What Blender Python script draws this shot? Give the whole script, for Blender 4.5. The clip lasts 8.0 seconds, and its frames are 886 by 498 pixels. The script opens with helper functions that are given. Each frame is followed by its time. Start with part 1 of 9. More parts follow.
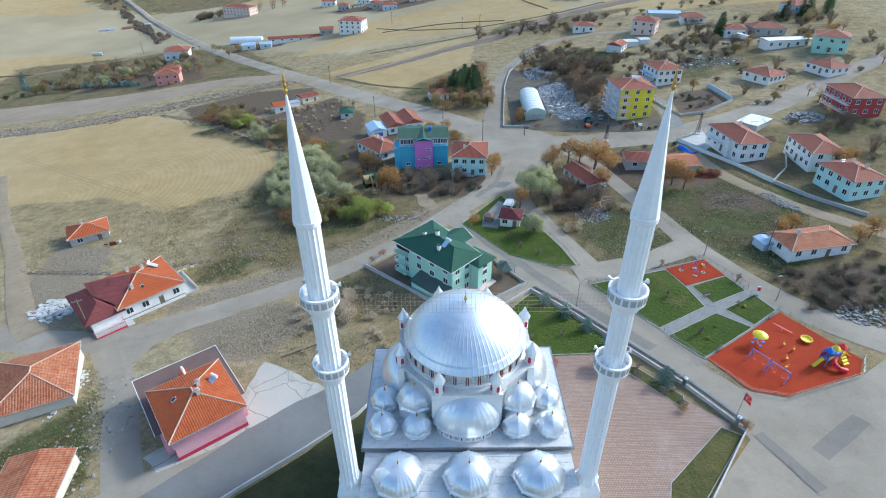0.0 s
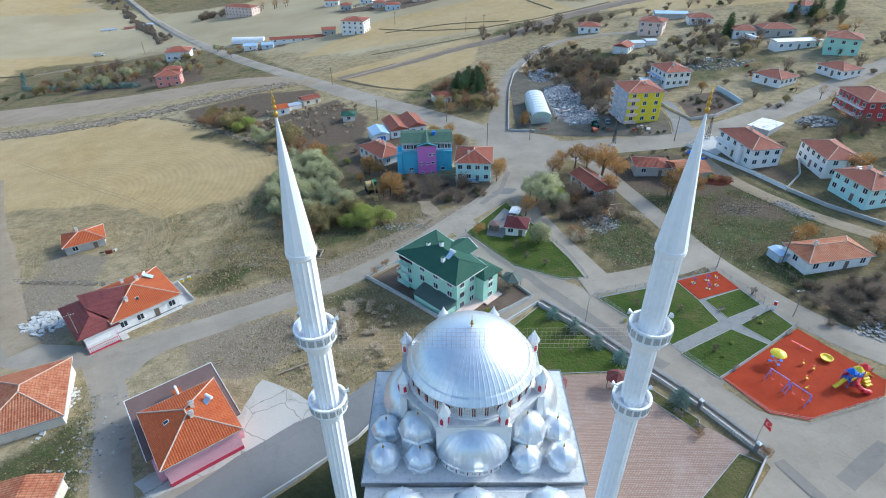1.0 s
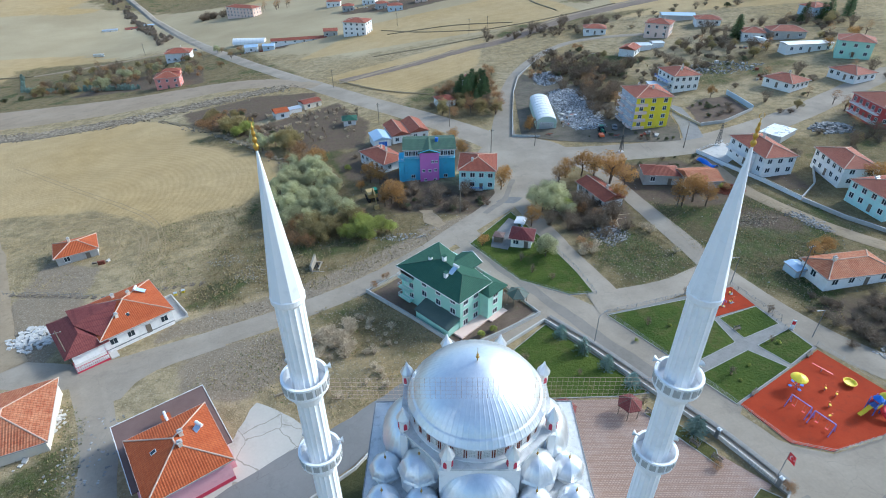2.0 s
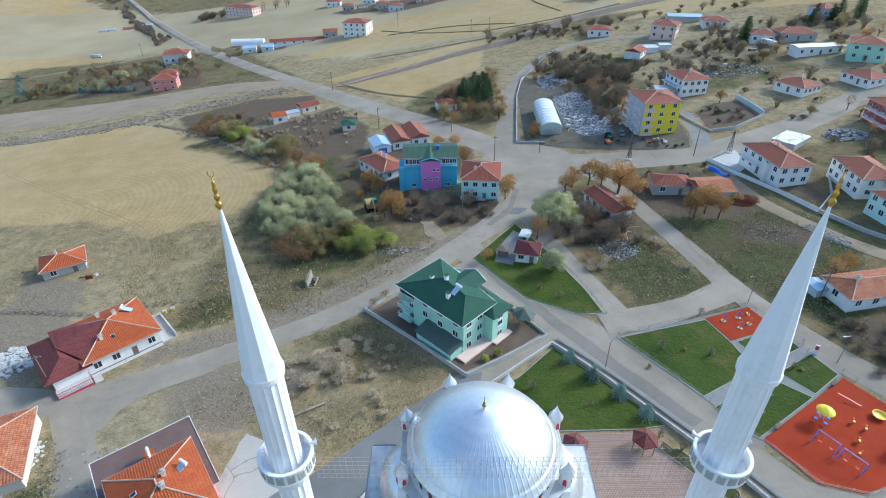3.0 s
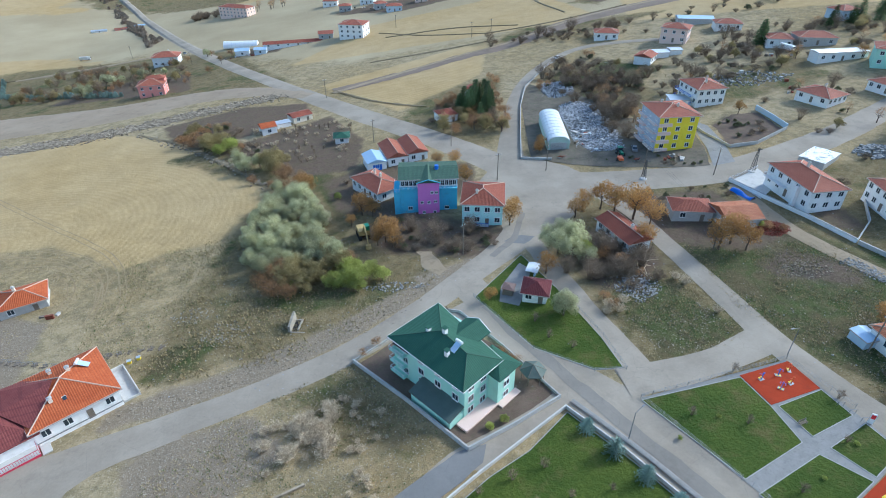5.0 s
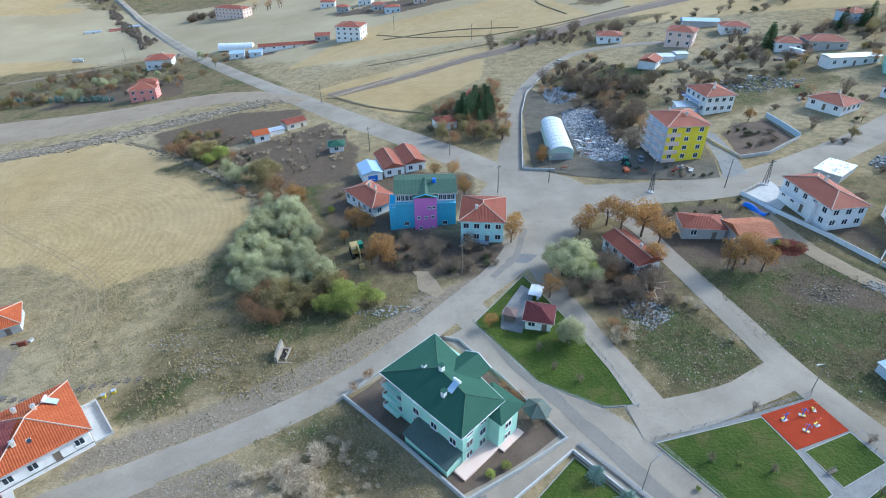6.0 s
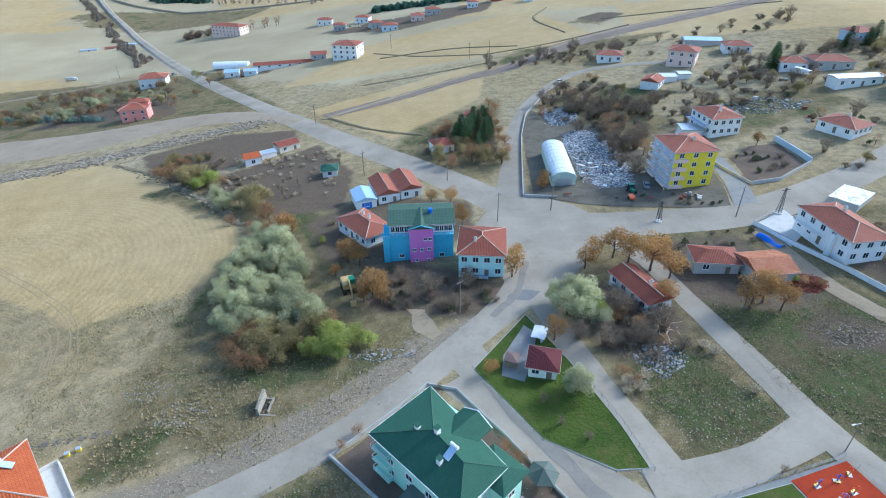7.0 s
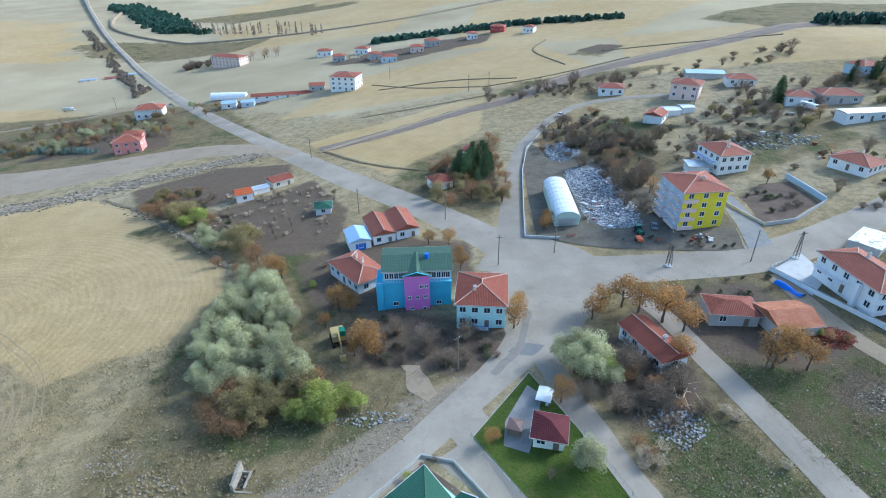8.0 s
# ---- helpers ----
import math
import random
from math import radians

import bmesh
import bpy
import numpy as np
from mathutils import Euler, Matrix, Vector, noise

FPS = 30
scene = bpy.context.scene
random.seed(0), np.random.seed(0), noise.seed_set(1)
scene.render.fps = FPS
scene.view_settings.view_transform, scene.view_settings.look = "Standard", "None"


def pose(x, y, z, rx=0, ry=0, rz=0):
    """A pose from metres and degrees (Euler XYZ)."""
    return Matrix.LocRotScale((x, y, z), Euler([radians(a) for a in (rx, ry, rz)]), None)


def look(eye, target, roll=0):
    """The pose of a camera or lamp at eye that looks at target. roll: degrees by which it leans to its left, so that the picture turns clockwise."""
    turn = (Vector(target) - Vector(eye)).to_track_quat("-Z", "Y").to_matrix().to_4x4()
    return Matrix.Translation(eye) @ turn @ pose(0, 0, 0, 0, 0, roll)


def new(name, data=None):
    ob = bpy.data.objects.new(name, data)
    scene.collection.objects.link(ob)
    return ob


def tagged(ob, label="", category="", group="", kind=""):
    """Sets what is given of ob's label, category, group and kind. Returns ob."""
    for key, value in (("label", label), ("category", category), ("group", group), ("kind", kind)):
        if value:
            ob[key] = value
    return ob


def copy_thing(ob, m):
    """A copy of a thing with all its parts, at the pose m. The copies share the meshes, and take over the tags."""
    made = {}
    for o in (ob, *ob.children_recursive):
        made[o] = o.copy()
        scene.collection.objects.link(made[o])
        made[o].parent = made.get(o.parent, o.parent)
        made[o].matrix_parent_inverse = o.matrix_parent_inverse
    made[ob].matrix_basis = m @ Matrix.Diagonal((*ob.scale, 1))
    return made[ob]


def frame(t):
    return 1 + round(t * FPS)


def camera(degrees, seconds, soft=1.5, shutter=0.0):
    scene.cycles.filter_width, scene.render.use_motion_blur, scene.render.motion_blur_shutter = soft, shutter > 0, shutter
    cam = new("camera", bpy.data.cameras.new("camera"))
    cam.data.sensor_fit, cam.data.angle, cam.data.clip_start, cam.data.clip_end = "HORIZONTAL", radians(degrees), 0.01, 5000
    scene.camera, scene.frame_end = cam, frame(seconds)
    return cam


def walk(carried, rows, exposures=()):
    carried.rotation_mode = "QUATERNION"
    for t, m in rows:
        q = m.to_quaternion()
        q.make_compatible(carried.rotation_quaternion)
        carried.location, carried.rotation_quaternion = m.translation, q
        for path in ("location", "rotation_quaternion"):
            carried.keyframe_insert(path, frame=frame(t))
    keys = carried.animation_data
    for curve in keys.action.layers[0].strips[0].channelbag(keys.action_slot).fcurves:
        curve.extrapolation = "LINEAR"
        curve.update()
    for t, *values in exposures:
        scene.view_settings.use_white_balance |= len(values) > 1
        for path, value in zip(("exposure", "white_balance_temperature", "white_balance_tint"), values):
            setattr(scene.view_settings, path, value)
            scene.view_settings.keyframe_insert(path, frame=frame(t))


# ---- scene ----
cam = camera(78.0, 8.0, 1.0)
PATH = [
    (0, (-2.674, -39.324, 73.513), (-2.677, -37.652, 72.416), -0.6),
    (0.5, (-2.664, -37.11, 73.625), (-2.674, -35.439, 72.525), -0.8),
    (1, (-2.945, -34.551, 73.599), (-2.958, -32.881, 72.499), -0.7),
    (1.5, (-3.054, -31.916, 73.566), (-3.071, -30.246, 72.466), -0.7),
    (3, (-3.389, -22.049, 73.585), (-3.413, -20.382, 72.481), -0.7),
    (3.5, (-3.486, -18.177, 73.563), (-3.51, -16.511, 72.456), -0.7),
    (4, (-3.381, -14.395, 73.607), (-3.407, -12.731, 72.498), -0.7),
    (4.5, (-3.252, -10.3, 73.595), (-3.278, -8.637, 72.484), -0.8),
    (6, (-2.659, 2.72, 73.544), (-2.684, 4.38, 72.429), -0.8),
    (6.5, (-2.425, 7.311, 73.461), (-2.448, 8.979, 72.358), -0.8),
    (7, (-2.272, 12.049, 73.359), (-2.292, 13.737, 72.285), -0.8),
    (7.5, (-1.809, 16.902, 73.367), (-1.829, 18.613, 72.332), -0.8),
    (8, (-1.676, 21.747, 73.359), (-1.695, 23.482, 72.365), -0.7),
]
walk(cam, [(t, look(eye, target, roll)) for t, eye, target, roll in PATH], [(0.0, 0.69, 5220, 3), (3.8, 0.63, 5170, 3), (6.0, 0.83, 5020, 3), (8.0, 0.87, 4920, 3)])

# world, sun, exposure
SUN_AZ, SUN_EL = radians(26), radians(32)  # azimuth from +x towards +y
world = bpy.data.worlds.new("sky")
scene.world = world
world.use_nodes = True
wn = world.node_tree
sky = wn.nodes.new("ShaderNodeTexSky")
sky.sky_type, sky.sun_disc, sky.sun_elevation, sky.sun_rotation = "NISHITA", False, SUN_EL, math.pi / 2 - SUN_AZ
sky.air_density, sky.dust_density = 1.2, 2.5
bg = wn.nodes["Background"]
bg.inputs["Strength"].default_value = 0.145
wn.links.new(sky.outputs["Color"], bg.inputs["Color"])
sun_data = bpy.data.lights.new("sun", "SUN")
sun_data.energy, sun_data.angle, sun_data.color = 1.9, radians(9.0), (1.0, 0.93, 0.82)
sun = new("sun", sun_data)
sun.matrix_world = look((200, 100, 200), (200 - math.cos(SUN_EL) * math.cos(SUN_AZ), 100 - math.cos(SUN_EL) * math.sin(SUN_AZ), 200 - math.sin(SUN_EL)))


# ---------------------------------------------------------------- materials
def nodes_of(name):
    m = bpy.data.materials.new(name)
    m.use_nodes = True
    nt = m.node_tree
    return m, nt, nt.nodes["Principled BSDF"]


def ramp_between(nt, fac, a, b):
    mix = nt.nodes.new("ShaderNodeMix")
    mix.data_type = "RGBA"
    nt.links.new(fac, mix.inputs[0])
    for k, c in ((6, a), (7, b)):
        if isinstance(c, tuple):
            mix.inputs[k].default_value = (*c, 1)
        else:
            nt.links.new(c, mix.inputs[k])
    return mix.outputs[2]


def noise_of(nt, vec, scale, detail=4.0, rough=0.55, contrast=None):
    n = nt.nodes.new("ShaderNodeTexNoise")
    n.inputs["Scale"].default_value, n.inputs["Detail"].default_value, n.inputs["Roughness"].default_value = scale, detail, rough
    nt.links.new(vec, n.inputs["Vector"])
    out = n.outputs["Fac"]
    if contrast:
        r = nt.nodes.new("ShaderNodeMapRange")
        r.inputs["From Min"].default_value, r.inputs["From Max"].default_value = contrast
        nt.links.new(out, r.inputs["Value"])
        out = r.outputs["Result"]
    return out


def maths(nt, op, a, b=None, c=None, clamp=False):
    n = nt.nodes.new("ShaderNodeMath")
    n.operation, n.use_clamp = op, clamp
    for k, v in enumerate((a, b, c)):
        if v is None:
            continue
        if isinstance(v, (int, float)):
            n.inputs[k].default_value = v
        else:
            nt.links.new(v, n.inputs[k])
    return n.outputs[0]


def relief(nt, bsdf, height, strength, distance):
    b = nt.nodes.new("ShaderNodeBump")
    b.inputs["Strength"].default_value, b.inputs["Distance"].default_value = strength, distance
    nt.links.new(height, b.inputs["Height"])
    nt.links.new(b.outputs["Normal"], bsdf.inputs["Normal"])


def place_of(nt):
    return nt.nodes.new("ShaderNodeNewGeometry").outputs["Position"]


def random_of(nt, island=False):
    if island:
        return nt.nodes.new("ShaderNodeNewGeometry").outputs["Random Per Island"]
    return nt.nodes.new("ShaderNodeObjectInfo").outputs["Random"]


def surface(name, a, b, coarse=0.3, fine=4.0, rough=0.8, metal=0.0, bump=0.3, depth=0.02, dirt=None, spread=0.0, island=False):
    """A worn surface: colours a and b mixed at two scales, with dirt in blotches and fine relief."""
    m, nt, s = nodes_of(name)
    pos = place_of(nt)
    n1, n2 = noise_of(nt, pos, coarse, 5, 0.6, (0.3, 0.7)), noise_of(nt, pos, fine, 6, 0.65, (0.25, 0.75))
    fac = maths(nt, "MULTIPLY_ADD", n1, 0.6, maths(nt, "MULTIPLY", n2, 0.4))
    col = ramp_between(nt, fac, a, b)
    if dirt:
        blot = noise_of(nt, pos, coarse * 3.1, 6, 0.7, (0.52, 0.72))
        col = ramp_between(nt, maths(nt, "MULTIPLY", blot, 0.6), col, dirt)
    if spread:
        hsv = nt.nodes.new("ShaderNodeHueSaturation")
        nt.links.new(col, hsv.inputs["Color"])
        nt.links.new(maths(nt, "MULTIPLY_ADD", random_of(nt, island), 2 * spread, 1 - spread), hsv.inputs["Value"])
        col = hsv.outputs["Color"]
    nt.links.new(col, s.inputs["Base Color"])
    s.inputs["Roughness"].default_value, s.inputs["Metallic"].default_value = rough, metal
    s.inputs["Specular IOR Level"].default_value = 0.15 if rough > 0.74 else 0.5
    if bump:
        relief(nt, s, n2, bump, depth)
    return m


def tiled_roof(name, a, b, dark, pitch=0.15, bump=0.8, rib_width=0.36):
    """Clay tiles: courses that follow the slope, with single tiles lighter and darker."""
    m, nt, s = nodes_of(name)
    co = nt.nodes.new("ShaderNodeTexCoord").outputs["Object"]
    sep = nt.nodes.new("ShaderNodeSeparateXYZ")
    nt.links.new(co, sep.inputs[0])
    course = maths(nt, "FRACT", maths(nt, "DIVIDE", sep.outputs["Z"], pitch))
    lean = nt.nodes.new("ShaderNodeSeparateXYZ")
    nt.links.new(nt.nodes.new("ShaderNodeTexCoord").outputs["Normal"], lean.inputs[0])
    side = maths(nt, "GREATER_THAN", maths(nt, "ABSOLUTE", lean.outputs["X"]), maths(nt, "ABSOLUTE", lean.outputs["Y"]))
    along_eave = maths(nt, "ADD", maths(nt, "MULTIPLY", side, sep.outputs["Y"]), maths(nt, "MULTIPLY", maths(nt, "SUBTRACT", 1.0, side), sep.outputs["X"]))
    rib = maths(nt, "PINGPONG", along_eave, rib_width / 2)
    pos = place_of(nt)
    v = nt.nodes.new("ShaderNodeTexVoronoi")
    v.inputs["Scale"].default_value = 2.6
    nt.links.new(co, v.inputs["Vector"])
    tone = nt.nodes.new("ShaderNodeSeparateColor")
    nt.links.new(v.outputs["Color"], tone.inputs[0])
    n1 = noise_of(nt, pos, 0.45, 5, 0.6, (0.35, 0.65))
    fac = maths(nt, "MULTIPLY_ADD", tone.outputs[0], 0.55, maths(nt, "MULTIPLY", n1, 0.45))
    col = ramp_between(nt, fac, a, b)
    col = ramp_between(nt, maths(nt, "MULTIPLY", maths(nt, "GREATER_THAN", course, 0.8), 0.35), col, dark)
    col = ramp_between(nt, maths(nt, "MULTIPLY", maths(nt, "LESS_THAN", rib, rib_width * 0.11), 0.5), col, dark)
    col = ramp_between(nt, maths(nt, "MULTIPLY", noise_of(nt, pos, 0.9, 7, 0.7, (0.55, 0.75)), 0.5), col, dark)
    nt.links.new(col, s.inputs["Base Color"])
    s.inputs["Roughness"].default_value = 0.75
    s.inputs["Specular IOR Level"].default_value = 0.2
    relief(nt, s, maths(nt, "MULTIPLY_ADD", rib, 2.2 / rib_width, maths(nt, "MULTIPLY", course, 0.6)), bump, 0.06)
    return m


def leafy(name, a, b, gloss=0.6):
    m, nt, s = nodes_of(name)
    pos = place_of(nt)
    n1 = noise_of(nt, pos, 0.35, 3, 0.6, (0.3, 0.7))
    fac = maths(nt, "MULTIPLY_ADD", n1, 0.5, maths(nt, "MULTIPLY", random_of(nt, True), 0.5))
    col = ramp_between(nt, fac, a, b)
    hsv = nt.nodes.new("ShaderNodeHueSaturation")
    nt.links.new(col, hsv.inputs["Color"])
    nt.links.new(maths(nt, "MULTIPLY_ADD", random_of(nt), 0.5, 0.75), hsv.inputs["Value"])
    nt.links.new(hsv.outputs["Color"], s.inputs["Base Color"])
    s.inputs["Roughness"].default_value = gloss
    s.inputs["Specular IOR Level"].default_value = 0.2
    thin = nt.nodes.new("ShaderNodeBsdfTranslucent")
    nt.links.new(hsv.outputs["Color"], thin.inputs["Color"])
    both = nt.nodes.new("ShaderNodeMixShader")
    both.inputs[0].default_value = 0.46
    nt.links.new(s.outputs[0], both.inputs[1])
    nt.links.new(thin.outputs[0], both.inputs[2])
    nt.links.new(both.outputs[0], nt.nodes["Material Output"].inputs["Surface"])
    return m


def sheet_metal(name, a, b, rough=0.36, metal=0.85, calm=False):
    m, nt, s = nodes_of(name)
    co = nt.nodes.new("ShaderNodeTexCoord").outputs["Object"]
    pos = place_of(nt)
    n1 = noise_of(nt, pos, 0.5, 5, 0.65, (0.3, 0.7))
    n2 = noise_of(nt, pos, 3.0, 5, 0.7, (0.3, 0.75))
    tall = nt.nodes.new("ShaderNodeVectorMath")
    tall.operation = "MULTIPLY"
    tall.inputs[1].default_value = (1.7, 1.7, 0.22)
    nt.links.new(pos, tall.inputs[0])
    streak = noise_of(nt, tall.outputs[0], 1.0, 4, 0.6, (0.35, 0.65))
    n1 = maths(nt, "MULTIPLY_ADD", streak, 0.6, maths(nt, "MULTIPLY", n1, 0.4))
    col = ramp_between(nt, maths(nt, "MULTIPLY_ADD", n1, 0.6, maths(nt, "MULTIPLY", n2, 0.4)), a, b)
    nt.links.new(col, s.inputs["Base Color"])
    s.inputs["Metallic"].default_value = metal
    nt.links.new(maths(nt, "MULTIPLY_ADD", maths(nt, "MULTIPLY_ADD", streak, 0.6, maths(nt, "MULTIPLY", n2, 0.4)), 0.14 if calm else 0.3, rough - 0.13), s.inputs["Roughness"])
    relief(nt, s, n2, 0.06 if calm else 0.25, 0.03)
    return m


def glass_pane(name):
    m, nt, s = nodes_of(name)
    s.inputs["Base Color"].default_value = (0.03, 0.045, 0.06, 1)
    s.inputs["Roughness"].default_value = 0.08
    s.inputs["Specular IOR Level"].default_value = 0.7
    return m


RED_TILE = tiled_roof("red_clay_tile", (0.30, 0.09, 0.055), (0.395, 0.14, 0.085), (0.15, 0.055, 0.04))
ORANGE_TILE = tiled_roof("orange_clay_tile", (0.37, 0.078, 0.022), (0.50, 0.135, 0.045), (0.20, 0.05, 0.025))
OLD_TILE = tiled_roof("weathered_clay_tile", (0.33, 0.085, 0.035), (0.56, 0.25, 0.13), (0.12, 0.055, 0.035), rib_width=0.42)
DULL_TILE = tiled_roof("dull_red_tile", (0.225, 0.06, 0.036), (0.315, 0.098, 0.058), (0.10, 0.038, 0.03))
WINE_TILE = tiled_roof("wine_red_tile", (0.095, 0.02, 0.024), (0.135, 0.03, 0.034), (0.055, 0.016, 0.018))
GREY_GREEN = surface("weathered_green_sheet", (0.06, 0.085, 0.07), (0.10, 0.13, 0.11), 0.5, 5, 0.7, bump=0.2)
TROUGH_STONE = surface("weathered_trough_stone", (0.25, 0.22, 0.175), (0.40, 0.36, 0.295), 0.8, 5, 0.95, bump=0.5, dirt=(0.17, 0.15, 0.12))
DARK_STEEL = surface("dark_painted_steel", (0.07, 0.07, 0.068), (0.11, 0.11, 0.105), 1, 6, 0.8, bump=0.1)
COLLECTOR = surface("pale_blue_collector_glass", (0.36, 0.48, 0.62), (0.48, 0.60, 0.72), 1, 6, 0.25, bump=0)
SCRAP = surface("grey_scrap_pieces", (0.20, 0.205, 0.215), (0.46, 0.465, 0.475), 0.5, 4, 0.85, bump=0.3, spread=0.55, island=True)
MAROON_SHEET = tiled_roof("maroon_sheet_roofing", (0.17, 0.046, 0.042), (0.225, 0.07, 0.06), (0.10, 0.03, 0.03), 0.4, 0.4)
BROWN_SHEET = surface("brown_roofing_sheet", (0.13, 0.075, 0.06), (0.19, 0.12, 0.10), 0.4, 5, 0.7, bump=0.2)
GREEN_SHEET = tiled_roof("green_roofing_sheet", (0.030, 0.088, 0.058), (0.044, 0.114, 0.075), (0.022, 0.06, 0.042), 0.22, 0.3)
OLIVE_SHEET = tiled_roof("olive_roofing_sheet", (0.055, 0.10, 0.072), (0.075, 0.13, 0.09), (0.04, 0.065, 0.05), 0.22, 0.3)
MORTAR = surface("pale_ridge_mortar", (0.46, 0.31, 0.23), (0.58, 0.45, 0.36), 2, 9, 0.9)
FASCIA = surface("weathered_eaves_board", (0.40, 0.34, 0.30), (0.52, 0.46, 0.42), 1, 8, 0.8, bump=0.1)
WHITE_WALL = surface("white_render", (0.80, 0.785, 0.76), (0.87, 0.86, 0.84), 0.25, 3, 0.9, bump=0.15, dirt=(0.64, 0.61, 0.57))
CREAM_WALL = surface("cream_render", (0.70, 0.62, 0.50), (0.78, 0.72, 0.60), 0.25, 3, 0.9, bump=0.15, dirt=(0.48, 0.42, 0.35))
GREY_WALL = surface("grey_block_wall", (0.42, 0.41, 0.39), (0.52, 0.50, 0.47), 0.4, 5, 0.95, bump=0.4, dirt=(0.3, 0.28, 0.25))
MINT_WALL = surface("mint_green_render", (0.40, 0.66, 0.54), (0.47, 0.72, 0.60), 0.25, 3, 0.9, bump=0.15, dirt=(0.40, 0.58, 0.48))
AQUA_WALL = surface("pale_aqua_render", (0.52, 0.76, 0.72), (0.60, 0.82, 0.78), 0.25, 3, 0.9, bump=0.15, dirt=(0.45, 0.6, 0.56))
BLUE_WALL = surface("sky_blue_render", (0.14, 0.47, 0.66), (0.19, 0.55, 0.72), 0.25, 3, 0.9, bump=0.15, dirt=(0.15, 0.38, 0.5))
PINK_WALL = surface("magenta_render", (0.62, 0.18, 0.50), (0.70, 0.25, 0.57), 0.25, 3, 0.9, bump=0.15)
ROSE_WALL = surface("rose_render", (0.72, 0.36, 0.40), (0.78, 0.44, 0.47), 0.25, 3, 0.9, bump=0.15, dirt=(0.55, 0.3, 0.32))
SALMON_WALL = surface("salmon_render", (0.68, 0.26, 0.22), (0.74, 0.34, 0.29), 0.25, 3, 0.9, bump=0.15)
PEACH_WALL = surface("peach_render", (0.76, 0.55, 0.46), (0.80, 0.62, 0.53), 0.25, 3, 0.9, bump=0.15)
CRIMSON = surface("crimson_paint", (0.45, 0.02, 0.06), (0.52, 0.04, 0.08), 0.5, 4, 0.7)
YELLOW_WALL = surface("yellow_render", (0.80, 0.62, 0.03), (0.85, 0.70, 0.06), 0.25, 3, 0.9, bump=0.15, dirt=(0.6, 0.47, 0.04))
PALEBLUE_WALL = surface("pale_blue_render", (0.50, 0.58, 0.66), (0.58, 0.66, 0.73), 0.25, 3, 0.9, bump=0.15)
LILAC_WALL = surface("lilac_grey_render", (0.44, 0.46, 0.53), (0.52, 0.54, 0.60), 0.25, 3, 0.9, bump=0.15)
PALE_MINT = surface("pale_mint_sheet", (0.50, 0.60, 0.50), (0.60, 0.68, 0.58), 0.4, 3, 0.8, bump=0.15, dirt=(0.40, 0.44, 0.37))
WHITE_SHEET = surface("white_roof_sheet", (0.62, 0.64, 0.64), (0.76, 0.77, 0.77), 0.5, 4, 0.5, bump=0.2, dirt=(0.48, 0.49, 0.47))
BRICKRED_WALL = surface("brick_red_render", (0.40, 0.06, 0.06), (0.48, 0.10, 0.09), 0.25, 3, 0.9, bump=0.15)
WHITE_PAINT = surface("white_paint", (0.76, 0.76, 0.75), (0.84, 0.84, 0.83), 0.8, 6, 0.6, bump=0.1)
FRAME_PAINT = surface("window_frame_paint", (0.72, 0.72, 0.70), (0.80, 0.80, 0.78), 1, 8, 0.5, bump=0.0)
BLUE_PAINT = surface("blue_paint", (0.02, 0.12, 0.55), (0.04, 0.17, 0.62), 1, 6, 0.5, bump=0.1)
PURPLE_PAINT = surface("lilac_steel_paint", (0.22, 0.20, 0.55), (0.28, 0.25, 0.62), 1, 6, 0.4, bump=0.1)
RED_PAINT = surface("red_plastic", (0.62, 0.02, 0.03), (0.70, 0.04, 0.05), 1, 6, 0.4, bump=0.05)
YELLOW_PAINT = surface("yellow_plastic", (0.80, 0.60, 0.02), (0.85, 0.68, 0.04), 1, 6, 0.4, bump=0.05)
GREEN_PAINT = surface("green_machine_paint", (0.02, 0.16, 0.09), (0.03, 0.22, 0.12), 1, 6, 0.45, bump=0.1)
ORANGE_PAINT = surface("orange_red_paint", (0.70, 0.12, 0.03), (0.75, 0.17, 0.05), 1, 6, 0.5, bump=0.1)
DIGGER_PAINT = surface("ochre_machine_paint", (0.42, 0.29, 0.10), (0.52, 0.38, 0.16), 1, 6, 0.7, bump=0.2)
LEAD = sheet_metal("silver_dome_sheet", (0.64, 0.67, 0.71), (0.82, 0.84, 0.86), 0.45, 0.75, calm=True)
FLAT_ROOF = surface("pale_grey_roof_sheet", (0.50, 0.505, 0.50), (0.68, 0.68, 0.67), 0.5, 3, 0.6, 0.0, 0.3, dirt=(0.27, 0.265, 0.25))
LATTICE = surface("pale_stone_lattice", (0.42, 0.42, 0.41), (0.55, 0.55, 0.53), 3, 14, 0.8, bump=0.2)
ZINC = sheet_metal("zinc_sheet", (0.55, 0.58, 0.60), (0.72, 0.74, 0.75), 0.4, 0.7)
BLUE_SHEET = sheet_metal("blue_sheet", (0.34, 0.47, 0.62), (0.47, 0.59, 0.72), 0.5, 0.2)
GILT = sheet_metal("gilded_copper", (0.50, 0.31, 0.06), (0.62, 0.40, 0.10), 0.35, 0.95)
STONE = surface("pale_minaret_stone", (0.86, 0.87, 0.88), (0.91, 0.91, 0.92), 0.3, 3, 0.7, bump=0.12, dirt=(0.74, 0.75, 0.76))
CONCRETE = surface("pale_concrete", (0.48, 0.46, 0.43), (0.60, 0.58, 0.54), 0.25, 3, 0.9, bump=0.3, dirt=(0.34, 0.32, 0.29))
KERB = surface("kerb_concrete", (0.34, 0.33, 0.31), (0.46, 0.45, 0.42), 0.6, 5, 0.9, bump=0.3, dirt=(0.26, 0.25, 0.22))
GLASS = glass_pane("window_glass")
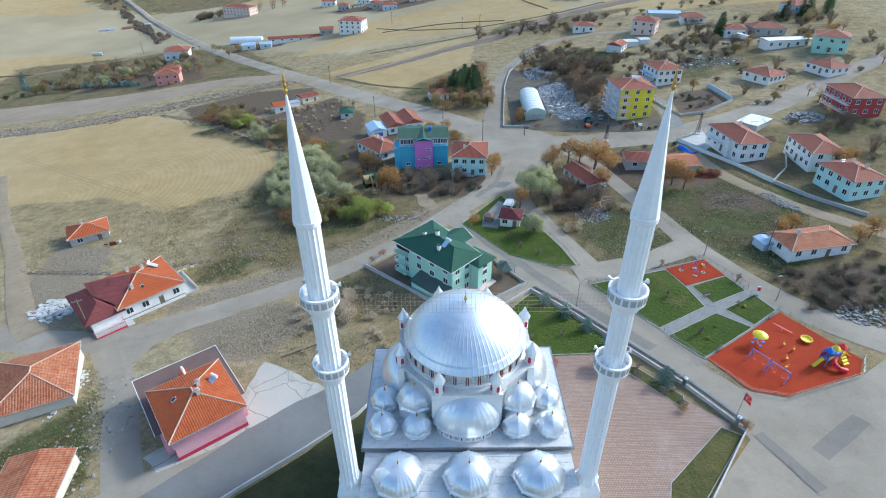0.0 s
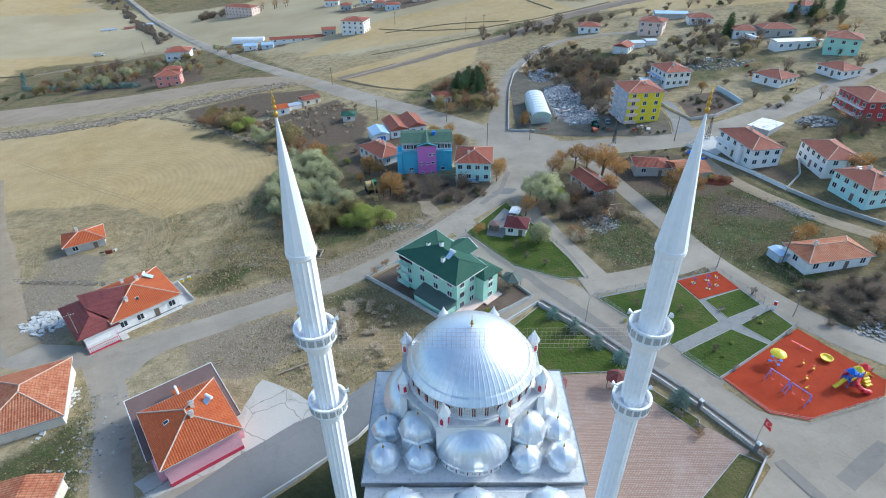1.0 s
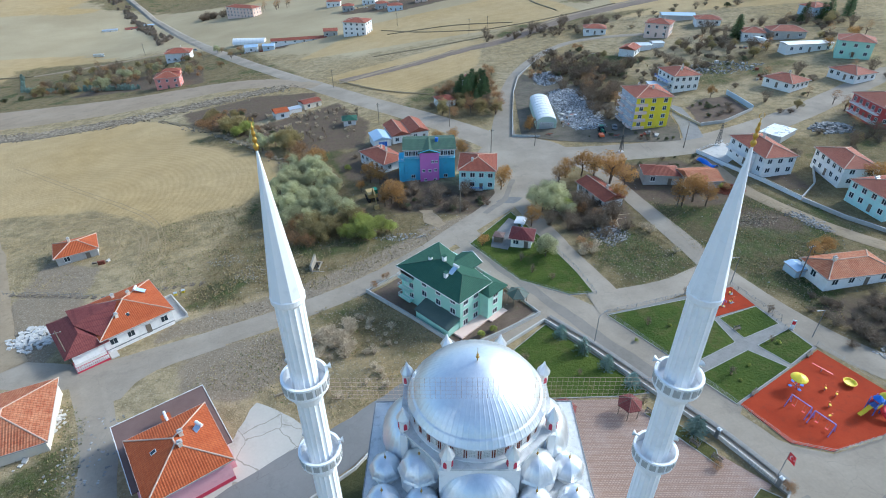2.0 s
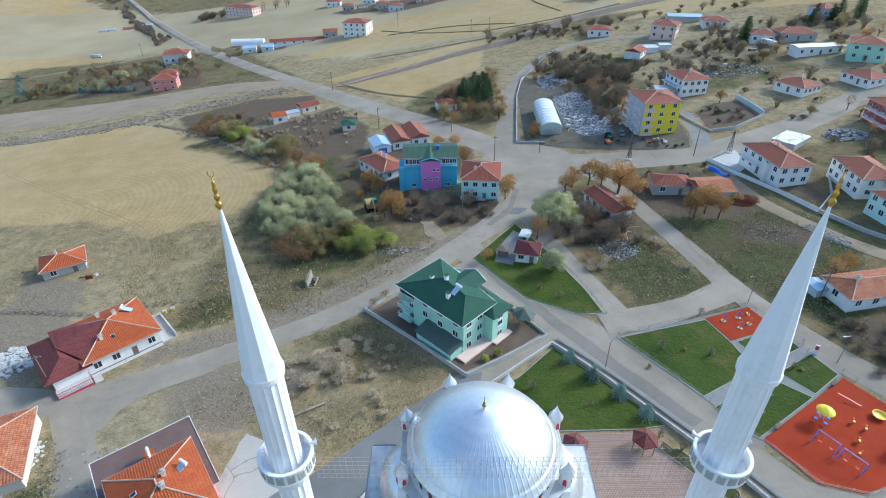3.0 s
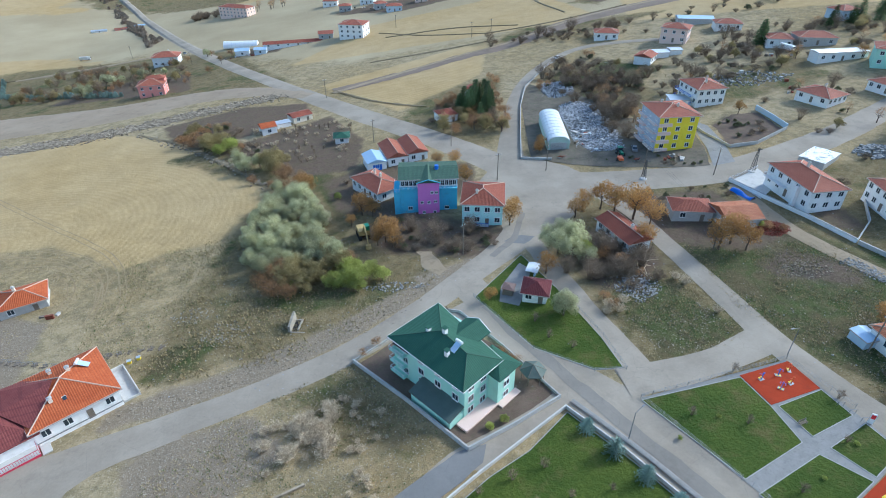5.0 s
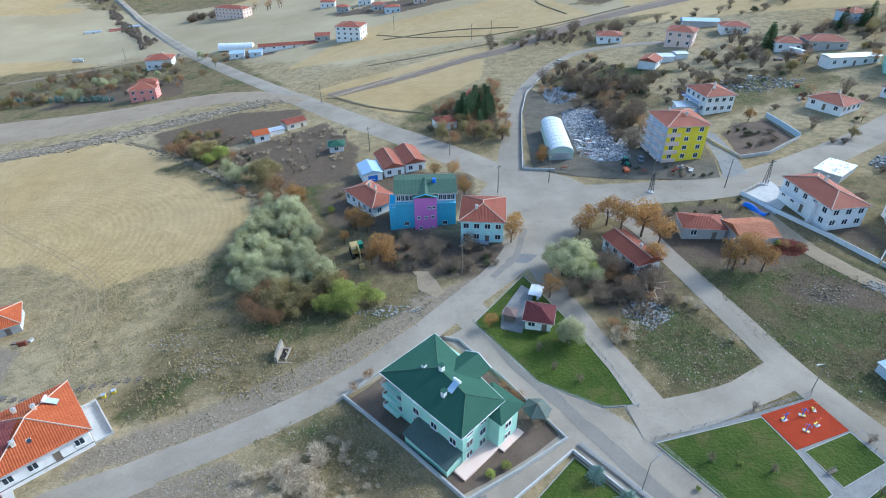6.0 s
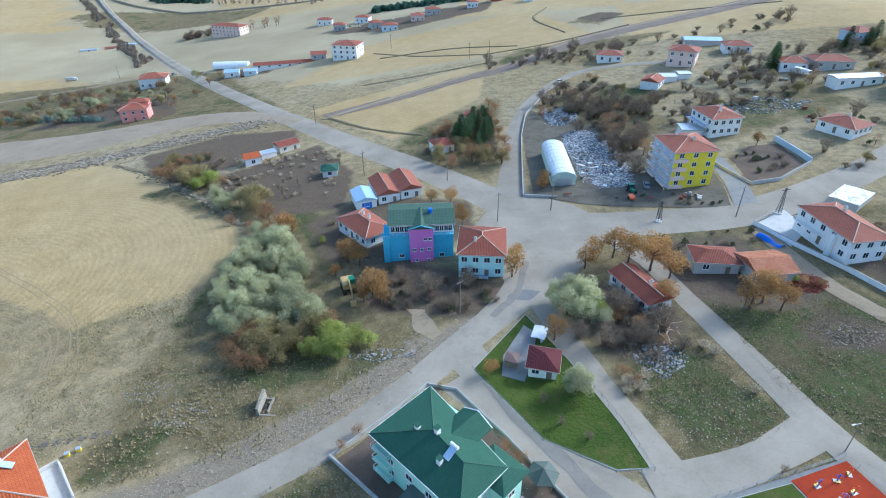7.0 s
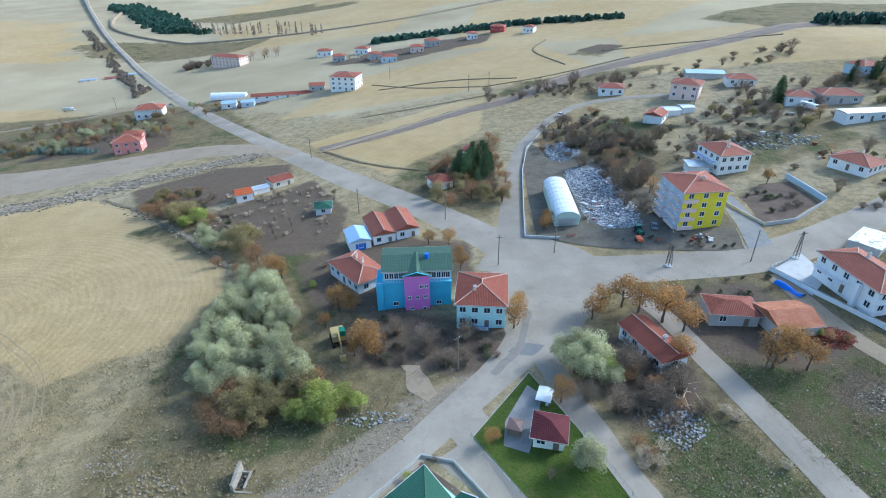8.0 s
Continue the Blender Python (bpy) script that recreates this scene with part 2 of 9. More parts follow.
DARK = surface("dark_opening", (0.03, 0.03, 0.03), (0.06, 0.055, 0.05), 1, 6, 0.9, bump=0)
STEEL = surface("grey_steel", (0.20, 0.21, 0.22), (0.30, 0.31, 0.32), 2, 9, 0.5, 0.6, 0.1)
POLE_WOOD = surface("weathered_pole_wood", (0.16, 0.13, 0.10), (0.24, 0.20, 0.16), 1, 9, 0.9)
TYRE = surface("tyre_rubber", (0.02, 0.02, 0.02), (0.04, 0.04, 0.04), 2, 9, 0.9)
BARK = surface("bark", (0.10, 0.075, 0.055), (0.17, 0.13, 0.10), 2, 12, 0.95, bump=0.6, depth=0.04)
TWIG = surface("dry_twigs", (0.155, 0.115, 0.078), (0.30, 0.225, 0.155), 0.5, 8, 0.95, bump=0, spread=0.3, island=True)
PALE_TWIG = surface("pale_dry_twigs", (0.46, 0.37, 0.25), (0.66, 0.55, 0.39), 0.5, 8, 0.95, bump=0, spread=0.3, island=True)
RUBBLE = surface("broken_stone", (0.20, 0.195, 0.185), (0.38, 0.37, 0.35), 0.6, 4, 0.95, bump=0.4, spread=0.4, island=True)
WARM_RUBBLE = surface("field_stone", (0.19, 0.155, 0.11), (0.36, 0.30, 0.22), 0.6, 4, 0.95, bump=0.4, spread=0.4, island=True)
STRAW = surface("dry_grass_blades", (0.29, 0.225, 0.11), (0.47, 0.375, 0.20), 0.2, 3, 0.95, bump=0, spread=0.3, island=True)
GRASS_BLADE = surface("green_grass_blades", (0.075, 0.115, 0.03), (0.16, 0.19, 0.06), 0.2, 3, 0.9, bump=0, spread=0.3, island=True)
RUBBER_RED = surface("red_rubber_paving", (0.29, 0.032, 0.009), (0.37, 0.052, 0.016), 0.25, 4, 0.9, bump=0.25, dirt=(0.20, 0.038, 0.018))
LAWN = surface("mown_lawn", (0.024, 0.055, 0.007), (0.104, 0.128, 0.022), 0.07, 1.6, 0.95, bump=1.0, depth=0.16, dirt=(0.15, 0.112, 0.048))
# Weeds whose base colour is darkened for the shade of the mosque.
SHADE_WEEDS = surface("weeds_with_painted_shade", (0.03, 0.036, 0.014), (0.085, 0.08, 0.035), 0.3, 2.2, 0.95, bump=0.8, depth=0.1)
LEAF_SILVER = leafy("silver_green_leaf", (0.36, 0.365, 0.185), (0.62, 0.60, 0.38))
LEAF_GREEN = leafy("fresh_green_leaf", (0.31, 0.35, 0.075), (0.50, 0.52, 0.16))
LEAF_OLIVE = leafy("olive_brown_leaf", (0.26, 0.215, 0.095), (0.43, 0.35, 0.165))
LEAF_ORANGE = leafy("autumn_orange_leaf", (0.29, 0.16, 0.055), (0.47, 0.28, 0.10))
LEAF_RUST = leafy("rust_brown_leaf", (0.27, 0.155, 0.075), (0.44, 0.27, 0.135))
NEEDLE = leafy("dark_pine_needle", (0.055, 0.10, 0.04), (0.125, 0.18, 0.075))
BLUE_NEEDLE = leafy("blue_spruce_needle", (0.17, 0.25, 0.22), (0.34, 0.43, 0.38))
YOUNG_NEEDLE = leafy("young_plantation_needle", (0.055, 0.12, 0.085), (0.11, 0.19, 0.135))
BARE_CROWN = leafy("bare_grey_brown_crown", (0.24, 0.19, 0.14), (0.38, 0.31, 0.24))
BRUSH_TWIG = surface("leafless_brush", (0.175, 0.132, 0.088), (0.33, 0.255, 0.175), 0.3, 6, 0.95, bump=0, spread=0.35, island=True)
LEAF_DULL = leafy("dull_grey_green_leaf", (0.11, 0.125, 0.065), (0.22, 0.225, 0.125))


def asphalt_material(name, a, b, patch, gap=0.004, depth=0.28):
    m, nt, s = nodes_of(name)
    pos = place_of(nt)
    n1, n2 = noise_of(nt, pos, 0.08, 5, 0.6, (0.35, 0.65)), noise_of(nt, pos, 2.2, 6, 0.7, (0.25, 0.75))
    col = ramp_between(nt, maths(nt, "MULTIPLY_ADD", n1, 0.65, maths(nt, "MULTIPLY", n2, 0.35)), a, b)
    v = nt.nodes.new("ShaderNodeTexVoronoi")
    v.feature = "DISTANCE_TO_EDGE"
    v.inputs["Scale"].default_value = 0.16
    warp = nt.nodes.new("ShaderNodeVectorMath")
    warp.operation = "ADD"
    wob = nt.nodes.new("ShaderNodeTexNoise")
    wob.inputs["Scale"].default_value = 0.5
    nt.links.new(pos, wob.inputs["Vector"])
    nt.links.new(pos, warp.inputs[0])
    nt.links.new(wob.outputs["Color"], warp.inputs[1])
    nt.links.new(warp.outputs[0], v.inputs["Vector"])
    crack = maths(nt, "MULTIPLY", maths(nt, "LESS_THAN", v.outputs["Distance"], gap), depth)
    col = ramp_between(nt, crack, col, patch)
    col = ramp_between(nt, maths(nt, "MULTIPLY", noise_of(nt, pos, 0.22, 6, 0.7, (0.55, 0.75)), 0.5), col, patch)
    nt.links.new(col, s.inputs["Base Color"])
    s.inputs["Roughness"].default_value = 0.9
    s.inputs["Specular IOR Level"].default_value = 0.15
    relief(nt, s, n2, 0.2, 0.02)
    return m


ROAD = asphalt_material("dusty_grey_asphalt", (0.252, 0.214, 0.165), (0.39, 0.334, 0.262), (0.18, 0.157, 0.128))
TAR = asphalt_material("newer_dark_asphalt", (0.165, 0.16, 0.152), (0.235, 0.226, 0.214), (0.12, 0.116, 0.11))
RUT = surface("pressed_wheel_rut", (0.25, 0.185, 0.10), (0.36, 0.275, 0.16), 0.3, 2.5, 0.95, bump=0.5, depth=0.05)
DIRT_ROAD = surface("dirt_track", (0.26, 0.198, 0.125), (0.37, 0.295, 0.20), 0.15, 2, 0.95, bump=0.5, dirt=(0.19, 0.145, 0.09))
EARTH_BANK = surface("bare_earth_bank", (0.265, 0.205, 0.14), (0.375, 0.30, 0.215), 0.05, 1.2, 0.95, bump=0.5, depth=0.05, dirt=(0.20, 0.155, 0.105))
SOIL = surface("garden_soil", (0.095, 0.067, 0.05), (0.185, 0.135, 0.10), 0.25, 2.5, 0.95, bump=0.6, depth=0.05, dirt=(0.12, 0.12, 0.06))


def paving_material():
    """Interlocking red-brown blocks laid in pale rows."""
    m, nt, s = nodes_of("red_block_paving")
    pos = place_of(nt)
    br = nt.nodes.new("ShaderNodeTexBrick")
    br.inputs["Color1"].default_value, br.inputs["Color2"].default_value, br.inputs["Mortar"].default_value = (0.335, 0.235, 0.18, 1), (0.40, 0.29, 0.23, 1), (0.26, 0.18, 0.14, 1)
    br.inputs["Scale"].default_value, br.inputs["Mortar Size"].default_value = 1.0, 0.05
    br.inputs["Brick Width"].default_value, br.inputs["Row Height"].default_value = 0.42, 0.3
    nt.links.new(pos, br.inputs["Vector"])
    sep = nt.nodes.new("ShaderNodeSeparateXYZ")
    nt.links.new(pos, sep.inputs[0])
    zig = maths(nt, "MULTIPLY", maths(nt, "PINGPONG", sep.outputs["X"], 0.6), 0.25)
    band = maths(nt, "LESS_THAN", maths(nt, "FRACT", maths(nt, "DIVIDE", maths(nt, "ADD", sep.outputs["Y"], zig), 1.05)), 0.32)
    laid = ramp_between(nt, maths(nt, "MULTIPLY", band, 0.45), br.outputs["Color"], (0.27, 0.17, 0.125))
    n1 = noise_of(nt, pos, 0.2, 5, 0.65, (0.5, 0.75))
    col = ramp_between(nt, maths(nt, "MULTIPLY", n1, 0.35), laid, (0.50, 0.42, 0.37))
    nt.links.new(col, s.inputs["Base Color"])
    s.inputs["Roughness"].default_value = 0.9
    s.inputs["Specular IOR Level"].default_value = 0.15
    relief(nt, s, br.outputs["Fac"], 0.3, -0.01)
    return m


PAVING = paving_material()
SLAB = surface("grey_path_slabs", (0.215, 0.205, 0.19), (0.305, 0.292, 0.272), 0.5, 3, 0.9, bump=0.3, dirt=(0.165, 0.16, 0.145))


def ground_material():
    """Dry pasture, with ploughed field, greener turf, brown soil and bare stony earth where the zone attributes say."""
    m, nt, s = nodes_of("dry_pasture")
    pos = place_of(nt)
    big = noise_of(nt, pos, 0.012, 5, 0.6, (0.35, 0.65))
    mid = noise_of(nt, pos, 0.12, 6, 0.65, (0.3, 0.7))
    grain = noise_of(nt, pos, 4.5, 5, 0.75, (0.3, 0.7))
    fine = maths(nt, "MULTIPLY_ADD", noise_of(nt, pos, 1.1, 7, 0.75, (0.3, 0.7)), 0.6, maths(nt, "MULTIPLY", grain, 0.4), clamp=True)
    clump = noise_of(nt, pos, 0.42, 4, 0.7, (0.44, 0.6))
    base = ramp_between(nt, mid, (0.295, 0.205, 0.09), (0.455, 0.328, 0.155))
    base = ramp_between(nt, maths(nt, "MULTIPLY", big, 0.7), base, (0.55, 0.455, 0.295))
    zone = nt.nodes.new("ShaderNodeAttribute")
    zone.attribute_name = "zone"
    sep = nt.nodes.new("ShaderNodeSeparateColor")
    nt.links.new(zone.outputs["Color"], sep.inputs[0])
    far = nt.nodes.new("ShaderNodeAttribute")
    far.attribute_name = "zone_two"
    sep2 = nt.nodes.new("ShaderNodeSeparateColor")
    nt.links.new(far.outputs["Color"], sep2.inputs[0])

    def where(channel):
        soft = maths(nt, "ADD", channel, maths(nt, "MULTIPLY", maths(nt, "SUBTRACT", maths(nt, "MULTIPLY_ADD", mid, 0.6, maths(nt, "MULTIPLY", fine, 0.4)), 0.5), 0.55))
        r = nt.nodes.new("ShaderNodeMapRange")
        r.interpolation_type = "SMOOTHSTEP"
        r.inputs["From Min"].default_value, r.inputs["From Max"].default_value = 0.35, 0.65
        nt.links.new(soft, r.inputs["Value"])
        return r.outputs["Result"]

    wv = nt.nodes.new("ShaderNodeTexWave")
    wv.wave_type, wv.rings_direction = "RINGS", "Z"
    wv.inputs["Scale"].default_value, wv.inputs["Distortion"].default_value, wv.inputs["Detail"].default_value, wv.inputs["Detail Scale"].default_value = 0.16, 26.0, 3.0, 0.045
    middle = nt.nodes.new("ShaderNodeVectorMath")
    middle.operation = "ADD"
    middle.inputs[1].default_value = (135, -120, 0)
    nt.links.new(pos, middle.inputs[0])
    nt.links.new(middle.outputs[0], wv.inputs["Vector"])
    furrow = ramp_between(nt, maths(nt, "MULTIPLY_ADD", wv.outputs["Fac"], 0.17, maths(nt, "MULTIPLY", maths(nt, "MULTIPLY_ADD", fine, 0.5, maths(nt, "MULTIPLY", mid, 0.5)), 0.83)), (0.295, 0.203, 0.085), (0.515, 0.375, 0.18))
    furrow = ramp_between(nt, maths(nt, "MULTIPLY", big, 0.35), furrow, (0.53, 0.43, 0.265))
    turf = ramp_between(nt, fine, (0.034, 0.054, 0.013), (0.112, 0.125, 0.04))
    turf = ramp_between(nt, maths(nt, "MULTIPLY", clump, 0.5), turf, (0.15, 0.12, 0.065))
    soil = ramp_between(nt, fine, (0.075, 0.054, 0.039), (0.19, 0.138, 0.10))
    soil = ramp_between(nt, maths(nt, "MULTIPLY", clump, 0.4), soil, (0.15, 0.13, 0.07))
    bare = ramp_between(nt, fine, (0.18, 0.141, 0.095), (0.325, 0.262, 0.183))
    scrub = ramp_between(nt, fine, (0.088, 0.067, 0.03), (0.27, 0.203, 0.10))
    scrub = ramp_between(nt, maths(nt, "MULTIPLY", clump, 0.5), scrub, (0.27, 0.21, 0.11))
    scrub = ramp_between(nt, noise_of(nt, pos, 0.06, 5, 0.65, (0.52, 0.66)), scrub, turf)
    col = ramp_between(nt, maths(nt, "MULTIPLY", fine, 0.5), base, (0.15, 0.12, 0.065))
    patchy = noise_of(nt, pos, 0.2, 6, 0.7, (0.47, 0.62))
    col = ramp_between(nt, maths(nt, "MULTIPLY", clump, 0.4), col, (0.14, 0.125, 0.06))
    col = ramp_between(nt, maths(nt, "MULTIPLY", patchy, 0.45), col, (0.125, 0.105, 0.055))
    scrub = ramp_between(nt, maths(nt, "MULTIPLY", patchy, 0.4), scrub, (0.05, 0.055, 0.025))
    speck = noise_of(nt, pos, 3.3, 2, 0.6, (0.58, 0.68))
    dent = noise_of(nt, pos, 2.1, 3, 0.7, (0.56, 0.70))
    col = ramp_between(nt, maths(nt, "MULTIPLY", speck, 0.45), col, (0.50, 0.44, 0.34))
    col = ramp_between(nt, maths(nt, "MULTIPLY", dent, 0.4), col, (0.10, 0.08, 0.05))
    scrub = ramp_between(nt, maths(nt, "MULTIPLY", speck, 0.4), scrub, (0.44, 0.39, 0.29))
    scrub = ramp_between(nt, maths(nt, "MULTIPLY", dent, 0.5), scrub, (0.055, 0.05, 0.028))
    turf = ramp_between(nt, maths(nt, "MULTIPLY", noise_of(nt, pos, 0.11, 6, 0.7, (0.46, 0.6)), 0.75), turf, (0.125, 0.092, 0.05))
    turf = ramp_between(nt, maths(nt, "MULTIPLY", noise_of(nt, pos, 0.55, 5, 0.75, (0.5, 0.62)), 0.55), turf, (0.042, 0.042, 0.02))
    turf = ramp_between(nt, maths(nt, "MULTIPLY", speck, 0.35), turf, (0.36, 0.32, 0.24))
    turf = ramp_between(nt, maths(nt, "MULTIPLY", dent, 0.6), turf, (0.03, 0.032, 0.014))
    bare = ramp_between(nt, maths(nt, "MULTIPLY", dent, 0.4), bare, (0.13, 0.105, 0.075))
    bare = ramp_between(nt, maths(nt, "MULTIPLY", speck, 0.5), bare, (0.50, 0.45, 0.37))
    # Pale far stubble; the colour is lifted further to stand for distance haze.
    hazy_stubble = ramp_between(nt, maths(nt, "MULTIPLY_ADD", fine, 0.4, maths(nt, "MULTIPLY", big, 0.6)), (0.315, 0.25, 0.145), (0.465, 0.385, 0.24))
    col = ramp_between(nt, where(sep2.outputs[2]), col, hazy_stubble)
    col = ramp_between(nt, where(sep.outputs[0]), col, furrow)
    col = ramp_between(nt, where(sep2.outputs[1]), col, scrub)
    col = ramp_between(nt, where(sep.outputs[1]), col, turf)
    col = ramp_between(nt, where(sep.outputs[2]), col, soil)
    col = ramp_between(nt, where(sep2.outputs[0]), col, bare)
    nt.links.new(col, s.inputs["Base Color"])
    s.inputs["Roughness"].default_value = 1.0
    s.inputs["Specular IOR Level"].default_value = 0.1
    relief(nt, s, maths(nt, "MULTIPLY_ADD", fine, 0.6, mid), 0.7, 0.3)
    return m


GROUND = ground_material()


# ---------------------------------------------------------------- mesh helpers
def gz(x, y):
    """Height of the land: it falls to the valley on the west and rises to the village on the east."""
    u, v = np.clip(x, -330, 220) / 100, np.clip(y, -120, 340) / 100
    return 1.86 + 3.09 * u - 4.62 * v - 0.16 * u * u + 2.67 * u * v + 0.70 * v * v


class Shape:
    """Vertices and faces of one mesh in the making."""

    def __init__(self):
        self.v, self.f = [], []

    def add(self, verts, faces):
        n = len(self.v)
        self.v += [tuple(p) for p in verts]
        self.f += [tuple(n + i for i in face) for face in faces]
        return self

    def box(self, x0, y0, z0, x1, y1, z1):
        return self.add([(x0, y0, z0), (x1, y0, z0), (x1, y1, z0), (x0, y1, z0), (x0, y0, z1), (x1, y0, z1), (x1, y1, z1), (x0, y1, z1)],
                        [(3, 2, 1, 0), (4, 5, 6, 7), (0, 1, 5, 4), (1, 2, 6, 5), (2, 3, 7, 6), (3, 0, 4, 7)])

    def prism(self, outline, z0, z1):
        n = len(outline)
        return self.add([(x, y, z0) for x, y in outline] + [(x, y, z1) for x, y in outline],
                        [tuple(range(n - 1, -1, -1)), tuple(range(n, 2 * n))] + [(i, (i + 1) % n, n + (i + 1) % n, n + i) for i in range(n)])

    def lathe(self, profile, n=24, cx=0.0, cy=0.0, turn=0.0, wave=None, cap=True):
        rings = []
        for r, z in profile:
            rings.append([(cx + r * (wave(i) if wave else 1) * math.cos(turn + 2 * math.pi * i / n), cy + r * (wave(i) if wave else 1) * math.sin(turn + 2 * math.pi * i / n), z) for i in range(n)])
        verts = [p for ring in rings for p in ring]
        faces = [(k * n + i, k * n + (i + 1) % n, (k + 1) * n + (i + 1) % n, (k + 1) * n + i) for k in range(len(profile) - 1) for i in range(n)]
        if cap:
            faces += [tuple(range(n - 1, -1, -1)), tuple((len(profile) - 1) * n + i for i in range(n))]
        return self.add(verts, faces)

    def tube(self, p, q, r0, r1=None, n=6):
        p, q = Vector(p), Vector(q)
        r1 = r0 if r1 is None else r1
        d = (q - p).normalized()
        a = d.orthogonal().normalized()
        b = d.cross(a)
        ring = lambda c, r: [tuple(c + r * (math.cos(t) * a + math.sin(t) * b)) for t in [2 * math.pi * i / n for i in range(n)]]
        return self.add(ring(p, r0) + ring(q, r1), [(i, (i + 1) % n, n + (i + 1) % n, n + i) for i in range(n)] + [tuple(range(n - 1, -1, -1)), tuple(range(n, 2 * n))])

    def pipe(self, points, r, n=4):
        """One unbroken round bar along a line of points."""
        pts, first = [Vector(p) for p in points], len(self.v)
        for i, p in enumerate(pts):
            d = (pts[min(i + 1, len(pts) - 1)] - pts[max(i - 1, 0)]).normalized()
            a = d.cross(Vector((0, 0, 1))).normalized() if abs(d.z) < 0.99 else Vector((1, 0, 0))
            b = d.cross(a)
            self.v += [tuple(p + r * (math.cos(t) * a + math.sin(t) * b)) for t in [2 * math.pi * k / n for k in range(n)]]
        self.f += [(first + i * n + k, first + i * n + (k + 1) % n, first + (i + 1) * n + (k + 1) % n, first + (i + 1) * n + k) for i in range(len(pts) - 1) for k in range(n)]
        return self

    def moved(self, m):
        self.v = [tuple(m @ Vector(p)) for p in self.v]
        return self

    def mesh(self, name, material, smooth=False):
        me = bpy.data.meshes.new(name)
        me.from_pydata(self.v, [], self.f)
        me.materials.append(material)
        if smooth:
            me.polygons.foreach_set("use_smooth", [True] * len(me.polygons))
        me.update()
        return me


def thing(name, x, y, yaw=0.0, z=None, label="", category="", group="", kind=""):
    ob = new(name)
    ob.empty_display_size = 0.5
    ob.matrix_world = pose(x, y, float(gz(x, y)) if z is None else z, 0, 0, yaw)
    return tagged(ob, label, category, group, kind)


def part(name, shape, material, parent, label="", smooth=False, at=None):
    me = shape if isinstance(shape, bpy.types.Mesh) else shape.mesh(name, material, smooth)
    ob = new(name, me)
    ob.parent = parent
    if at is not None:
        ob.matrix_basis = at
    return tagged(ob, label)


def solo(name, shape, material, label, category, group="", kind="", smooth=False, at=None):
    ob = new(name, shape.mesh(name, material, smooth))
    if at is not None:
        ob.matrix_world = at
    return tagged(ob, label, category, group, kind)


# ---------------------------------------------------------------- ground
def inside_depth(px, py, outline):
    """Signed distance to an outline, positive inside."""
    o = np.array(outline, float)
    nxt = np.roll(o, -1, 0)
    best, hit = np.full(px.shape, 1e9), np.zeros(px.shape, bool)
    for (x0, y0), (x1, y1) in zip(o, nxt):
        dx, dy = x1 - x0, y1 - y0
        t = np.clip(((px - x0) * dx + (py - y0) * dy) / (dx * dx + dy * dy), 0, 1)
        best = np.minimum(best, np.hypot(px - x0 - t * dx, py - y0 - t * dy))
        cross = ((y0 > py) != (y1 > py)) & (px < dx * (py - y0) / (dy if dy else 1e-9) + x0)
        hit ^= cross
    return np.where(hit, best, -best)


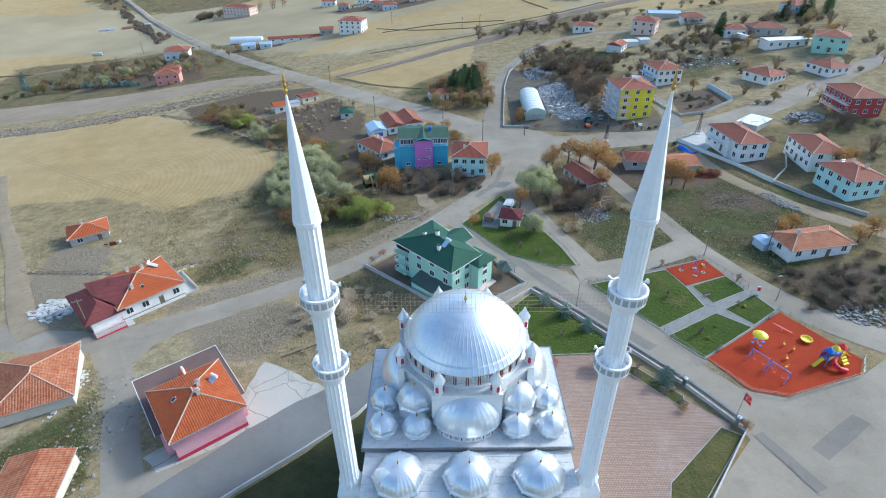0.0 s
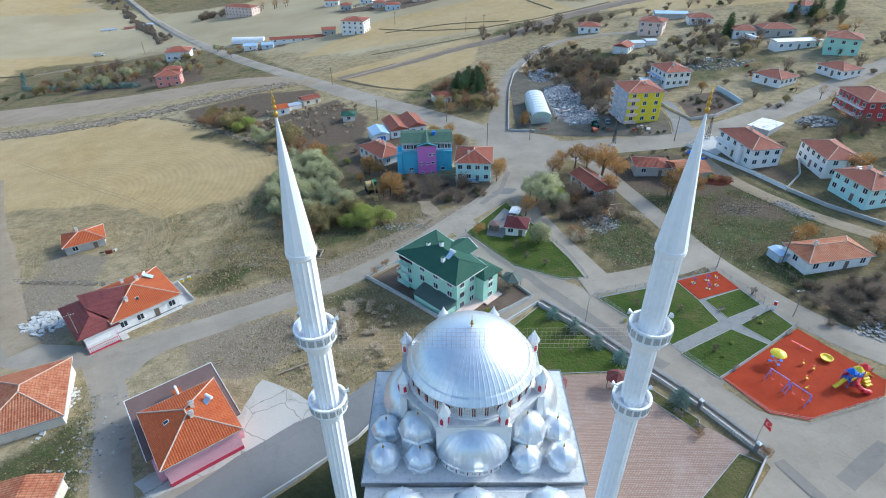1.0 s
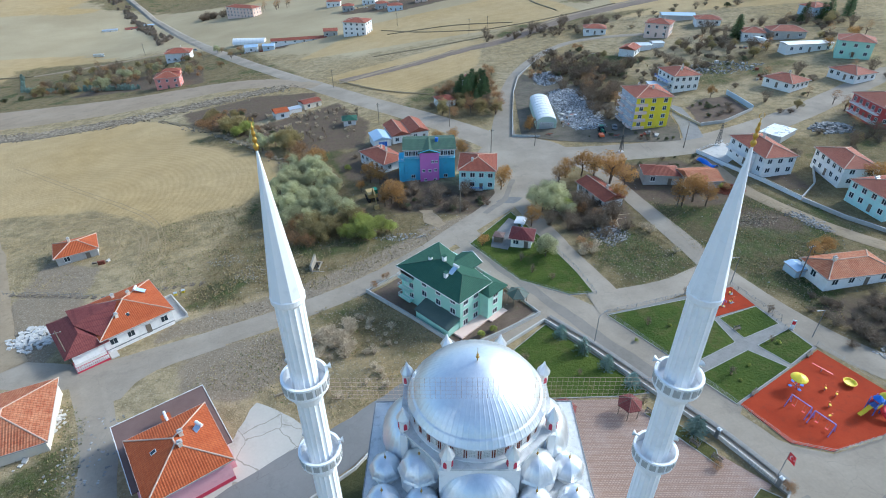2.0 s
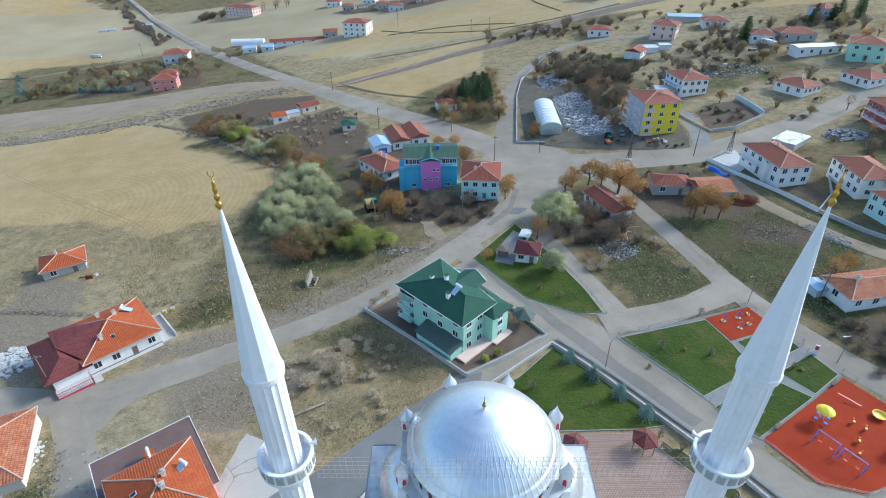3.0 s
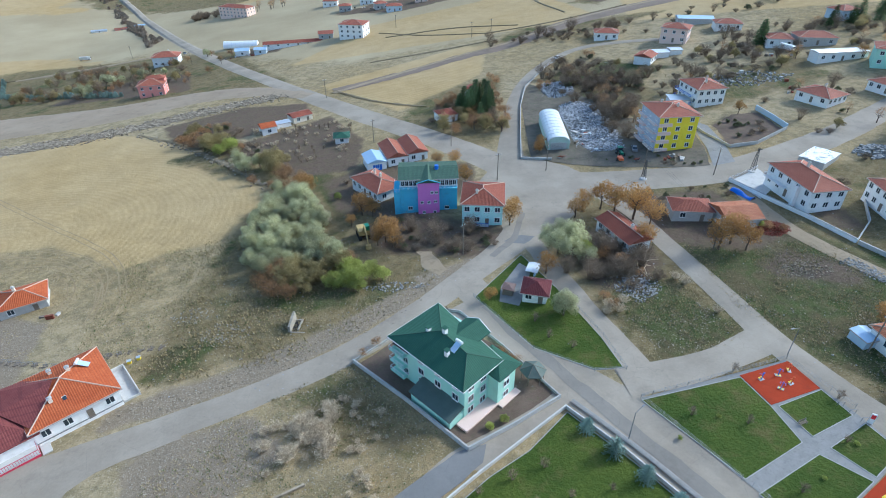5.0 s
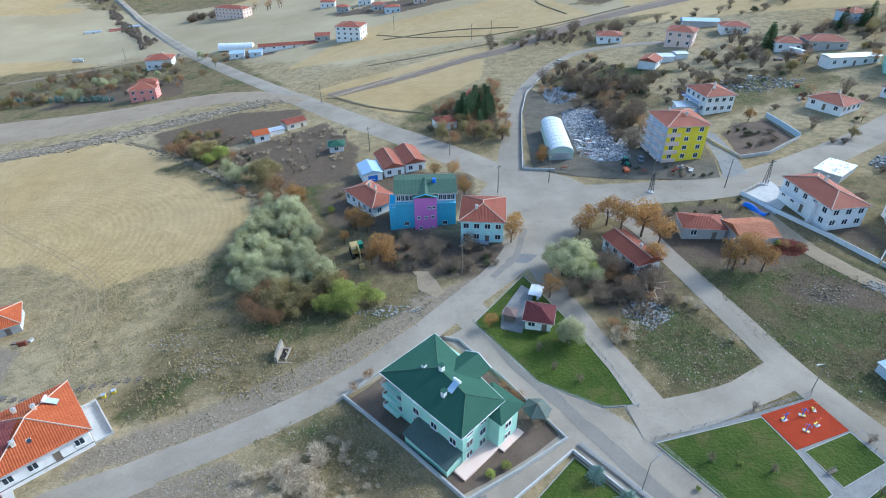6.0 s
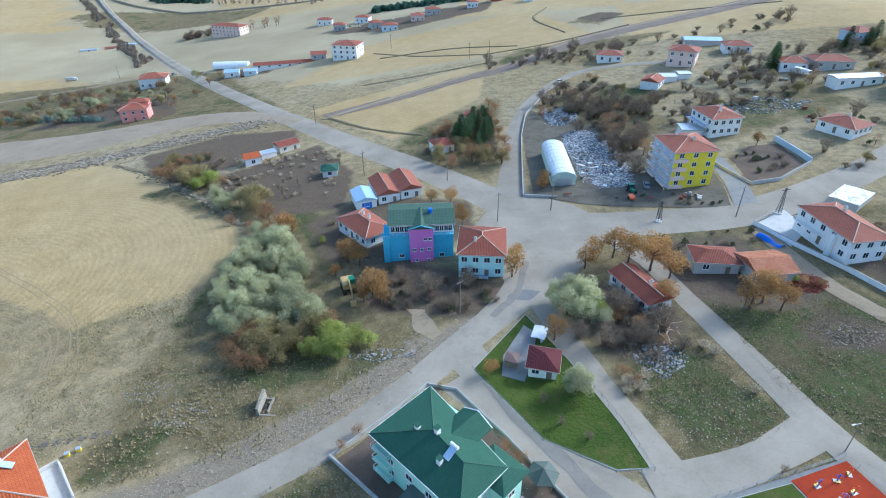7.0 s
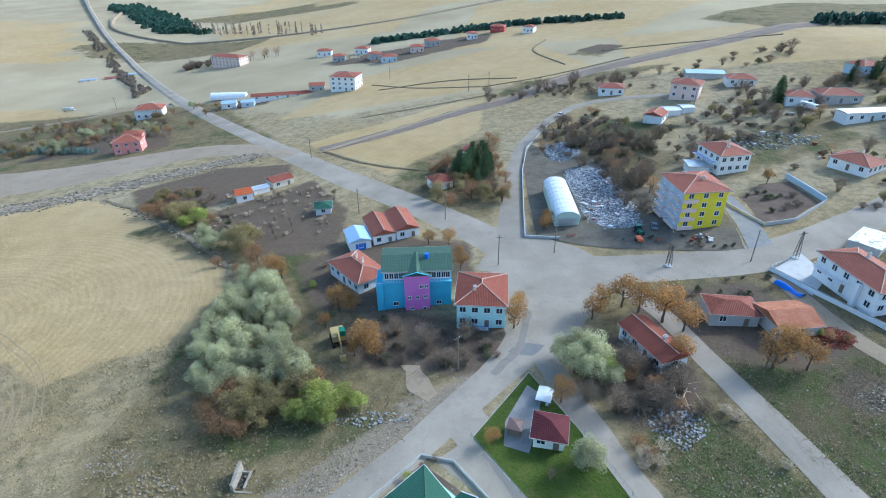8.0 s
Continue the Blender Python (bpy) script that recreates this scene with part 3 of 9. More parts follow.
ZONES = {  # attribute, channel, softness in metres, outlines
    "field": ("zone", 0, 4, [
        [(-330, 215), (-211, 221), (-171, 226), (-136, 221), (-89, 180), (-66, 154), (-60, 140), (-61, 127), (-66, 117), (-79, 113), (-87, 106), (-98, 113), (-115, 121), (-160, 118), (-330, 150)],
        [(-25, 220), (-70, 275), (20, 330), (12, 262)], [(-180, 360), (-330, 470), (-600, 420), (-600, 260), (-230, 330)],
        [(-100, 330), (-60, 420), (60, 470), (90, 350), (0, 340)], [(-260, 620), (-330, 900), (0, 900), (-60, 640)], [(0, 480), (40, 780), (260, 600), (120, 440)], [(-1200, 500), (-420, 640), (-560, 900), (-1600, 1500)], [(-420, 1100), (-200, 760), (300, 860), (900, 1500), (-200, 2200)], [(100, 330), (120, 440), (230, 420), (330, 330), (220, 310)]]),
    "turf": ("zone", 1, 5, [
        [(31, 84), (38, 97), (53, 74), (48, 69), (35, 66)],
        [(52, 100), (70, 116), (84, 106), (92, 86), (72, 52), (55, 80)], [(-47, 89), (-38, 92.5), (-24, 91), (-26, 86), (-36, 84)], [(-57, 174), (-44, 160), (-31, 137), (-35, 126), (-43, 144), (-50, 156)], [(-62, 64), (-52, 68), (-50, 76), (-60, 76)],
        [(52, 240), (70, 262), (96, 246), (80, 232)], [(-66, 30), (-80, 8), (-58, -5), (-58, 12)]]),
    "soil": ("zone", 2, 5, [
        [(-44, 152), (-30, 167), (-10, 164), (4, 160), (6, 140), (-14, 124), (-36, 132)], [(25, 156), (60, 150), (63, 172), (30, 174)], [(34, 112), (58, 104), (74, 118), (70, 130), (46, 130)], [(70, 58), (74, 46), (100, 42), (108, 62)],
        [(-95, 190), (-55, 222), (-36, 190), (-34, 160), (-58, 160), (-70, 172)], [(-26, 122), (-14, 127), (12, 119), (13, 111), (3, 102), (-8, 106), (-22, 107)], [(86, 160), (96, 161), (106, 170), (105, 186), (90, 178)],
        [(25, 100), (32, 113), (45, 111), (46, 96), (37, 86), (29, 89)], [(-110, 488), (-60, 520), (-10, 530), (40, 535), (30, 495), (-40, 460)], [(86, 412), (98, 390), (118, 408), (104, 424)], [(-133, 231), (-118, 205), (-96, 196), (-82, 212), (-66, 232), (-70, 246), (-101, 250)], [(-150, 380), (-120, 375), (-118, 392), (-148, 398)], [(88, 125), (96, 122), (99, 104), (90, 108)], [(66, 95), (74, 99), (84, 94), (84, 86), (76, 86), (69, 89)], [(54, 103), (70, 112), (80, 104), (66, 100)], [(-150, 300), (-235, 305), (-240, 350), (-170, 350)]]),
    "bare": ("zone_two", 0, 3, [
        [(-64, 53), (-50, 58), (-36, 65), (-22, 76), (-8, 90), (-10, 94), (-24, 82.5), (-38, 72), (-52, 64), (-64, 58)], [(-100, 52), (-82, 44), (-84, 56), (-92, 84), (-110, 90)], [(-56, 48), (-38, 56), (-28, 48), (-40, 36), (-52, 38)],
        [(-12, 96), (4, 104), (0, 92), (-8, 88)], [(30, 160), (60, 170), (60, 200), (36, 214)]]),
    # Far fields only: pale stubble that also carries painted distance haze.
    "hazy_stubble": ("zone_two", 2, 25, [[(-1800, 330), (-420, 330), (-250, 440), (-60, 320), (60, 345), (200, 400), (1800, 420), (1800, 2600), (-1800, 2600)]]),
    "scrub": ("zone_two", 1, 9, [
        [(62, 58), (70, 43), (84, 35), (140, 20), (160, 90), (90, 76)],
        [(-66, 64), (-40, 70), (-12, 88), (0, 104), (-15, 125), (-40, 170), (-95, 205), (-110, 185), (-60, 150)], [(-25, 50), (-3, 46), (-20, 66), (-32, 62)], [(-28, 178), (12, 175), (22, 262), (-15, 235)],
        [(28, 78), (52, 70), (44, 108), (22, 112)], [(64, 182), (90, 190), (150, 214), (150, 245), (100, 225)], [(30, 64), (66, 58), (100, 44), (150, 70), (200, 130), (160, 160), (110, 140), (90, 150), (78, 140), (40, 132), (24, 112)], [(40, 200), (70, 190), (82, 214), (60, 260), (40, 250)], [(-330, 240), (-90, 290), (-160, 400), (-360, 440)],
        [(70, 55), (110, 60), (120, 90), (92, 84)], [(-230, 640), (-420, 660), (-460, 760), (-200, 720)], [(80, 402), (96, 386), (112, 408), (100, 414)], [(215, 395), (330, 400), (420, 520), (300, 560), (190, 470)], [(-440, 1000), (-330, 900), (-120, 980), (-300, 1100)], [(20, 318), (100, 330), (130, 345), (40, 345)]]),
}


def build_ground():
    def lines(lo, a, b, hi, fine, mid_end, coarse):
        out, x, step = list(np.arange(a, b, fine)), a, fine
        while x > lo:
            step *= 1.13
            x -= step
            out.insert(0, x)
        x, step = out[-1] + fine, fine
        while x < hi:
            out.append(x)
            step = coarse if x < mid_end else step * 1.14
            x += step
        return np.array(out)

    xs, ys = lines(-3500, -125, 122, 3500, 2.0, 200, 3.5), lines(-900, -20, 170, 4200, 2.0, 420, 4.0)
    gx, gy = np.meshgrid(xs, ys)
    z = gz(gx, gy)
    rough = np.array([noise.noise((x * 0.07, y * 0.07, 3.1)) for x, y in zip(gx.ravel(), gy.ravel())]).reshape(gx.shape)
    far = np.clip((np.hypot(gx, gy - 60) - 420) / 500, 0, 1)
    hills = np.array([noise.noise((x * 0.0022, y * 0.0022, 7.7)) for x, y in zip(gx.ravel(), gy.ravel())]).reshape(gx.shape)
    z = z + far * (14 * hills + 0.012 * np.clip(gy - 500, 0, 1600)) + 0.0 * rough
    nx, ny = len(xs), len(ys)
    me = bpy.data.meshes.new("ground")
    idx = np.arange(nx * ny).reshape(ny, nx)
    quads = np.stack([idx[:-1, :-1], idx[:-1, 1:], idx[1:, 1:], idx[1:, :-1]], -1).reshape(-1, 4)
    me.from_pydata(np.stack([gx, gy, z], -1).reshape(-1, 3).tolist(), [], quads.tolist())
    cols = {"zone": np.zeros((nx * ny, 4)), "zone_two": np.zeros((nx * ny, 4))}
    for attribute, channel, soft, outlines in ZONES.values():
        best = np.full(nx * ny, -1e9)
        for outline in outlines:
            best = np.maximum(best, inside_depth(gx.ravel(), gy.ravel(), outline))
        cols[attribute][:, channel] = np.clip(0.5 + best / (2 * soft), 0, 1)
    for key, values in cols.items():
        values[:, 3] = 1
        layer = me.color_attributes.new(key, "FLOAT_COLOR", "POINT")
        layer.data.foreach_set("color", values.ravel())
    me.materials.append(GROUND)
    me.polygons.foreach_set("use_smooth", [True] * len(me.polygons))
    return tagged(new("ground", me), "dry autumn pasture, ploughed fields and waste ground", "ground", kind="structure")


build_ground()


def far_lift(x, y):
    d = math.hypot(x, y - 60)
    return 0.0004 * max(0.0, d - 150) + 0.002 * max(0.0, d - 430)


def spline(points, step=3.0):
    p = [Vector(q) for q in points]
    p = [2 * p[0] - p[1], *p, 2 * p[-1] - p[-2]]
    out = []
    for i in range(1, len(p) - 2):
        n = max(2, int((p[i + 1] - p[i]).length / step))
        for k in range(n):
            t = k / n
            out.append(0.5 * (2 * p[i] + (p[i + 1] - p[i - 1]) * t + (2 * p[i - 1] - 5 * p[i] + 4 * p[i + 1] - p[i + 2]) * t * t + (3 * p[i] - p[i - 1] - 3 * p[i + 1] + p[i + 2]) * t ** 3))
    return out + [p[-2]]


def ground_top(x, y):
    """Height of the ground sheet, with the far hills."""
    far = min(1.0, max(0.0, (math.hypot(x, y - 60) - 420) / 500))
    return float(gz(x, y)) + far * (14 * noise.noise((x * 0.0022, y * 0.0022, 7.7)) + 0.012 * min(1600, max(0, y - 500)))


ROAD_NUMBER = [0]


def road(name, points, widths, material=None, label="", ragged=0.25, lift=0.05):
    line = spline(points)
    ROAD_NUMBER[0] += 1
    lift += 0.008 * ROAD_NUMBER[0]
    sh, cols, n = Shape(), 5, len(line)
    w0 = np.interp(np.arange(n), np.linspace(0, n - 1, len(widths)), widths)
    for i, c in enumerate(line):
        d = (line[min(i + 1, n - 1)] - line[max(i - 1, 0)]).normalized()
        nrm = Vector((-d.y, d.x))
        for k in range(cols):
            s = k / (cols - 1) * 2 - 1
            wob = ragged * noise.noise((c.x * 0.25, c.y * 0.25, 5.0 * s)) if abs(s) == 1 else 0
            q = c + nrm * s * (w0[i] / 2 + wob)
            sh.v.append((q.x, q.y, ground_top(q.x, q.y) + lift + 2 * far_lift(q.x, q.y) - (0.06 + (lift + 2 * far_lift(q.x, q.y) if far_lift(q.x, q.y) > 0.03 else 0) if abs(s) == 1 else 0)))
    sh.f = [(i * cols + k, i * cols + k + 1, (i + 1) * cols + k + 1, (i + 1) * cols + k) for i in range(n - 1) for k in range(cols - 1)]
    return solo(name, sh, material or ROAD, label or "dusty grey asphalt road with worn edges", "road", kind="structure")


def drape(outline, lift, step=5.0, ragged=0.0, skirt=0.0):
    """A flat outline laid on the land."""
    bm = bmesh.new()
    pts = []
    for (x0, y0), (x1, y1) in zip(outline, outline[1:] + outline[:1]):
        n = max(1, int(math.hypot(x1 - x0, y1 - y0) / 2.0)) if ragged else 1
        for k in range(n):
            x, y = x0 + (x1 - x0) * k / n, y0 + (y1 - y0) * k / n
            if ragged:
                x, y = x + ragged * noise.noise((x * 0.3, y * 0.3, 1)), y + ragged * noise.noise((x * 0.3, y * 0.3, 9))
            pts.append((x, y))
    face = bm.faces.new([bm.verts.new((x, y, 0)) for x, y in pts])
    if face.normal.z < 0 or face.calc_area() and (face.normal_update() or face.normal.z < 0):
        face.normal_flip()
    xs, ys = [p[0] for p in pts], [p[1] for p in pts]
    for axis, lo, hi in ((0, min(xs), max(xs)), (1, min(ys), max(ys))):
        for c in np.arange(lo + step, hi, step):
            no = (1, 0, 0) if axis == 0 else (0, 1, 0)
            bmesh.ops.bisect_plane(bm, geom=bm.verts[:] + bm.edges[:] + bm.faces[:], plane_co=tuple(c * v for v in no), plane_no=no)
    if skirt:
        edge = [e for e in bm.edges if e.is_boundary]
        made = bmesh.ops.extrude_edge_only(bm, edges=edge)["geom"]
        low = {v for v in made if isinstance(v, bmesh.types.BMVert)}
    else:
        low = set()
    for v in bm.verts:
        v.co.z = ground_top(v.co.x, v.co.y) + lift - (skirt if v in low else 0)
    return bm


def patch(name, outline, material, label, category="ground", lift=0.04, ragged=0.0, skirt=0.0):
    bm = drape(outline, lift, ragged=ragged, skirt=skirt)
    me = bpy.data.meshes.new(name)
    bm.to_mesh(me)
    bm.free()
    me.materials.append(material)
    return tagged(new(name, me), label, category, kind="structure")


def ribbon(points, width):
    """Outline of a strip along a line."""
    pts, left, right = [Vector(q) for q in points], [], []
    for k, q in enumerate(pts):
        d = (pts[min(k + 1, len(pts) - 1)] - pts[max(k - 1, 0)]).normalized()
        left.append((q.x - d.y * width / 2, q.y + d.x * width / 2))
        right.append((q.x + d.y * width / 2, q.y - d.x * width / 2))
    return left + right[::-1]


# the road net
CRACKED = asphalt_material("cracked_concrete", (0.40, 0.375, 0.325), (0.53, 0.50, 0.44), (0.19, 0.168, 0.13), 0.010, 0.6)
WORN = asphalt_material("worn_patched_asphalt", (0.20, 0.178, 0.15), (0.285, 0.255, 0.215), (0.13, 0.118, 0.10))
road("road", [(-846, 1414), (-500, 862), (-338, 629), (-206, 436), (-133, 338), (-79, 267), (-45, 225), (-20, 197), (0, 174), (16, 152), (22, 134)], [11, 9.5, 8.6, 8.6, 8.8, 9.4, 10.5, 12.5], label="wide grey country road running down the valley")
road("road", [(8, 150), (24, 143), (40, 140), (56, 139.5), (74, 140.6), (93, 147), (122, 162), (145, 177), (195, 209), (260, 250)], [13, 13, 12, 10, 9.5, 9, 9, 9])
road("road", [(20, 146), (18, 124), (13, 110), (2, 96.5), (-9, 84), (-22, 71.5), (-36, 62), (-50, 54.5), (-60, 49.5), (-72, 44.5), (-85, 45), (-98, 47), (-130, 50)], [15, 11, 7.4, 6.4, 6.2, 6.2, 6.6, 7.4, 7.4, 6.4])
road("road", [(-74, 47), (-66, 36), (-60, 27), (-55, 17), (-48, 5), (-40, -8), (-34, -20)], [7, 5.8, 5.6, 6.2, 7, 7], label="grey asphalt side street past the houses")
road("road", [(-54, 4), (-47, 9), (-37, 15), (-27, 22.5), (-18, 30), (-9, 38.5), (-2, 45.5), (6, 50.5), (14, 56.5), (18, 60)], [6.5, 6.5, 6, 4.6, 4, 4, 4], label="grey asphalt lane along the mosque wall")
road("road", [(-1, 95), (3, 87.5), (9, 74.6), (18, 60), (26.4, 48.6), (33.3, 39.2), (41, 28), (47, 18), (54, 8), (62, -4)], [8, 7.5, 6.6, 6.6, 6.8, 6.8, 8, 9, 10], label="grey asphalt street between garden wall and park")
road("road", [(15, 116), (18.5, 104), (21.4, 93), (25, 79.5), (29.5, 65), (31, 58)], [6, 4.6, 5.2, 6, 7, 7])
road("road", [(38, 134), (45, 121), (49.5, 102), (53.5, 86), (57, 70.5), (62, 57), (68.5, 45), (78, 35.5), (92, 27)], [4, 4.6, 5.2, 5.6, 6, 6.5, 7.5, 9], label="narrow pale village road between waste plots")
road("road", [(27, 61), (37.5, 62.8), (47, 66), (57, 71)], [8, 6.6, 6, 7])
road("road", [(16, 152), (18.6, 178), (23.3, 214), (33, 247), (50, 276), (67, 289.5), (88, 291), (110, 287)], [10, 6.5, 6, 5.5, 5.5, 5.5], label="narrow road climbing past the walled yard")
road("road", [(76, 133), (78.2, 118), (80.5, 106), (86, 94), (92, 84), (104, 70)], [4, 4.4, 4.5, 4.5], DIRT_ROAD, "dirt lane below the white boundary wall")
road("road", [(-89, 47), (-96, 54), (-104, 64), (-122, 88), (-142, 112), (-170, 150)], [6, 4.4, 3.4, 3], DIRT_ROAD, "rutted dirt track beside the field", 0.6)
road("road", [(-330, 262), (-240, 262), (-184, 265), (-134, 281), (-100, 276), (-72, 258)], [62, 58, 48, 40, 22, 8], EARTH_BANK, "broad band of bare levelled earth", 1.5)
road("road", [(-330, 405), (-260, 412), (-215, 425)], [5, 5, 5], DIRT_ROAD, "pale dirt road to the roadside house", 0.5)
road("road", [(-640, 1250), (-520, 930), (-420, 800), (-240, 720), (-60, 720), (120, 800), (300, 830), (520, 900)], [6, 6, 6, 6], DIRT_ROAD, "distant valley road", 0.5)
for line in (((-128, 116), (-112, 114), (-100.8, 109), (-90, 101), (-84, 90)), ((-126, 108), (-113, 110), (-103, 106), (-95, 98), (-92, 86)), ((-118, 120), (-104, 115), (-92, 106), (-86, 96), (-83, 84)),
             ((-175, 170), (-164.2, 162.4), (-129.8, 138.3), (-105.8, 122.5), (-92.4, 112.3), (-84.5, 102.0), (-78, 88), (-80, 74))):
    for off in (-0.8, 0.8):
        patch("wheel_track", ribbon([(q.x + off * 0.6, q.y + off * 0.8) for q in spline(line, 3.0)], 0.3), RUT, "shallow wheel track pressed into the field edge", "ground", 0.02, 0.25)
patch("road", [(11, 110), (15.5, 112.5), (18, 110.6), (14.5, 107.8)], TAR, "dark asphalt repair patch", "road", 0.11, 1.6)
patch("road", [(-48, 7.0), (-41.6, 13.1), (-35.9, 18.9), (-28.5, 25.2), (-24.6, 27.6), (-18, 33.4), (-9.4, 41.4), (-2.4, 47), (2.4, 48.6), (1.6, 45.0), (-9, 35.2), (-17.8, 22.4), (-25, 15.6), (-33.6, 8.6), (-41, 2.4)], TAR, "darker asphalt of the mosque lane", "road", 0.125, 0.35)
STONY = surface("stony_slope_earth", (0.13, 0.105, 0.075), (0.24, 0.195, 0.14), 0.15, 1.4, 0.95, bump=0.8, depth=0.1, dirt=(0.28, 0.235, 0.17))
road("verge", [(-330, 221), (-215, 217), (-182, 221), (-155, 231), (-126, 246), (-104, 257), (-90, 262)], [15, 15, 14, 14, 12, 10, 4], STONY, "rough earth slope under the stones", 1.6, 0.0)
patch("road", ribbon([(4.6, 84), (9.6, 75), (14, 68), (18.6, 61), (24, 52.6), (30, 44), (36, 35.4)], 2.6), WORN, "patched darker asphalt along the middle of the street", "road", 0.13, 0.5)
patch("road", ribbon([(16.6, 124), (13.4, 111), (7, 103)], 1.6), WORN, "patched darker asphalt by the square", "road", 0.13, 0.6)
patch("road", ribbon([(52.7, 11.5), (62.9, 17.8)], 2.6), WORN, "darker asphalt repair across the square", "road", 0.1, 0.3)
patch("road", ribbon([(45.6, 15.6), (49.7, 5.7)], 1.8), WORN, "darker asphalt repair trench in the square", "road", 0.1, 0.3)
STRIP = surface("rough_brown_earth", (0.17, 0.13, 0.10), (0.28, 0.215, 0.165), 0.08, 1.2, 0.95, bump=0.5, depth=0.05, dirt=(0.14, 0.115, 0.085))
road("road", [(-60, 262), (-30, 278), (5, 300), (30, 312), (80, 350), (160, 380), (300, 430), (500, 480)], [8, 16, 20, 18, 24], STRIP, "strip of rough brown earth between the fields", 1.5, 0.0)
road("road", [(-60, 258), (-28, 281), (5, 303), (30, 316), (80, 354), (160, 384), (300, 434), (500, 484)], [3, 4, 4.5, 5, 6], DIRT_ROAD, "pale worn track on the earth strip", 0.6, 0.12)
BANK = surface("weedy_field_bank", (0.15, 0.12, 0.07), (0.26, 0.21, 0.13), 0.2, 2.0, 0.95, bump=0.6, depth=0.1)
for line, width in ((((-51, 389), (-20, 364), (21, 345)), 2.0), (((74, 466), (60, 430), (72, 374)), 2.5), (((-48, 312), (-15, 318), (20, 326)), 3.0), (((-140, 222), (-112, 202), (-89, 180), (-64, 154)), 2.2), (((-60, 262), (-35, 236), (-12, 222)), 1.6),
                    (((20, 345), (60, 352), (110, 372)), 2.0), (((-45, 372), (0, 372), (40, 356)), 1.8), (((100, 400), (150, 392), (205, 380)), 2.0), (((-330, 405), (-400, 392), (-470, 400)), 2.0)):
    road("field_bank", line, [width * 0.6, width * 0.9, width * 0.6], BANK, "weedy bank between dry fields", 0.9, 0.1)
patch("pavement", [(-4, 82.6), (2.2, 87.4), (12.8, 70), (22.9, 63.8), (30, 57), (39.4, 41.2), (45, 32), (40.6, 26), (33, 36.4), (25, 47), (16.6, 56.6), (7.6, 70.6)], ROAD, "grey asphalt bed of the street beside the park", "road", 0.035)
patch("pavement", [(-2, 44.6), (1.4, 43.7), (16.0, 55.6), (17.4, 58.4), (15.4, 57.3), (-0.4, 47.1)], ROAD, "asphalt alley between the garden walls", "road", 0.045)
patch("pavement", [(-65, 36.6), (-62.2, 38), (-61.4, 41.9), (-59.1, 45.3), (-53.7, 48.3), (-47.6, 51.5), (-50, 54), (-60, 49.5), (-70, 45)], ROAD, "rounded asphalt corner of the street junction", "road", 0.05, 0.3)
patch("pavement", [(40, 30), (49, 24), (54, 22.4), (69, 27), (76, 31), (100, 22), (100, -30), (30, -30), (33, 4), (44, 14.5)], ROAD, "broad grey asphalt square beside the mosque", "road", 0.03)
patch("pavement", [(11.7, 108), (10, 122), (9, 160), (20, 164), (34, 152), (40, 142), (36, 130), (24, 112)], ROAD, "grey asphalt village square at the crossroads", "road", 0.03)
patch("pavement", [(-37, 36), (-31, 33), (-24, 28.5), (-35, 19.5), (-44, 10.5), (-47, 11.5), (-50, 15), (-40, 22)], CRACKED, "cracked pale concrete yard beside the rose house", "pavement", 0.07, 0.8)
patch("pavement", [(13.9, 34.2), (26.5, 34.2), (37, 23), (42.4, 17.5), (29, 5.4), (14, -20), (13.9, -20)], PAVING, "red-brown block-paved mosque courtyard", "pavement", 0.10)
patch("pavement", [(-14.6, -20), (13.9, -20), (13.9, 34.2), (-8.6, 34.2), (-14.6, 26)], SLAB, "narrow concrete apron round the mosque", "pavement", 0.06)
# On this strip the mosque shade is put into the ground colour.
patch("lawn", [(-14.7, -20), (-14.7, 25), (-24.4, 14.6), (-33, 7.4), (-40, 1), (-40, -20)], SHADE_WEEDS, "weedy ground painted shade-dark between mosque and lane wall", "lawn", 0.1)


DRY_LAWN = surface("rough_dry_lawn", (0.06, 0.066, 0.018), (0.15, 0.135, 0.05), 0.15, 1.8, 0.95, bump=1.0, depth=0.16, dirt=(0.19, 0.14, 0.07))


def lawn(outline, label, skirt=0.25, turf=LAWN):
    """A lawn with its raised kerb."""
    ends, kerb = outline + outline[:1], Shape()
    for (ax, ay), (bx, by) in zip(ends, ends[1:]):
        n = max(1, round(math.hypot(bx - ax, by - ay) / 3))
        d = Vector((bx - ax, by - ay)).normalized()
        s = Vector((-d.y, d.x)) * 0.06
        for k in range(n):
            p, q = Vector((ax, ay)).lerp(Vector((bx, by)), k / n), Vector((ax, ay)).lerp(Vector((bx, by)), (k + 1) / n)
            quad = [(p.x - s.x, p.y - s.y, ground_top(*p)), (q.x - s.x, q.y - s.y, ground_top(*q)), (q.x + s.x, q.y + s.y, ground_top(*q)), (p.x + s.x, p.y + s.y, ground_top(*p))]
            kerb.add([(x, y, z - 0.2) for x, y, z in quad] + [(x, y, z + 0.17) for x, y, z in quad], [(3, 2, 1, 0), (4, 5, 6, 7), (0, 1, 5, 4), (1, 2, 6, 5), (2, 3, 7, 6), (3, 0, 4, 7)])
    solo("kerb", kerb, KERB, "narrow grey concrete kerb round a lawn", "kerb", kind="structure")
    return patch("lawn", outline, turf, label, "lawn", 0.14, 0.0, skirt)


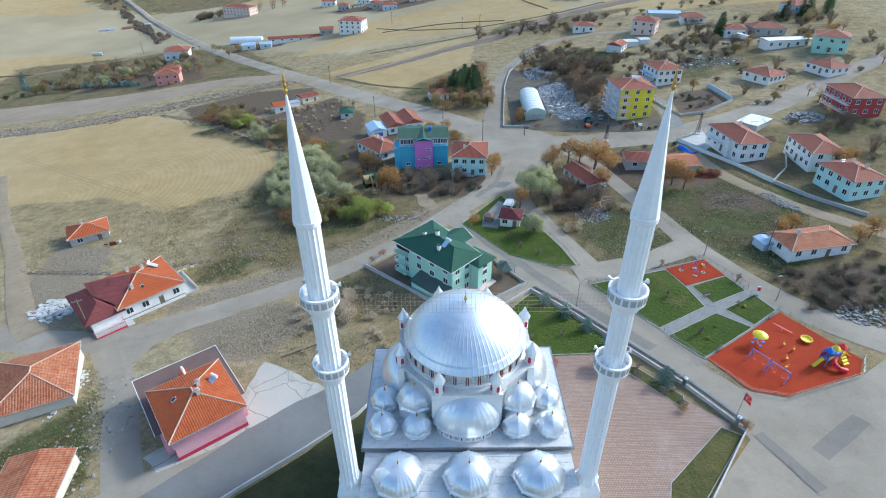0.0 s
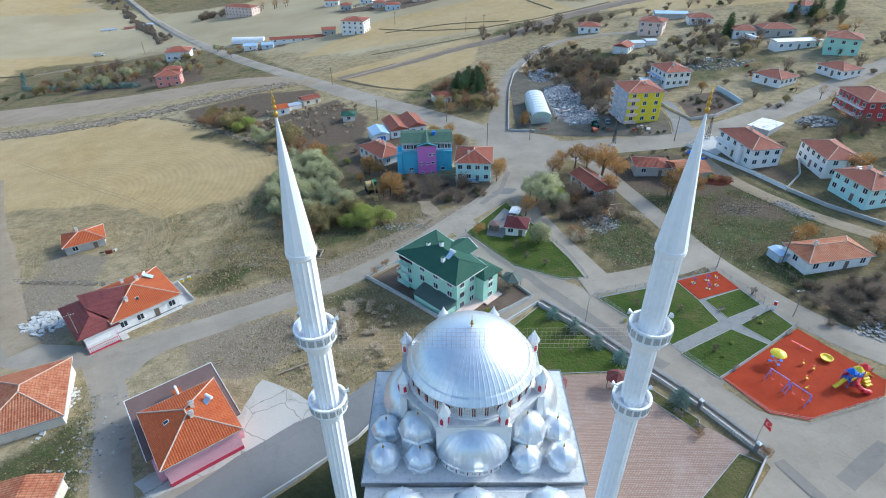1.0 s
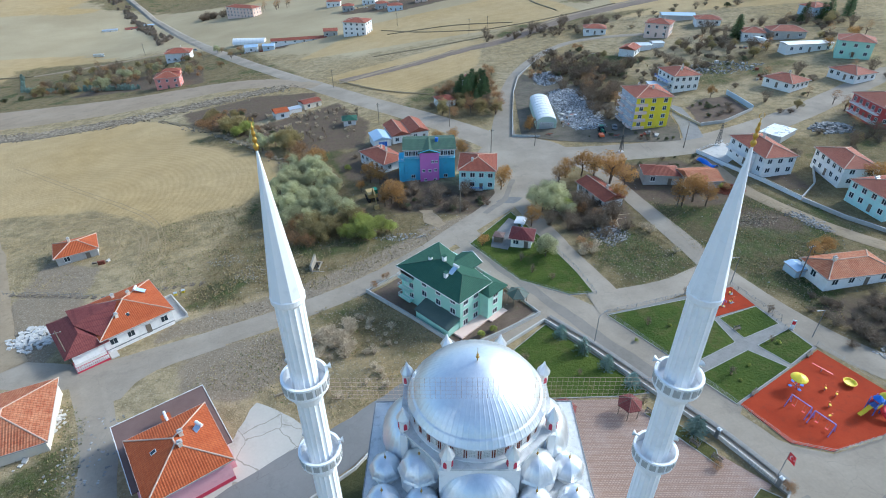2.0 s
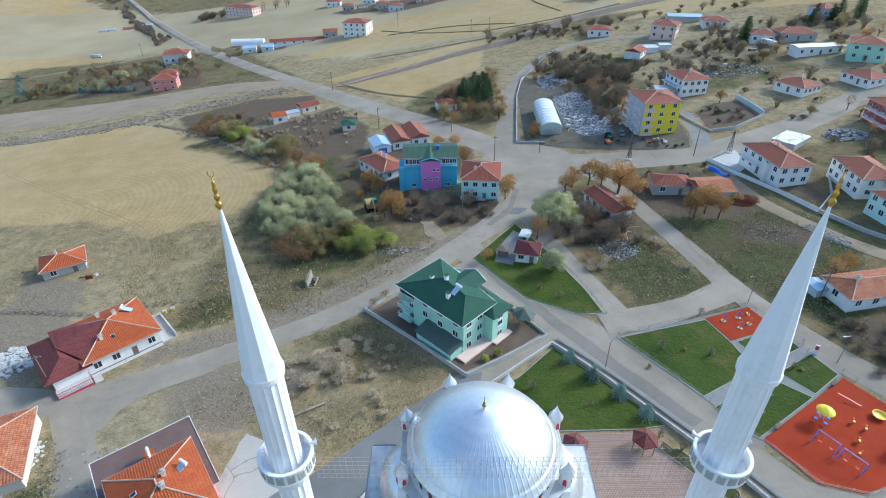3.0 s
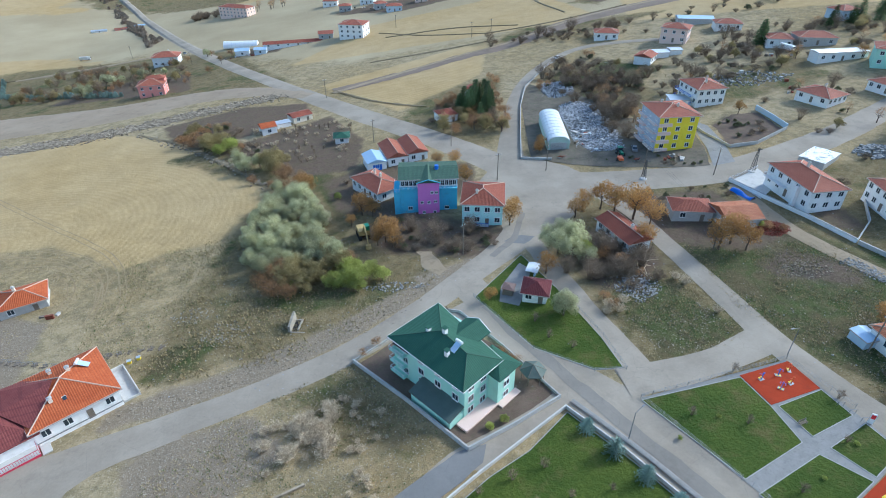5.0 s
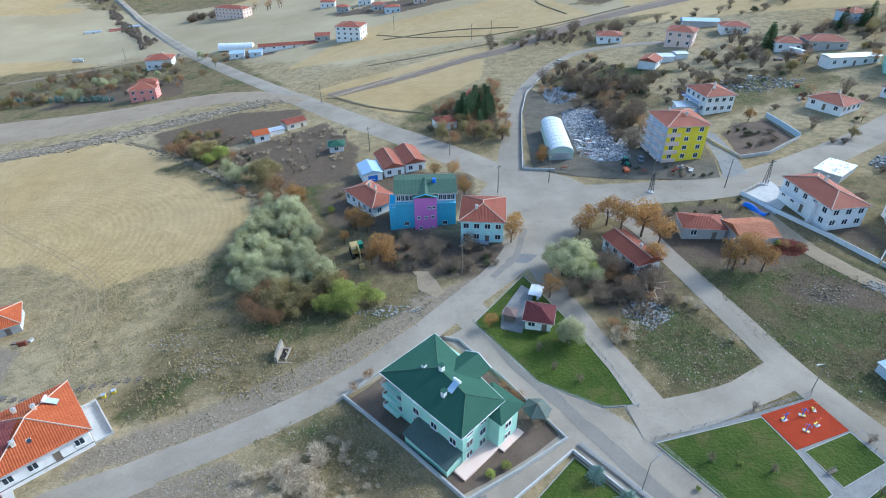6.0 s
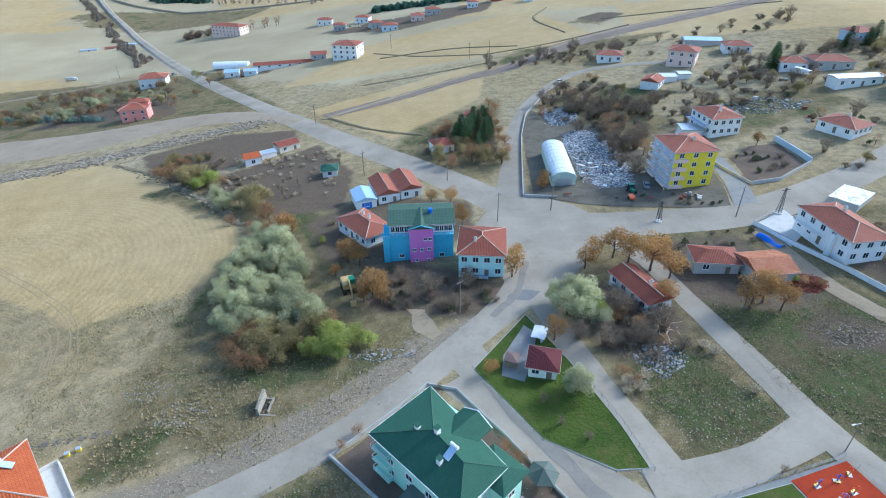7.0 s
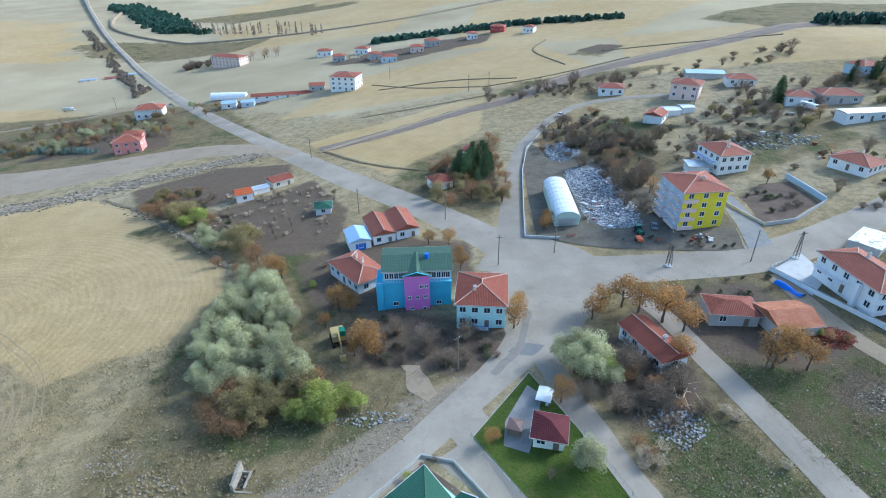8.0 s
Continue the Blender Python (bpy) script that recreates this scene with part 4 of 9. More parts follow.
lawn([(16.2, 54.4), (24.2, 44.6), (30.8, 35.4), (26.6, 34.8), (14.2, 34.8), (1, 35), (-6, 34.8), (2.5, 42.5), (9, 47)], "patchy green lawn behind the mosque")
lawn([(37.2, 23.6), (31.4, 31), (28.6, 31), (36.5, 20.6)], "strip of rough lawn inside the garden wall", turf=DRY_LAWN)
lawn([(43.2, 15.2), (33.2, 4.6), (28, -4), (25, -4), (29.4, 7.4), (40.6, 17)], "olive lawn strip at the courtyard corner", turf=DRY_LAWN)
lawn([(14, 103), (2.2, 87), (12.8, 70.2), (22.9, 64), (28, 64.2), (26, 72.4), (20.6, 88)], "green triangular lawn enclosed by roads")
lawn([(29.0, 56.5), (47.2, 60.9), (49.2, 54.3), (50.4, 47.2), (39.2, 41.2)], "large park lawn with a kerb")
lawn([(50.4, 54.3), (59, 57.5), (60.8, 52.0), (52.5, 48.2)], "small square park lawn")
lawn([(40.0, 38.8), (51.7, 45.0), (56.6, 40.3), (44.1, 32.4)], "park lawn beside the playground")
lawn([(54.0, 46.1), (61.8, 50.4), (63.6, 45.2), (57.4, 41.0)], "small park lawn by the gate")
patch("pavement", [(29, 57), (57.2, 64.8), (64.2, 45), (44.5, 32)], SLAB, "pale slab paths of the park", "pavement", 0.09)
patch("play_surface", [(47.3, 61.3), (57, 64.3), (59.0, 57.8), (49.4, 54.6)], RUBBER_RED, "red rubber floor of the exercise corner", "playground", 0.16, skirt=0.2)
patch("play_surface", [(44.7, 32.3), (63.9, 44.4), (71.3, 30.6), (68.7, 27.2), (54, 22.8), (48.7, 24.5)], RUBBER_RED, "brick-red rubber playground floor", "playground", 0.16, skirt=0.2)
patch("pavement", [(76.2, 145.0), (83.4, 147.0), (86, 162.5), (86.3, 176), (84, 180), (80.4, 169), (79.2, 158)], SLAB, "pale concrete driveway beside the yellow house", "pavement", 0.1)
patch("pavement", [(13.2, 99.4), (8.2, 90.5), (7.4, 85.0), (11.4, 83.2), (13.0, 87.4), (15.6, 96.6)], SLAB, "concrete yard of the small kiosk", "pavement", 0.2)
patch("garden_bed", [(-20.6, 67.6), (-1, 48.6), (15.2, 57.8), (7, 70), (-6, 82)], SOIL, "dark soil garden round the green house", "garden", 0.07, 0.3)
patch("pavement", [(-11.2, 106.5), (-7.4, 107.2), (-3.4, 98.6), (-6.6, 95.2), (-9.4, 98)], DIRT_ROAD, "patch of pale gravelly earth below the aqua house", "pavement", 0.06, 2.4)
patch("pavement", [(77, 135), (87.5, 141.5), (88, 131), (80, 123.5)], CONCRETE, "pale concrete terrace of the white house", "pavement", 0.12)


YARD = surface("dark_littered_yard", (0.088, 0.075, 0.056), (0.20, 0.17, 0.13), 0.22, 1.6, 0.95, bump=0.8, depth=0.1, dirt=(0.075, 0.10, 0.035))
patch("yard", [(23.6, 161), (29, 156.8), (36, 152.8), (44, 150), (52, 148), (58.8, 146.9), (68, 145.4), (75.6, 145.8), (78.6, 158), (79.8, 170), (74, 184), (60, 190), (56, 212), (47, 222), (32, 240), (28, 236), (26.4, 212), (24.6, 180)], YARD, "dark littered earth of the walled yard", "ground", 0.11, 0.5)
patch("garden_bed", [(87, 159.4), (94.6, 160), (107.6, 169), (107, 184), (98, 184), (88, 176)], SOIL, "dug dark soil of the walled plot", "garden", 0.06, 0.8)
road("pavement", [(17.4, 56.8), (25.1, 47.4), (32.5, 37), (39.6, 27), (45.2, 17.4)], [0.9, 0.9, 0.9], SLAB, "pale raised footway along the garden wall", 0.0, 0.16)


# ---------------------------------------------------------------- walls and fences
def low_wall(points, height, width, material, label, cap=None, closed=False, group=""):
    """A boundary wall that steps along the land; each length is one piece with its coping."""
    ends = points + points[:1] if closed else points
    x0, y0 = points[0]
    ob = thing("boundary_wall", x0, y0, label=label, category="wall", group=group)
    base = ob.matrix_world.translation
    body, top = Shape(), Shape()
    for (ax, ay), (bx, by) in zip(ends, ends[1:]):
        n = max(1, round(math.hypot(bx - ax, by - ay) / 4))
        for k in range(n):
            px, py, qx, qy = ax + (bx - ax) * k / n, ay + (by - ay) * k / n, ax + (bx - ax) * (k + 1) / n, ay + (by - ay) * (k + 1) / n
            d = Vector((qx - px, qy - py)).normalized()
            s = Vector((-d.y, d.x)) * width / 2
            zp, zq = ground_top(px, py), ground_top(qx, qy)
            for sh, w, lo, hi in ((body, 1.0, -0.4, height), (top, 1.15, height, height + 0.1)):
                if sh is top and cap is None:
                    continue
                quad = [(px - s.x * w, py - s.y * w, zp), (qx - s.x * w, qy - s.y * w, zq), (qx + s.x * w, qy + s.y * w, zq), (px + s.x * w, py + s.y * w, zp)]
                sh.add([(x - base.x, y - base.y, z + lo - base.z) for x, y, z in quad] + [(x - base.x, y - base.y, z + hi - base.z) for x, y, z in quad],
                       [(3, 2, 1, 0), (4, 5, 6, 7), (0, 1, 5, 4), (1, 2, 6, 5), (2, 3, 7, 6), (3, 0, 4, 7)])
    part("wall", body, material, ob)
    if cap:
        part("coping", top, cap, ob, "pale coping")
    return ob


POST_MESH = Shape().tube((0, 0, -0.2), (0, 0, 1.05), 0.035).tube((0, 0, 1.05), (0, 0, 1.1), 0.05).mesh("post", STEEL)


def rail_fence(points, label, gap=2.2, height=1.0, rails=(0.35, 0.65, 0.95), lift=0.1, material=None):
    x0, y0 = points[0]
    ob = thing("fence", x0, y0, label=label, category="fence")
    base = ob.matrix_world.translation
    posts = []
    for (ax, ay), (bx, by) in zip(points, points[1:]):
        n = max(1, round(math.hypot(bx - ax, by - ay) / gap))
        posts += [(ax + (bx - ax) * k / n, ay + (by - ay) * k / n) for k in range(n)]
    posts.append(points[-1])
    ends = [Vector((x, y, ground_top(x, y) + lift)) - base for x, y in posts]
    for e in ends:
        part("post", POST_MESH, STEEL, ob, at=Matrix.Translation(e))
    for z in rails:
        for a, b in zip(ends, ends[1:]):
            part("rail", Shape().tube(a + Vector((0, 0, z)), b + Vector((0, 0, z)), 0.022, n=4), material or STEEL, ob)
    return ob


low_wall([(-40, 2), (-33.3, 8), (-24.8, 15), (-17.4, 21.6), (-8.8, 34.4), (1.4, 43.4), (16.1, 55.4)], 0.7, 0.2, CONCRETE, "pale-capped concrete wall on the lane side of the mosque", CONCRETE)
low_wall([(16.1, 55.4), (23.6, 46.4), (31, 36), (38, 26.3), (44, 16), (33.6, 4), (27, -6)], 0.7, 0.2, CONCRETE, "pale concrete garden wall with flat coping", CONCRETE)
low_wall([(-21.6, 68.2), (-10.8, 58), (-0.4, 47.4), (7.6, 52.2), (15.6, 57.6)], 0.9, 0.25, CONCRETE, "grey concrete wall round the green house garden", KERB)
low_wall([(-21.6, 68.2), (-12, 77.5), (-6.4, 83.6), (-1, 82), (7, 71), (15.6, 57.8)], 0.5, 0.2, CONCRETE, "low concrete garden kerb along the road", KERB)
low_wall([(76.4, 135), (81, 124), (86.4, 112.8), (91, 100.8)], 1.1, 0.3, WHITE_WALL, "white boundary wall below the white house", KERB)
low_wall([(91.2, 100.4), (96.1, 90.4), (104, 80)], 1.0, 0.4, GREY_WALL, "grey boundary wall along the dirt lane")
low_wall([(91, 100.8), (99, 109), (104, 119)], 1.0, 0.25, GREY_WALL, "grey block wall of the side yard")
low_wall([(86.3, 157.2), (95, 158.4), (109, 168.2)], 1.0, 0.3, GREY_WALL, "grey concrete wall of the dug plot", KERB)
low_wall([(109, 168.2), (108.4, 178), (107.4, 187)], 1.8, 0.3, PALEBLUE_WALL, "pale block wall standing by the dug plot")
low_wall([(86.3, 157.2), (82.6, 170), (81.6, 178)], 0.8, 0.25, GREY_WALL, "low wall of the driveway")
low_wall([(20.4, 160), (22.4, 180), (25.8, 211), (30.4, 235), (43, 262), (52, 274)], 0.9, 0.25, GREY_WALL, "pale yard wall beside the climbing road")
low_wall([(20.4, 160), (30, 157.6)], 0.8, 0.25, GREY_WALL, "grey wall of the shed yard")
low_wall([(-34, 37), (-25, 42)], 0.5, 0.3, WARM_RUBBLE, "short broken grey wall by the concrete yard")
rail_fence([(2, 87.2), (12.6, 69.8), (22.7, 63.5), (28.4, 63.6), (26.4, 72.6), (21.2, 87)], "grey metal railing round the triangular lawn")
rail_fence([(29, 57), (57, 64.9), (62, 53.4)], "grey metal park railing along the road")
rail_fence([(64.4, 45.6), (71.6, 30.8), (69, 26.8), (54, 22.4), (48.6, 24.1), (39.6, 40)], "grey metal railing round the playground")
rail_fence([(38.6, 41.2), (29, 57)], "grey metal railing of the park lawn")
rail_fence([(-110, 74), (-92, 72), (-80, 70), (-70, 73)], "thin wire fence behind the farmhouse", 3.0, rails=(0.5, 0.95))
rail_fence([(76.6, 135.2), (87.2, 141.4)], "white metal railing of the concrete terrace", 1.5, material=WHITE_PAINT, lift=0.2)


# ---------------------------------------------------------------- mosque
def smooth_line(profile, n=4):
    """The profile drawn through more rings, so that the curve reads round."""
    return [(q.x, q.y) for q in (Vector(a).lerp(Vector(b), k / n) for a, b in zip(profile, profile[1:]) for k in range(n))] + [profile[-1]]


def seams(every, depth):
    return lambda i: 1 + (depth if i % every == 0 else 0)


def finial(parent, x, y, z, s, material=None):
    sh = Shape().lathe([(0.05 * s, z - 0.1), (0.05 * s, z + 0.25 * s), (0.16 * s, z + 0.38 * s), (0.05 * s, z + 0.5 * s), (0.11 * s, z + 0.62 * s), (0.03 * s, z + 0.74 * s), (0.02 * s, z + 1.25 * s)], 10, x, y)
    return part("finial", sh, material or GILT, parent, "small gilded finial", True)


def faceted_dome(parent, x, y, r, z0, rise, name="dome", drum=0.5, sides=8, label="ribbed silver sheet dome"):
    turn = math.pi / sides
    drum_ob = part("drum", Shape().lathe([(r * 0.96, z0 - drum), (r * 0.96, z0)], sides, x, y, turn), WHITE_WALL, parent)
    n = sides * 12
    flat = [math.cos(math.pi / sides) / math.cos((i * 2 * math.pi / n) % (2 * math.pi / sides) - math.pi / sides) for i in range(n)]

    def outline(k):
        def wave(i):
            soft = flat[i] * (1 - k) + k
            return soft * (1 + (0.03 if i % 3 == 0 else 0.0))
        return wave

    prof = [(1.06, 0.0), (1.06, 0.1), (0.98, 0.14)] + [(0.98 * math.cos(a) ** 0.92 + 0.005, 0.14 + 0.88 * math.sin(a) ** 1.1) for a in [math.pi / 2 * k / 14 for k in range(1, 14)]] + [(0.02, 1.04)]
    sh, rings = Shape(), []
    for q, zz in prof:
        wave = outline(0.0 if q > 1.0 else min(1, max(0, 1.0 - q) ** 1.1))
        rings.append([(x + r * q * wave(i) * math.cos(2 * math.pi * i / n), y + r * q * wave(i) * math.sin(2 * math.pi * i / n), z0 + rise * zz) for i in range(n)])
    sh.add([p for ring in rings for p in ring], [(k * n + i, k * n + (i + 1) % n, (k + 1) * n + (i + 1) % n, (k + 1) * n + i) for k in range(len(prof) - 1) for i in range(n)])
    ob = part(name, sh, LEAD, parent, label, True)
    finial(ob, x, y, z0 + rise, 0.9)
    return drum_ob


def build_mosque():
    cy, roof = 14.8, 16.9
    ob = thing("mosque", 0, 0, z=0, label="silver-domed mosque with white walls and a domed portico", category="mosque")
    part("hall_wall", Shape().box(-12.6, 3.3, -2.5, 12.6, 20.0, roof - 0.4), WHITE_WALL, ob)
    part("rear_wall", Shape().box(-9.2, 20.0, -2.5, 9.2, 22.0, roof - 0.6), WHITE_WALL, ob)
    part("hall_roof", Shape().box(-12.9, 2.9, roof - 0.4, 12.9, 20.3, roof), FLAT_ROOF, ob, "pale grey sheet roof with dark edge")
    edge = Shape()
    for x0, y0, x1, y1 in ((-12.96, 2.84, 12.96, 2.96), (-12.96, 20.24, 12.96, 20.36), (-12.96, 2.96, -12.84, 20.24), (12.84, 2.96, 12.96, 20.24)):
        edge.box(x0, y0, roof - 0.5, x1, y1, roof + 0.08)
    part("gutter", edge, STEEL, ob, "dark gutter edge")
    octo = lambda r: [(r * math.cos(math.pi / 8 + k * math.pi / 4), cy + r * math.sin(math.pi / 8 + k * math.pi / 4)) for k in range(8)]
    part("dome_base", Shape().prism(octo(8.7), roof - 0.1, 22.6), WHITE_WALL, ob)
    part("ledge", Shape().prism(octo(9.45), 22.6, 22.9), FLAT_ROOF, ob)
    part("great_drum", Shape().lathe([(8.0, 22.85), (8.0, 23.05), (7.6, 23.1), (7.6, 24.7), (7.85, 24.8), (7.85, 24.95)], 64, 0, cy), WHITE_WALL, ob)
    slot, bar, stripe = Shape().box(-0.36, -0.06, 0, 0.36, 0.05, 1.1), Shape(), Shape().box(-0.055, -0.05, 0, 0.055, 0.06, 1.4)
    for k in range(5):
        bar.box(-0.36 + k * 0.165, -0.10, 0, -0.31 + k * 0.165, -0.06, 1.1)
        bar.box(-0.36, -0.10, k * 0.26, 0.36, -0.06, k * 0.26 + 0.06)
    slot_me, bar_me, stripe_me = slot.mesh("window", LATTICE), bar.mesh("lattice", FRAME_PAINT), stripe.mesh("pilaster_stripe", DULL_TILE)
    for k in range(32):
        a = 2 * math.pi * (k + 0.5) / 32
        here = Matrix.Translation((7.63 * math.cos(a), cy + 7.63 * math.sin(a), 23.35)) @ pose(0, 0, 0, 0, 0, math.degrees(a) + 90)
        win = part("window", slot_me, GLASS, ob, at=here)
        part("lattice", bar_me, FRAME_PAINT, win)
        for side in (-0.62, 0.62):
            b = a + side / 7.63
            part("pilaster_stripe", stripe_me, DULL_TILE, ob, "dull red stripe", at=Matrix.Translation((7.65 * math.cos(b), cy + 7.65 * math.sin(b), 23.12)) @ pose(0, 0, 0, 0, 0, math.degrees(b) + 90))
    cap_line = [(7.98, 24.85), (7.98, 24.97), (7.8, 25.2), (7.45, 25.75), (7.3, 25.85), (7.0, 26.35), (6.45, 27.05), (5.7, 27.75), (4.8, 28.4), (3.8, 28.95), (2.7, 29.4), (1.5, 29.73), (0.6, 29.88), (0.05, 29.97)]
    dome = part("great_dome", Shape().lathe(smooth_line(cap_line), 576, 0, cy, 0, seams(8, 0.009)), LEAD, ob, "great silver sheet dome with fine radial seams", True)
    finial(dome, 0, cy, 29.9, 1.5)
    shaft = Shape().prism([(0.62 * math.cos(t), 0.62 * math.sin(t)) for t in [math.pi / 4 * k + math.pi / 8 for k in range(8)]], 22.7, 24.6).mesh("turret", WHITE_WALL)
    cap = Shape().lathe([(0.85, 24.6), (0.85, 24.72), (0.74, 24.9), (0.5, 25.3), (0.22, 25.8), (0.05, 26.3)], 8, turn=math.pi / 8).mesh("turret_cap", LEAD)
    niche = Shape().prism([(-0.19, 23.15), (0.19, 23.15), (0.19, 23.85), (0.12, 24.02), (0, 24.12), (-0.12, 24.02), (-0.19, 23.85)], -0.05, 0.05).moved(Matrix(((1, 0, 0, 0), (0, 0, 1, 0), (0, 1, 0, 0), (0, 0, 0, 1)))).mesh("niche", CRIMSON)
    for k in range(8):
        a = math.pi / 8 + k * math.pi / 4
        t = part("turret", shaft, WHITE_WALL, ob, at=Matrix.Translation((8.95 * math.cos(a), cy + 8.95 * math.sin(a), 0)) @ pose(0, 0, 0, 0, 0, math.degrees(a) + 90))
        part("turret_cap", cap, LEAD, t, "silver pointed cap")
        for q in range(4):
            part("niche", niche, CRIMSON, t, "red painted niche", at=pose(0, 0, 0, 0, 0, 90 * q) @ Matrix.Translation((0, -0.58, 0)))
    # broad half domes on the sides, little domes on the diagonals and corners
    for k in range(4):
        turn = pose(0, cy, 0, 0, 0, 90 * k) @ Matrix.Translation((0, -7.9, 0)) @ Matrix.Diagonal((1.0, 0.78, 1, 1))
        half = part("half_dome_wall", Shape().lathe([(4.15, roof - 0.2), (4.15, 18.1)], 24).moved(turn), WHITE_WALL, ob)
        prof = [(4.4, 18.0), (4.4, 18.15)] + [(4.3 * math.cos(a) + 0.03, 18.2 + 4.05 * math.sin(a) ** 1.05) for a in [math.pi / 2 * k / 18 for k in range(19)]]
        part("half_dome", Shape().lathe(prof, 160, 0, 0, 0, seams(5, 0.014)).moved(turn), LEAD, half, "silver sheet half dome", True)
        for q in range(-4, 5):
            a = radians(-90 + q * 19)
            at = turn @ Matrix.Translation((4.16 * math.cos(a), 4.16 * math.sin(a), 17.15)) @ pose(0, 0, 0, 0, 0, math.degrees(a) + 90)
            w = part("window", Shape().box(-0.26, -0.05, 0.2, 0.26, 0.05, 0.72).moved(at), LATTICE, half, "pale lattice window")
            part("window_stripe", Shape().box(0.62, -0.05, 0.1, 0.72, 0.05, 0.8).moved(at), DULL_TILE, half, "dull red stripe")
        part("pediment", Shape().box(-4.3, -8.7, 18.6, 4.3, -7.9, 22.6).moved(pose(0, cy, 0, 0, 0, 90 * k)), WHITE_WALL, ob)
    for sx in (-1, 1):
        for sy in (-1, 1):
            faceted_dome(ob, sx * 6.5, cy + sy * 6.0, 2.35, 19.0, 2.4, "corner_dome", 2.2)
        for x, y in ((10.5, 10.4), (10.5, 6.3), (6.2, 6.2)):
            faceted_dome(ob, sx * x, y - 0.45, 1.88, 17.5, 1.7, "small_dome", 0.7)
    # portico with three domes
    part("portico_wall", Shape().box(-12.3, -4.0, -2.5, 12.3, 2.8, 15.9), WHITE_WALL, ob)
    part("portico_roof", Shape().box(-12.5, -4.6, 15.9, 12.5, 2.82, 16.3), FLAT_ROOF, ob, "pale grey sheet roof")
    for x in (-8.1, 0.0, 8.1):
        faceted_dome(ob, x, -0.7, 3.0, 16.6, 2.3, "portico_dome", 0.4)
    groove = Shape()
    for k in range(8):
        groove.box(-12.4, -4.2 + 0.9 * k, 16.3, 12.4, -4.14 + 0.9 * k, 16.34)
    part("roof_seam", groove, FLAT_ROOF, ob, "standing seams of the sheet roof")
    win = Shape().box(-0.7, -0.08, 0, 0.7, 0.05, 2.4).mesh("window", GLASS)
    rim = Shape().box(-0.85, -0.12, -0.15, -0.7, 0.05, 2.55).box(0.7, -0.12, -0.15, 0.85, 0.05, 2.55).box(-0.7, -0.12, 2.4, 0.7, 0.05, 2.55).box(-0.7, -0.12, -0.15, 0.7, 0.05, 0).mesh("window_frame", FRAME_PAINT)
    for z in (3.2, 7.6, 12.0):
        for k in range(4):
            for side in (-1, 1):
                w = part("window", win, GLASS, ob, at=Matrix.Translation((side * 12.65, 5.4 + 4.2 * k, z)) @ pose(0, 0, 0, 0, 0, 90 * side))
                part("window_frame", rim, FRAME_PAINT, w)


build_mosque()


LATTICE_PANEL = Shape().box(-0.24, -1.76, -0.88, 0.24, -1.70, -0.2)
for k in range(3):
    LATTICE_PANEL.box(-0.2 + 0.16 * k, -1.79, -0.84, -0.12 + 0.16 * k, -1.76, -0.24)
PANEL_MESH = LATTICE_PANEL.mesh("lattice_panel", LATTICE)


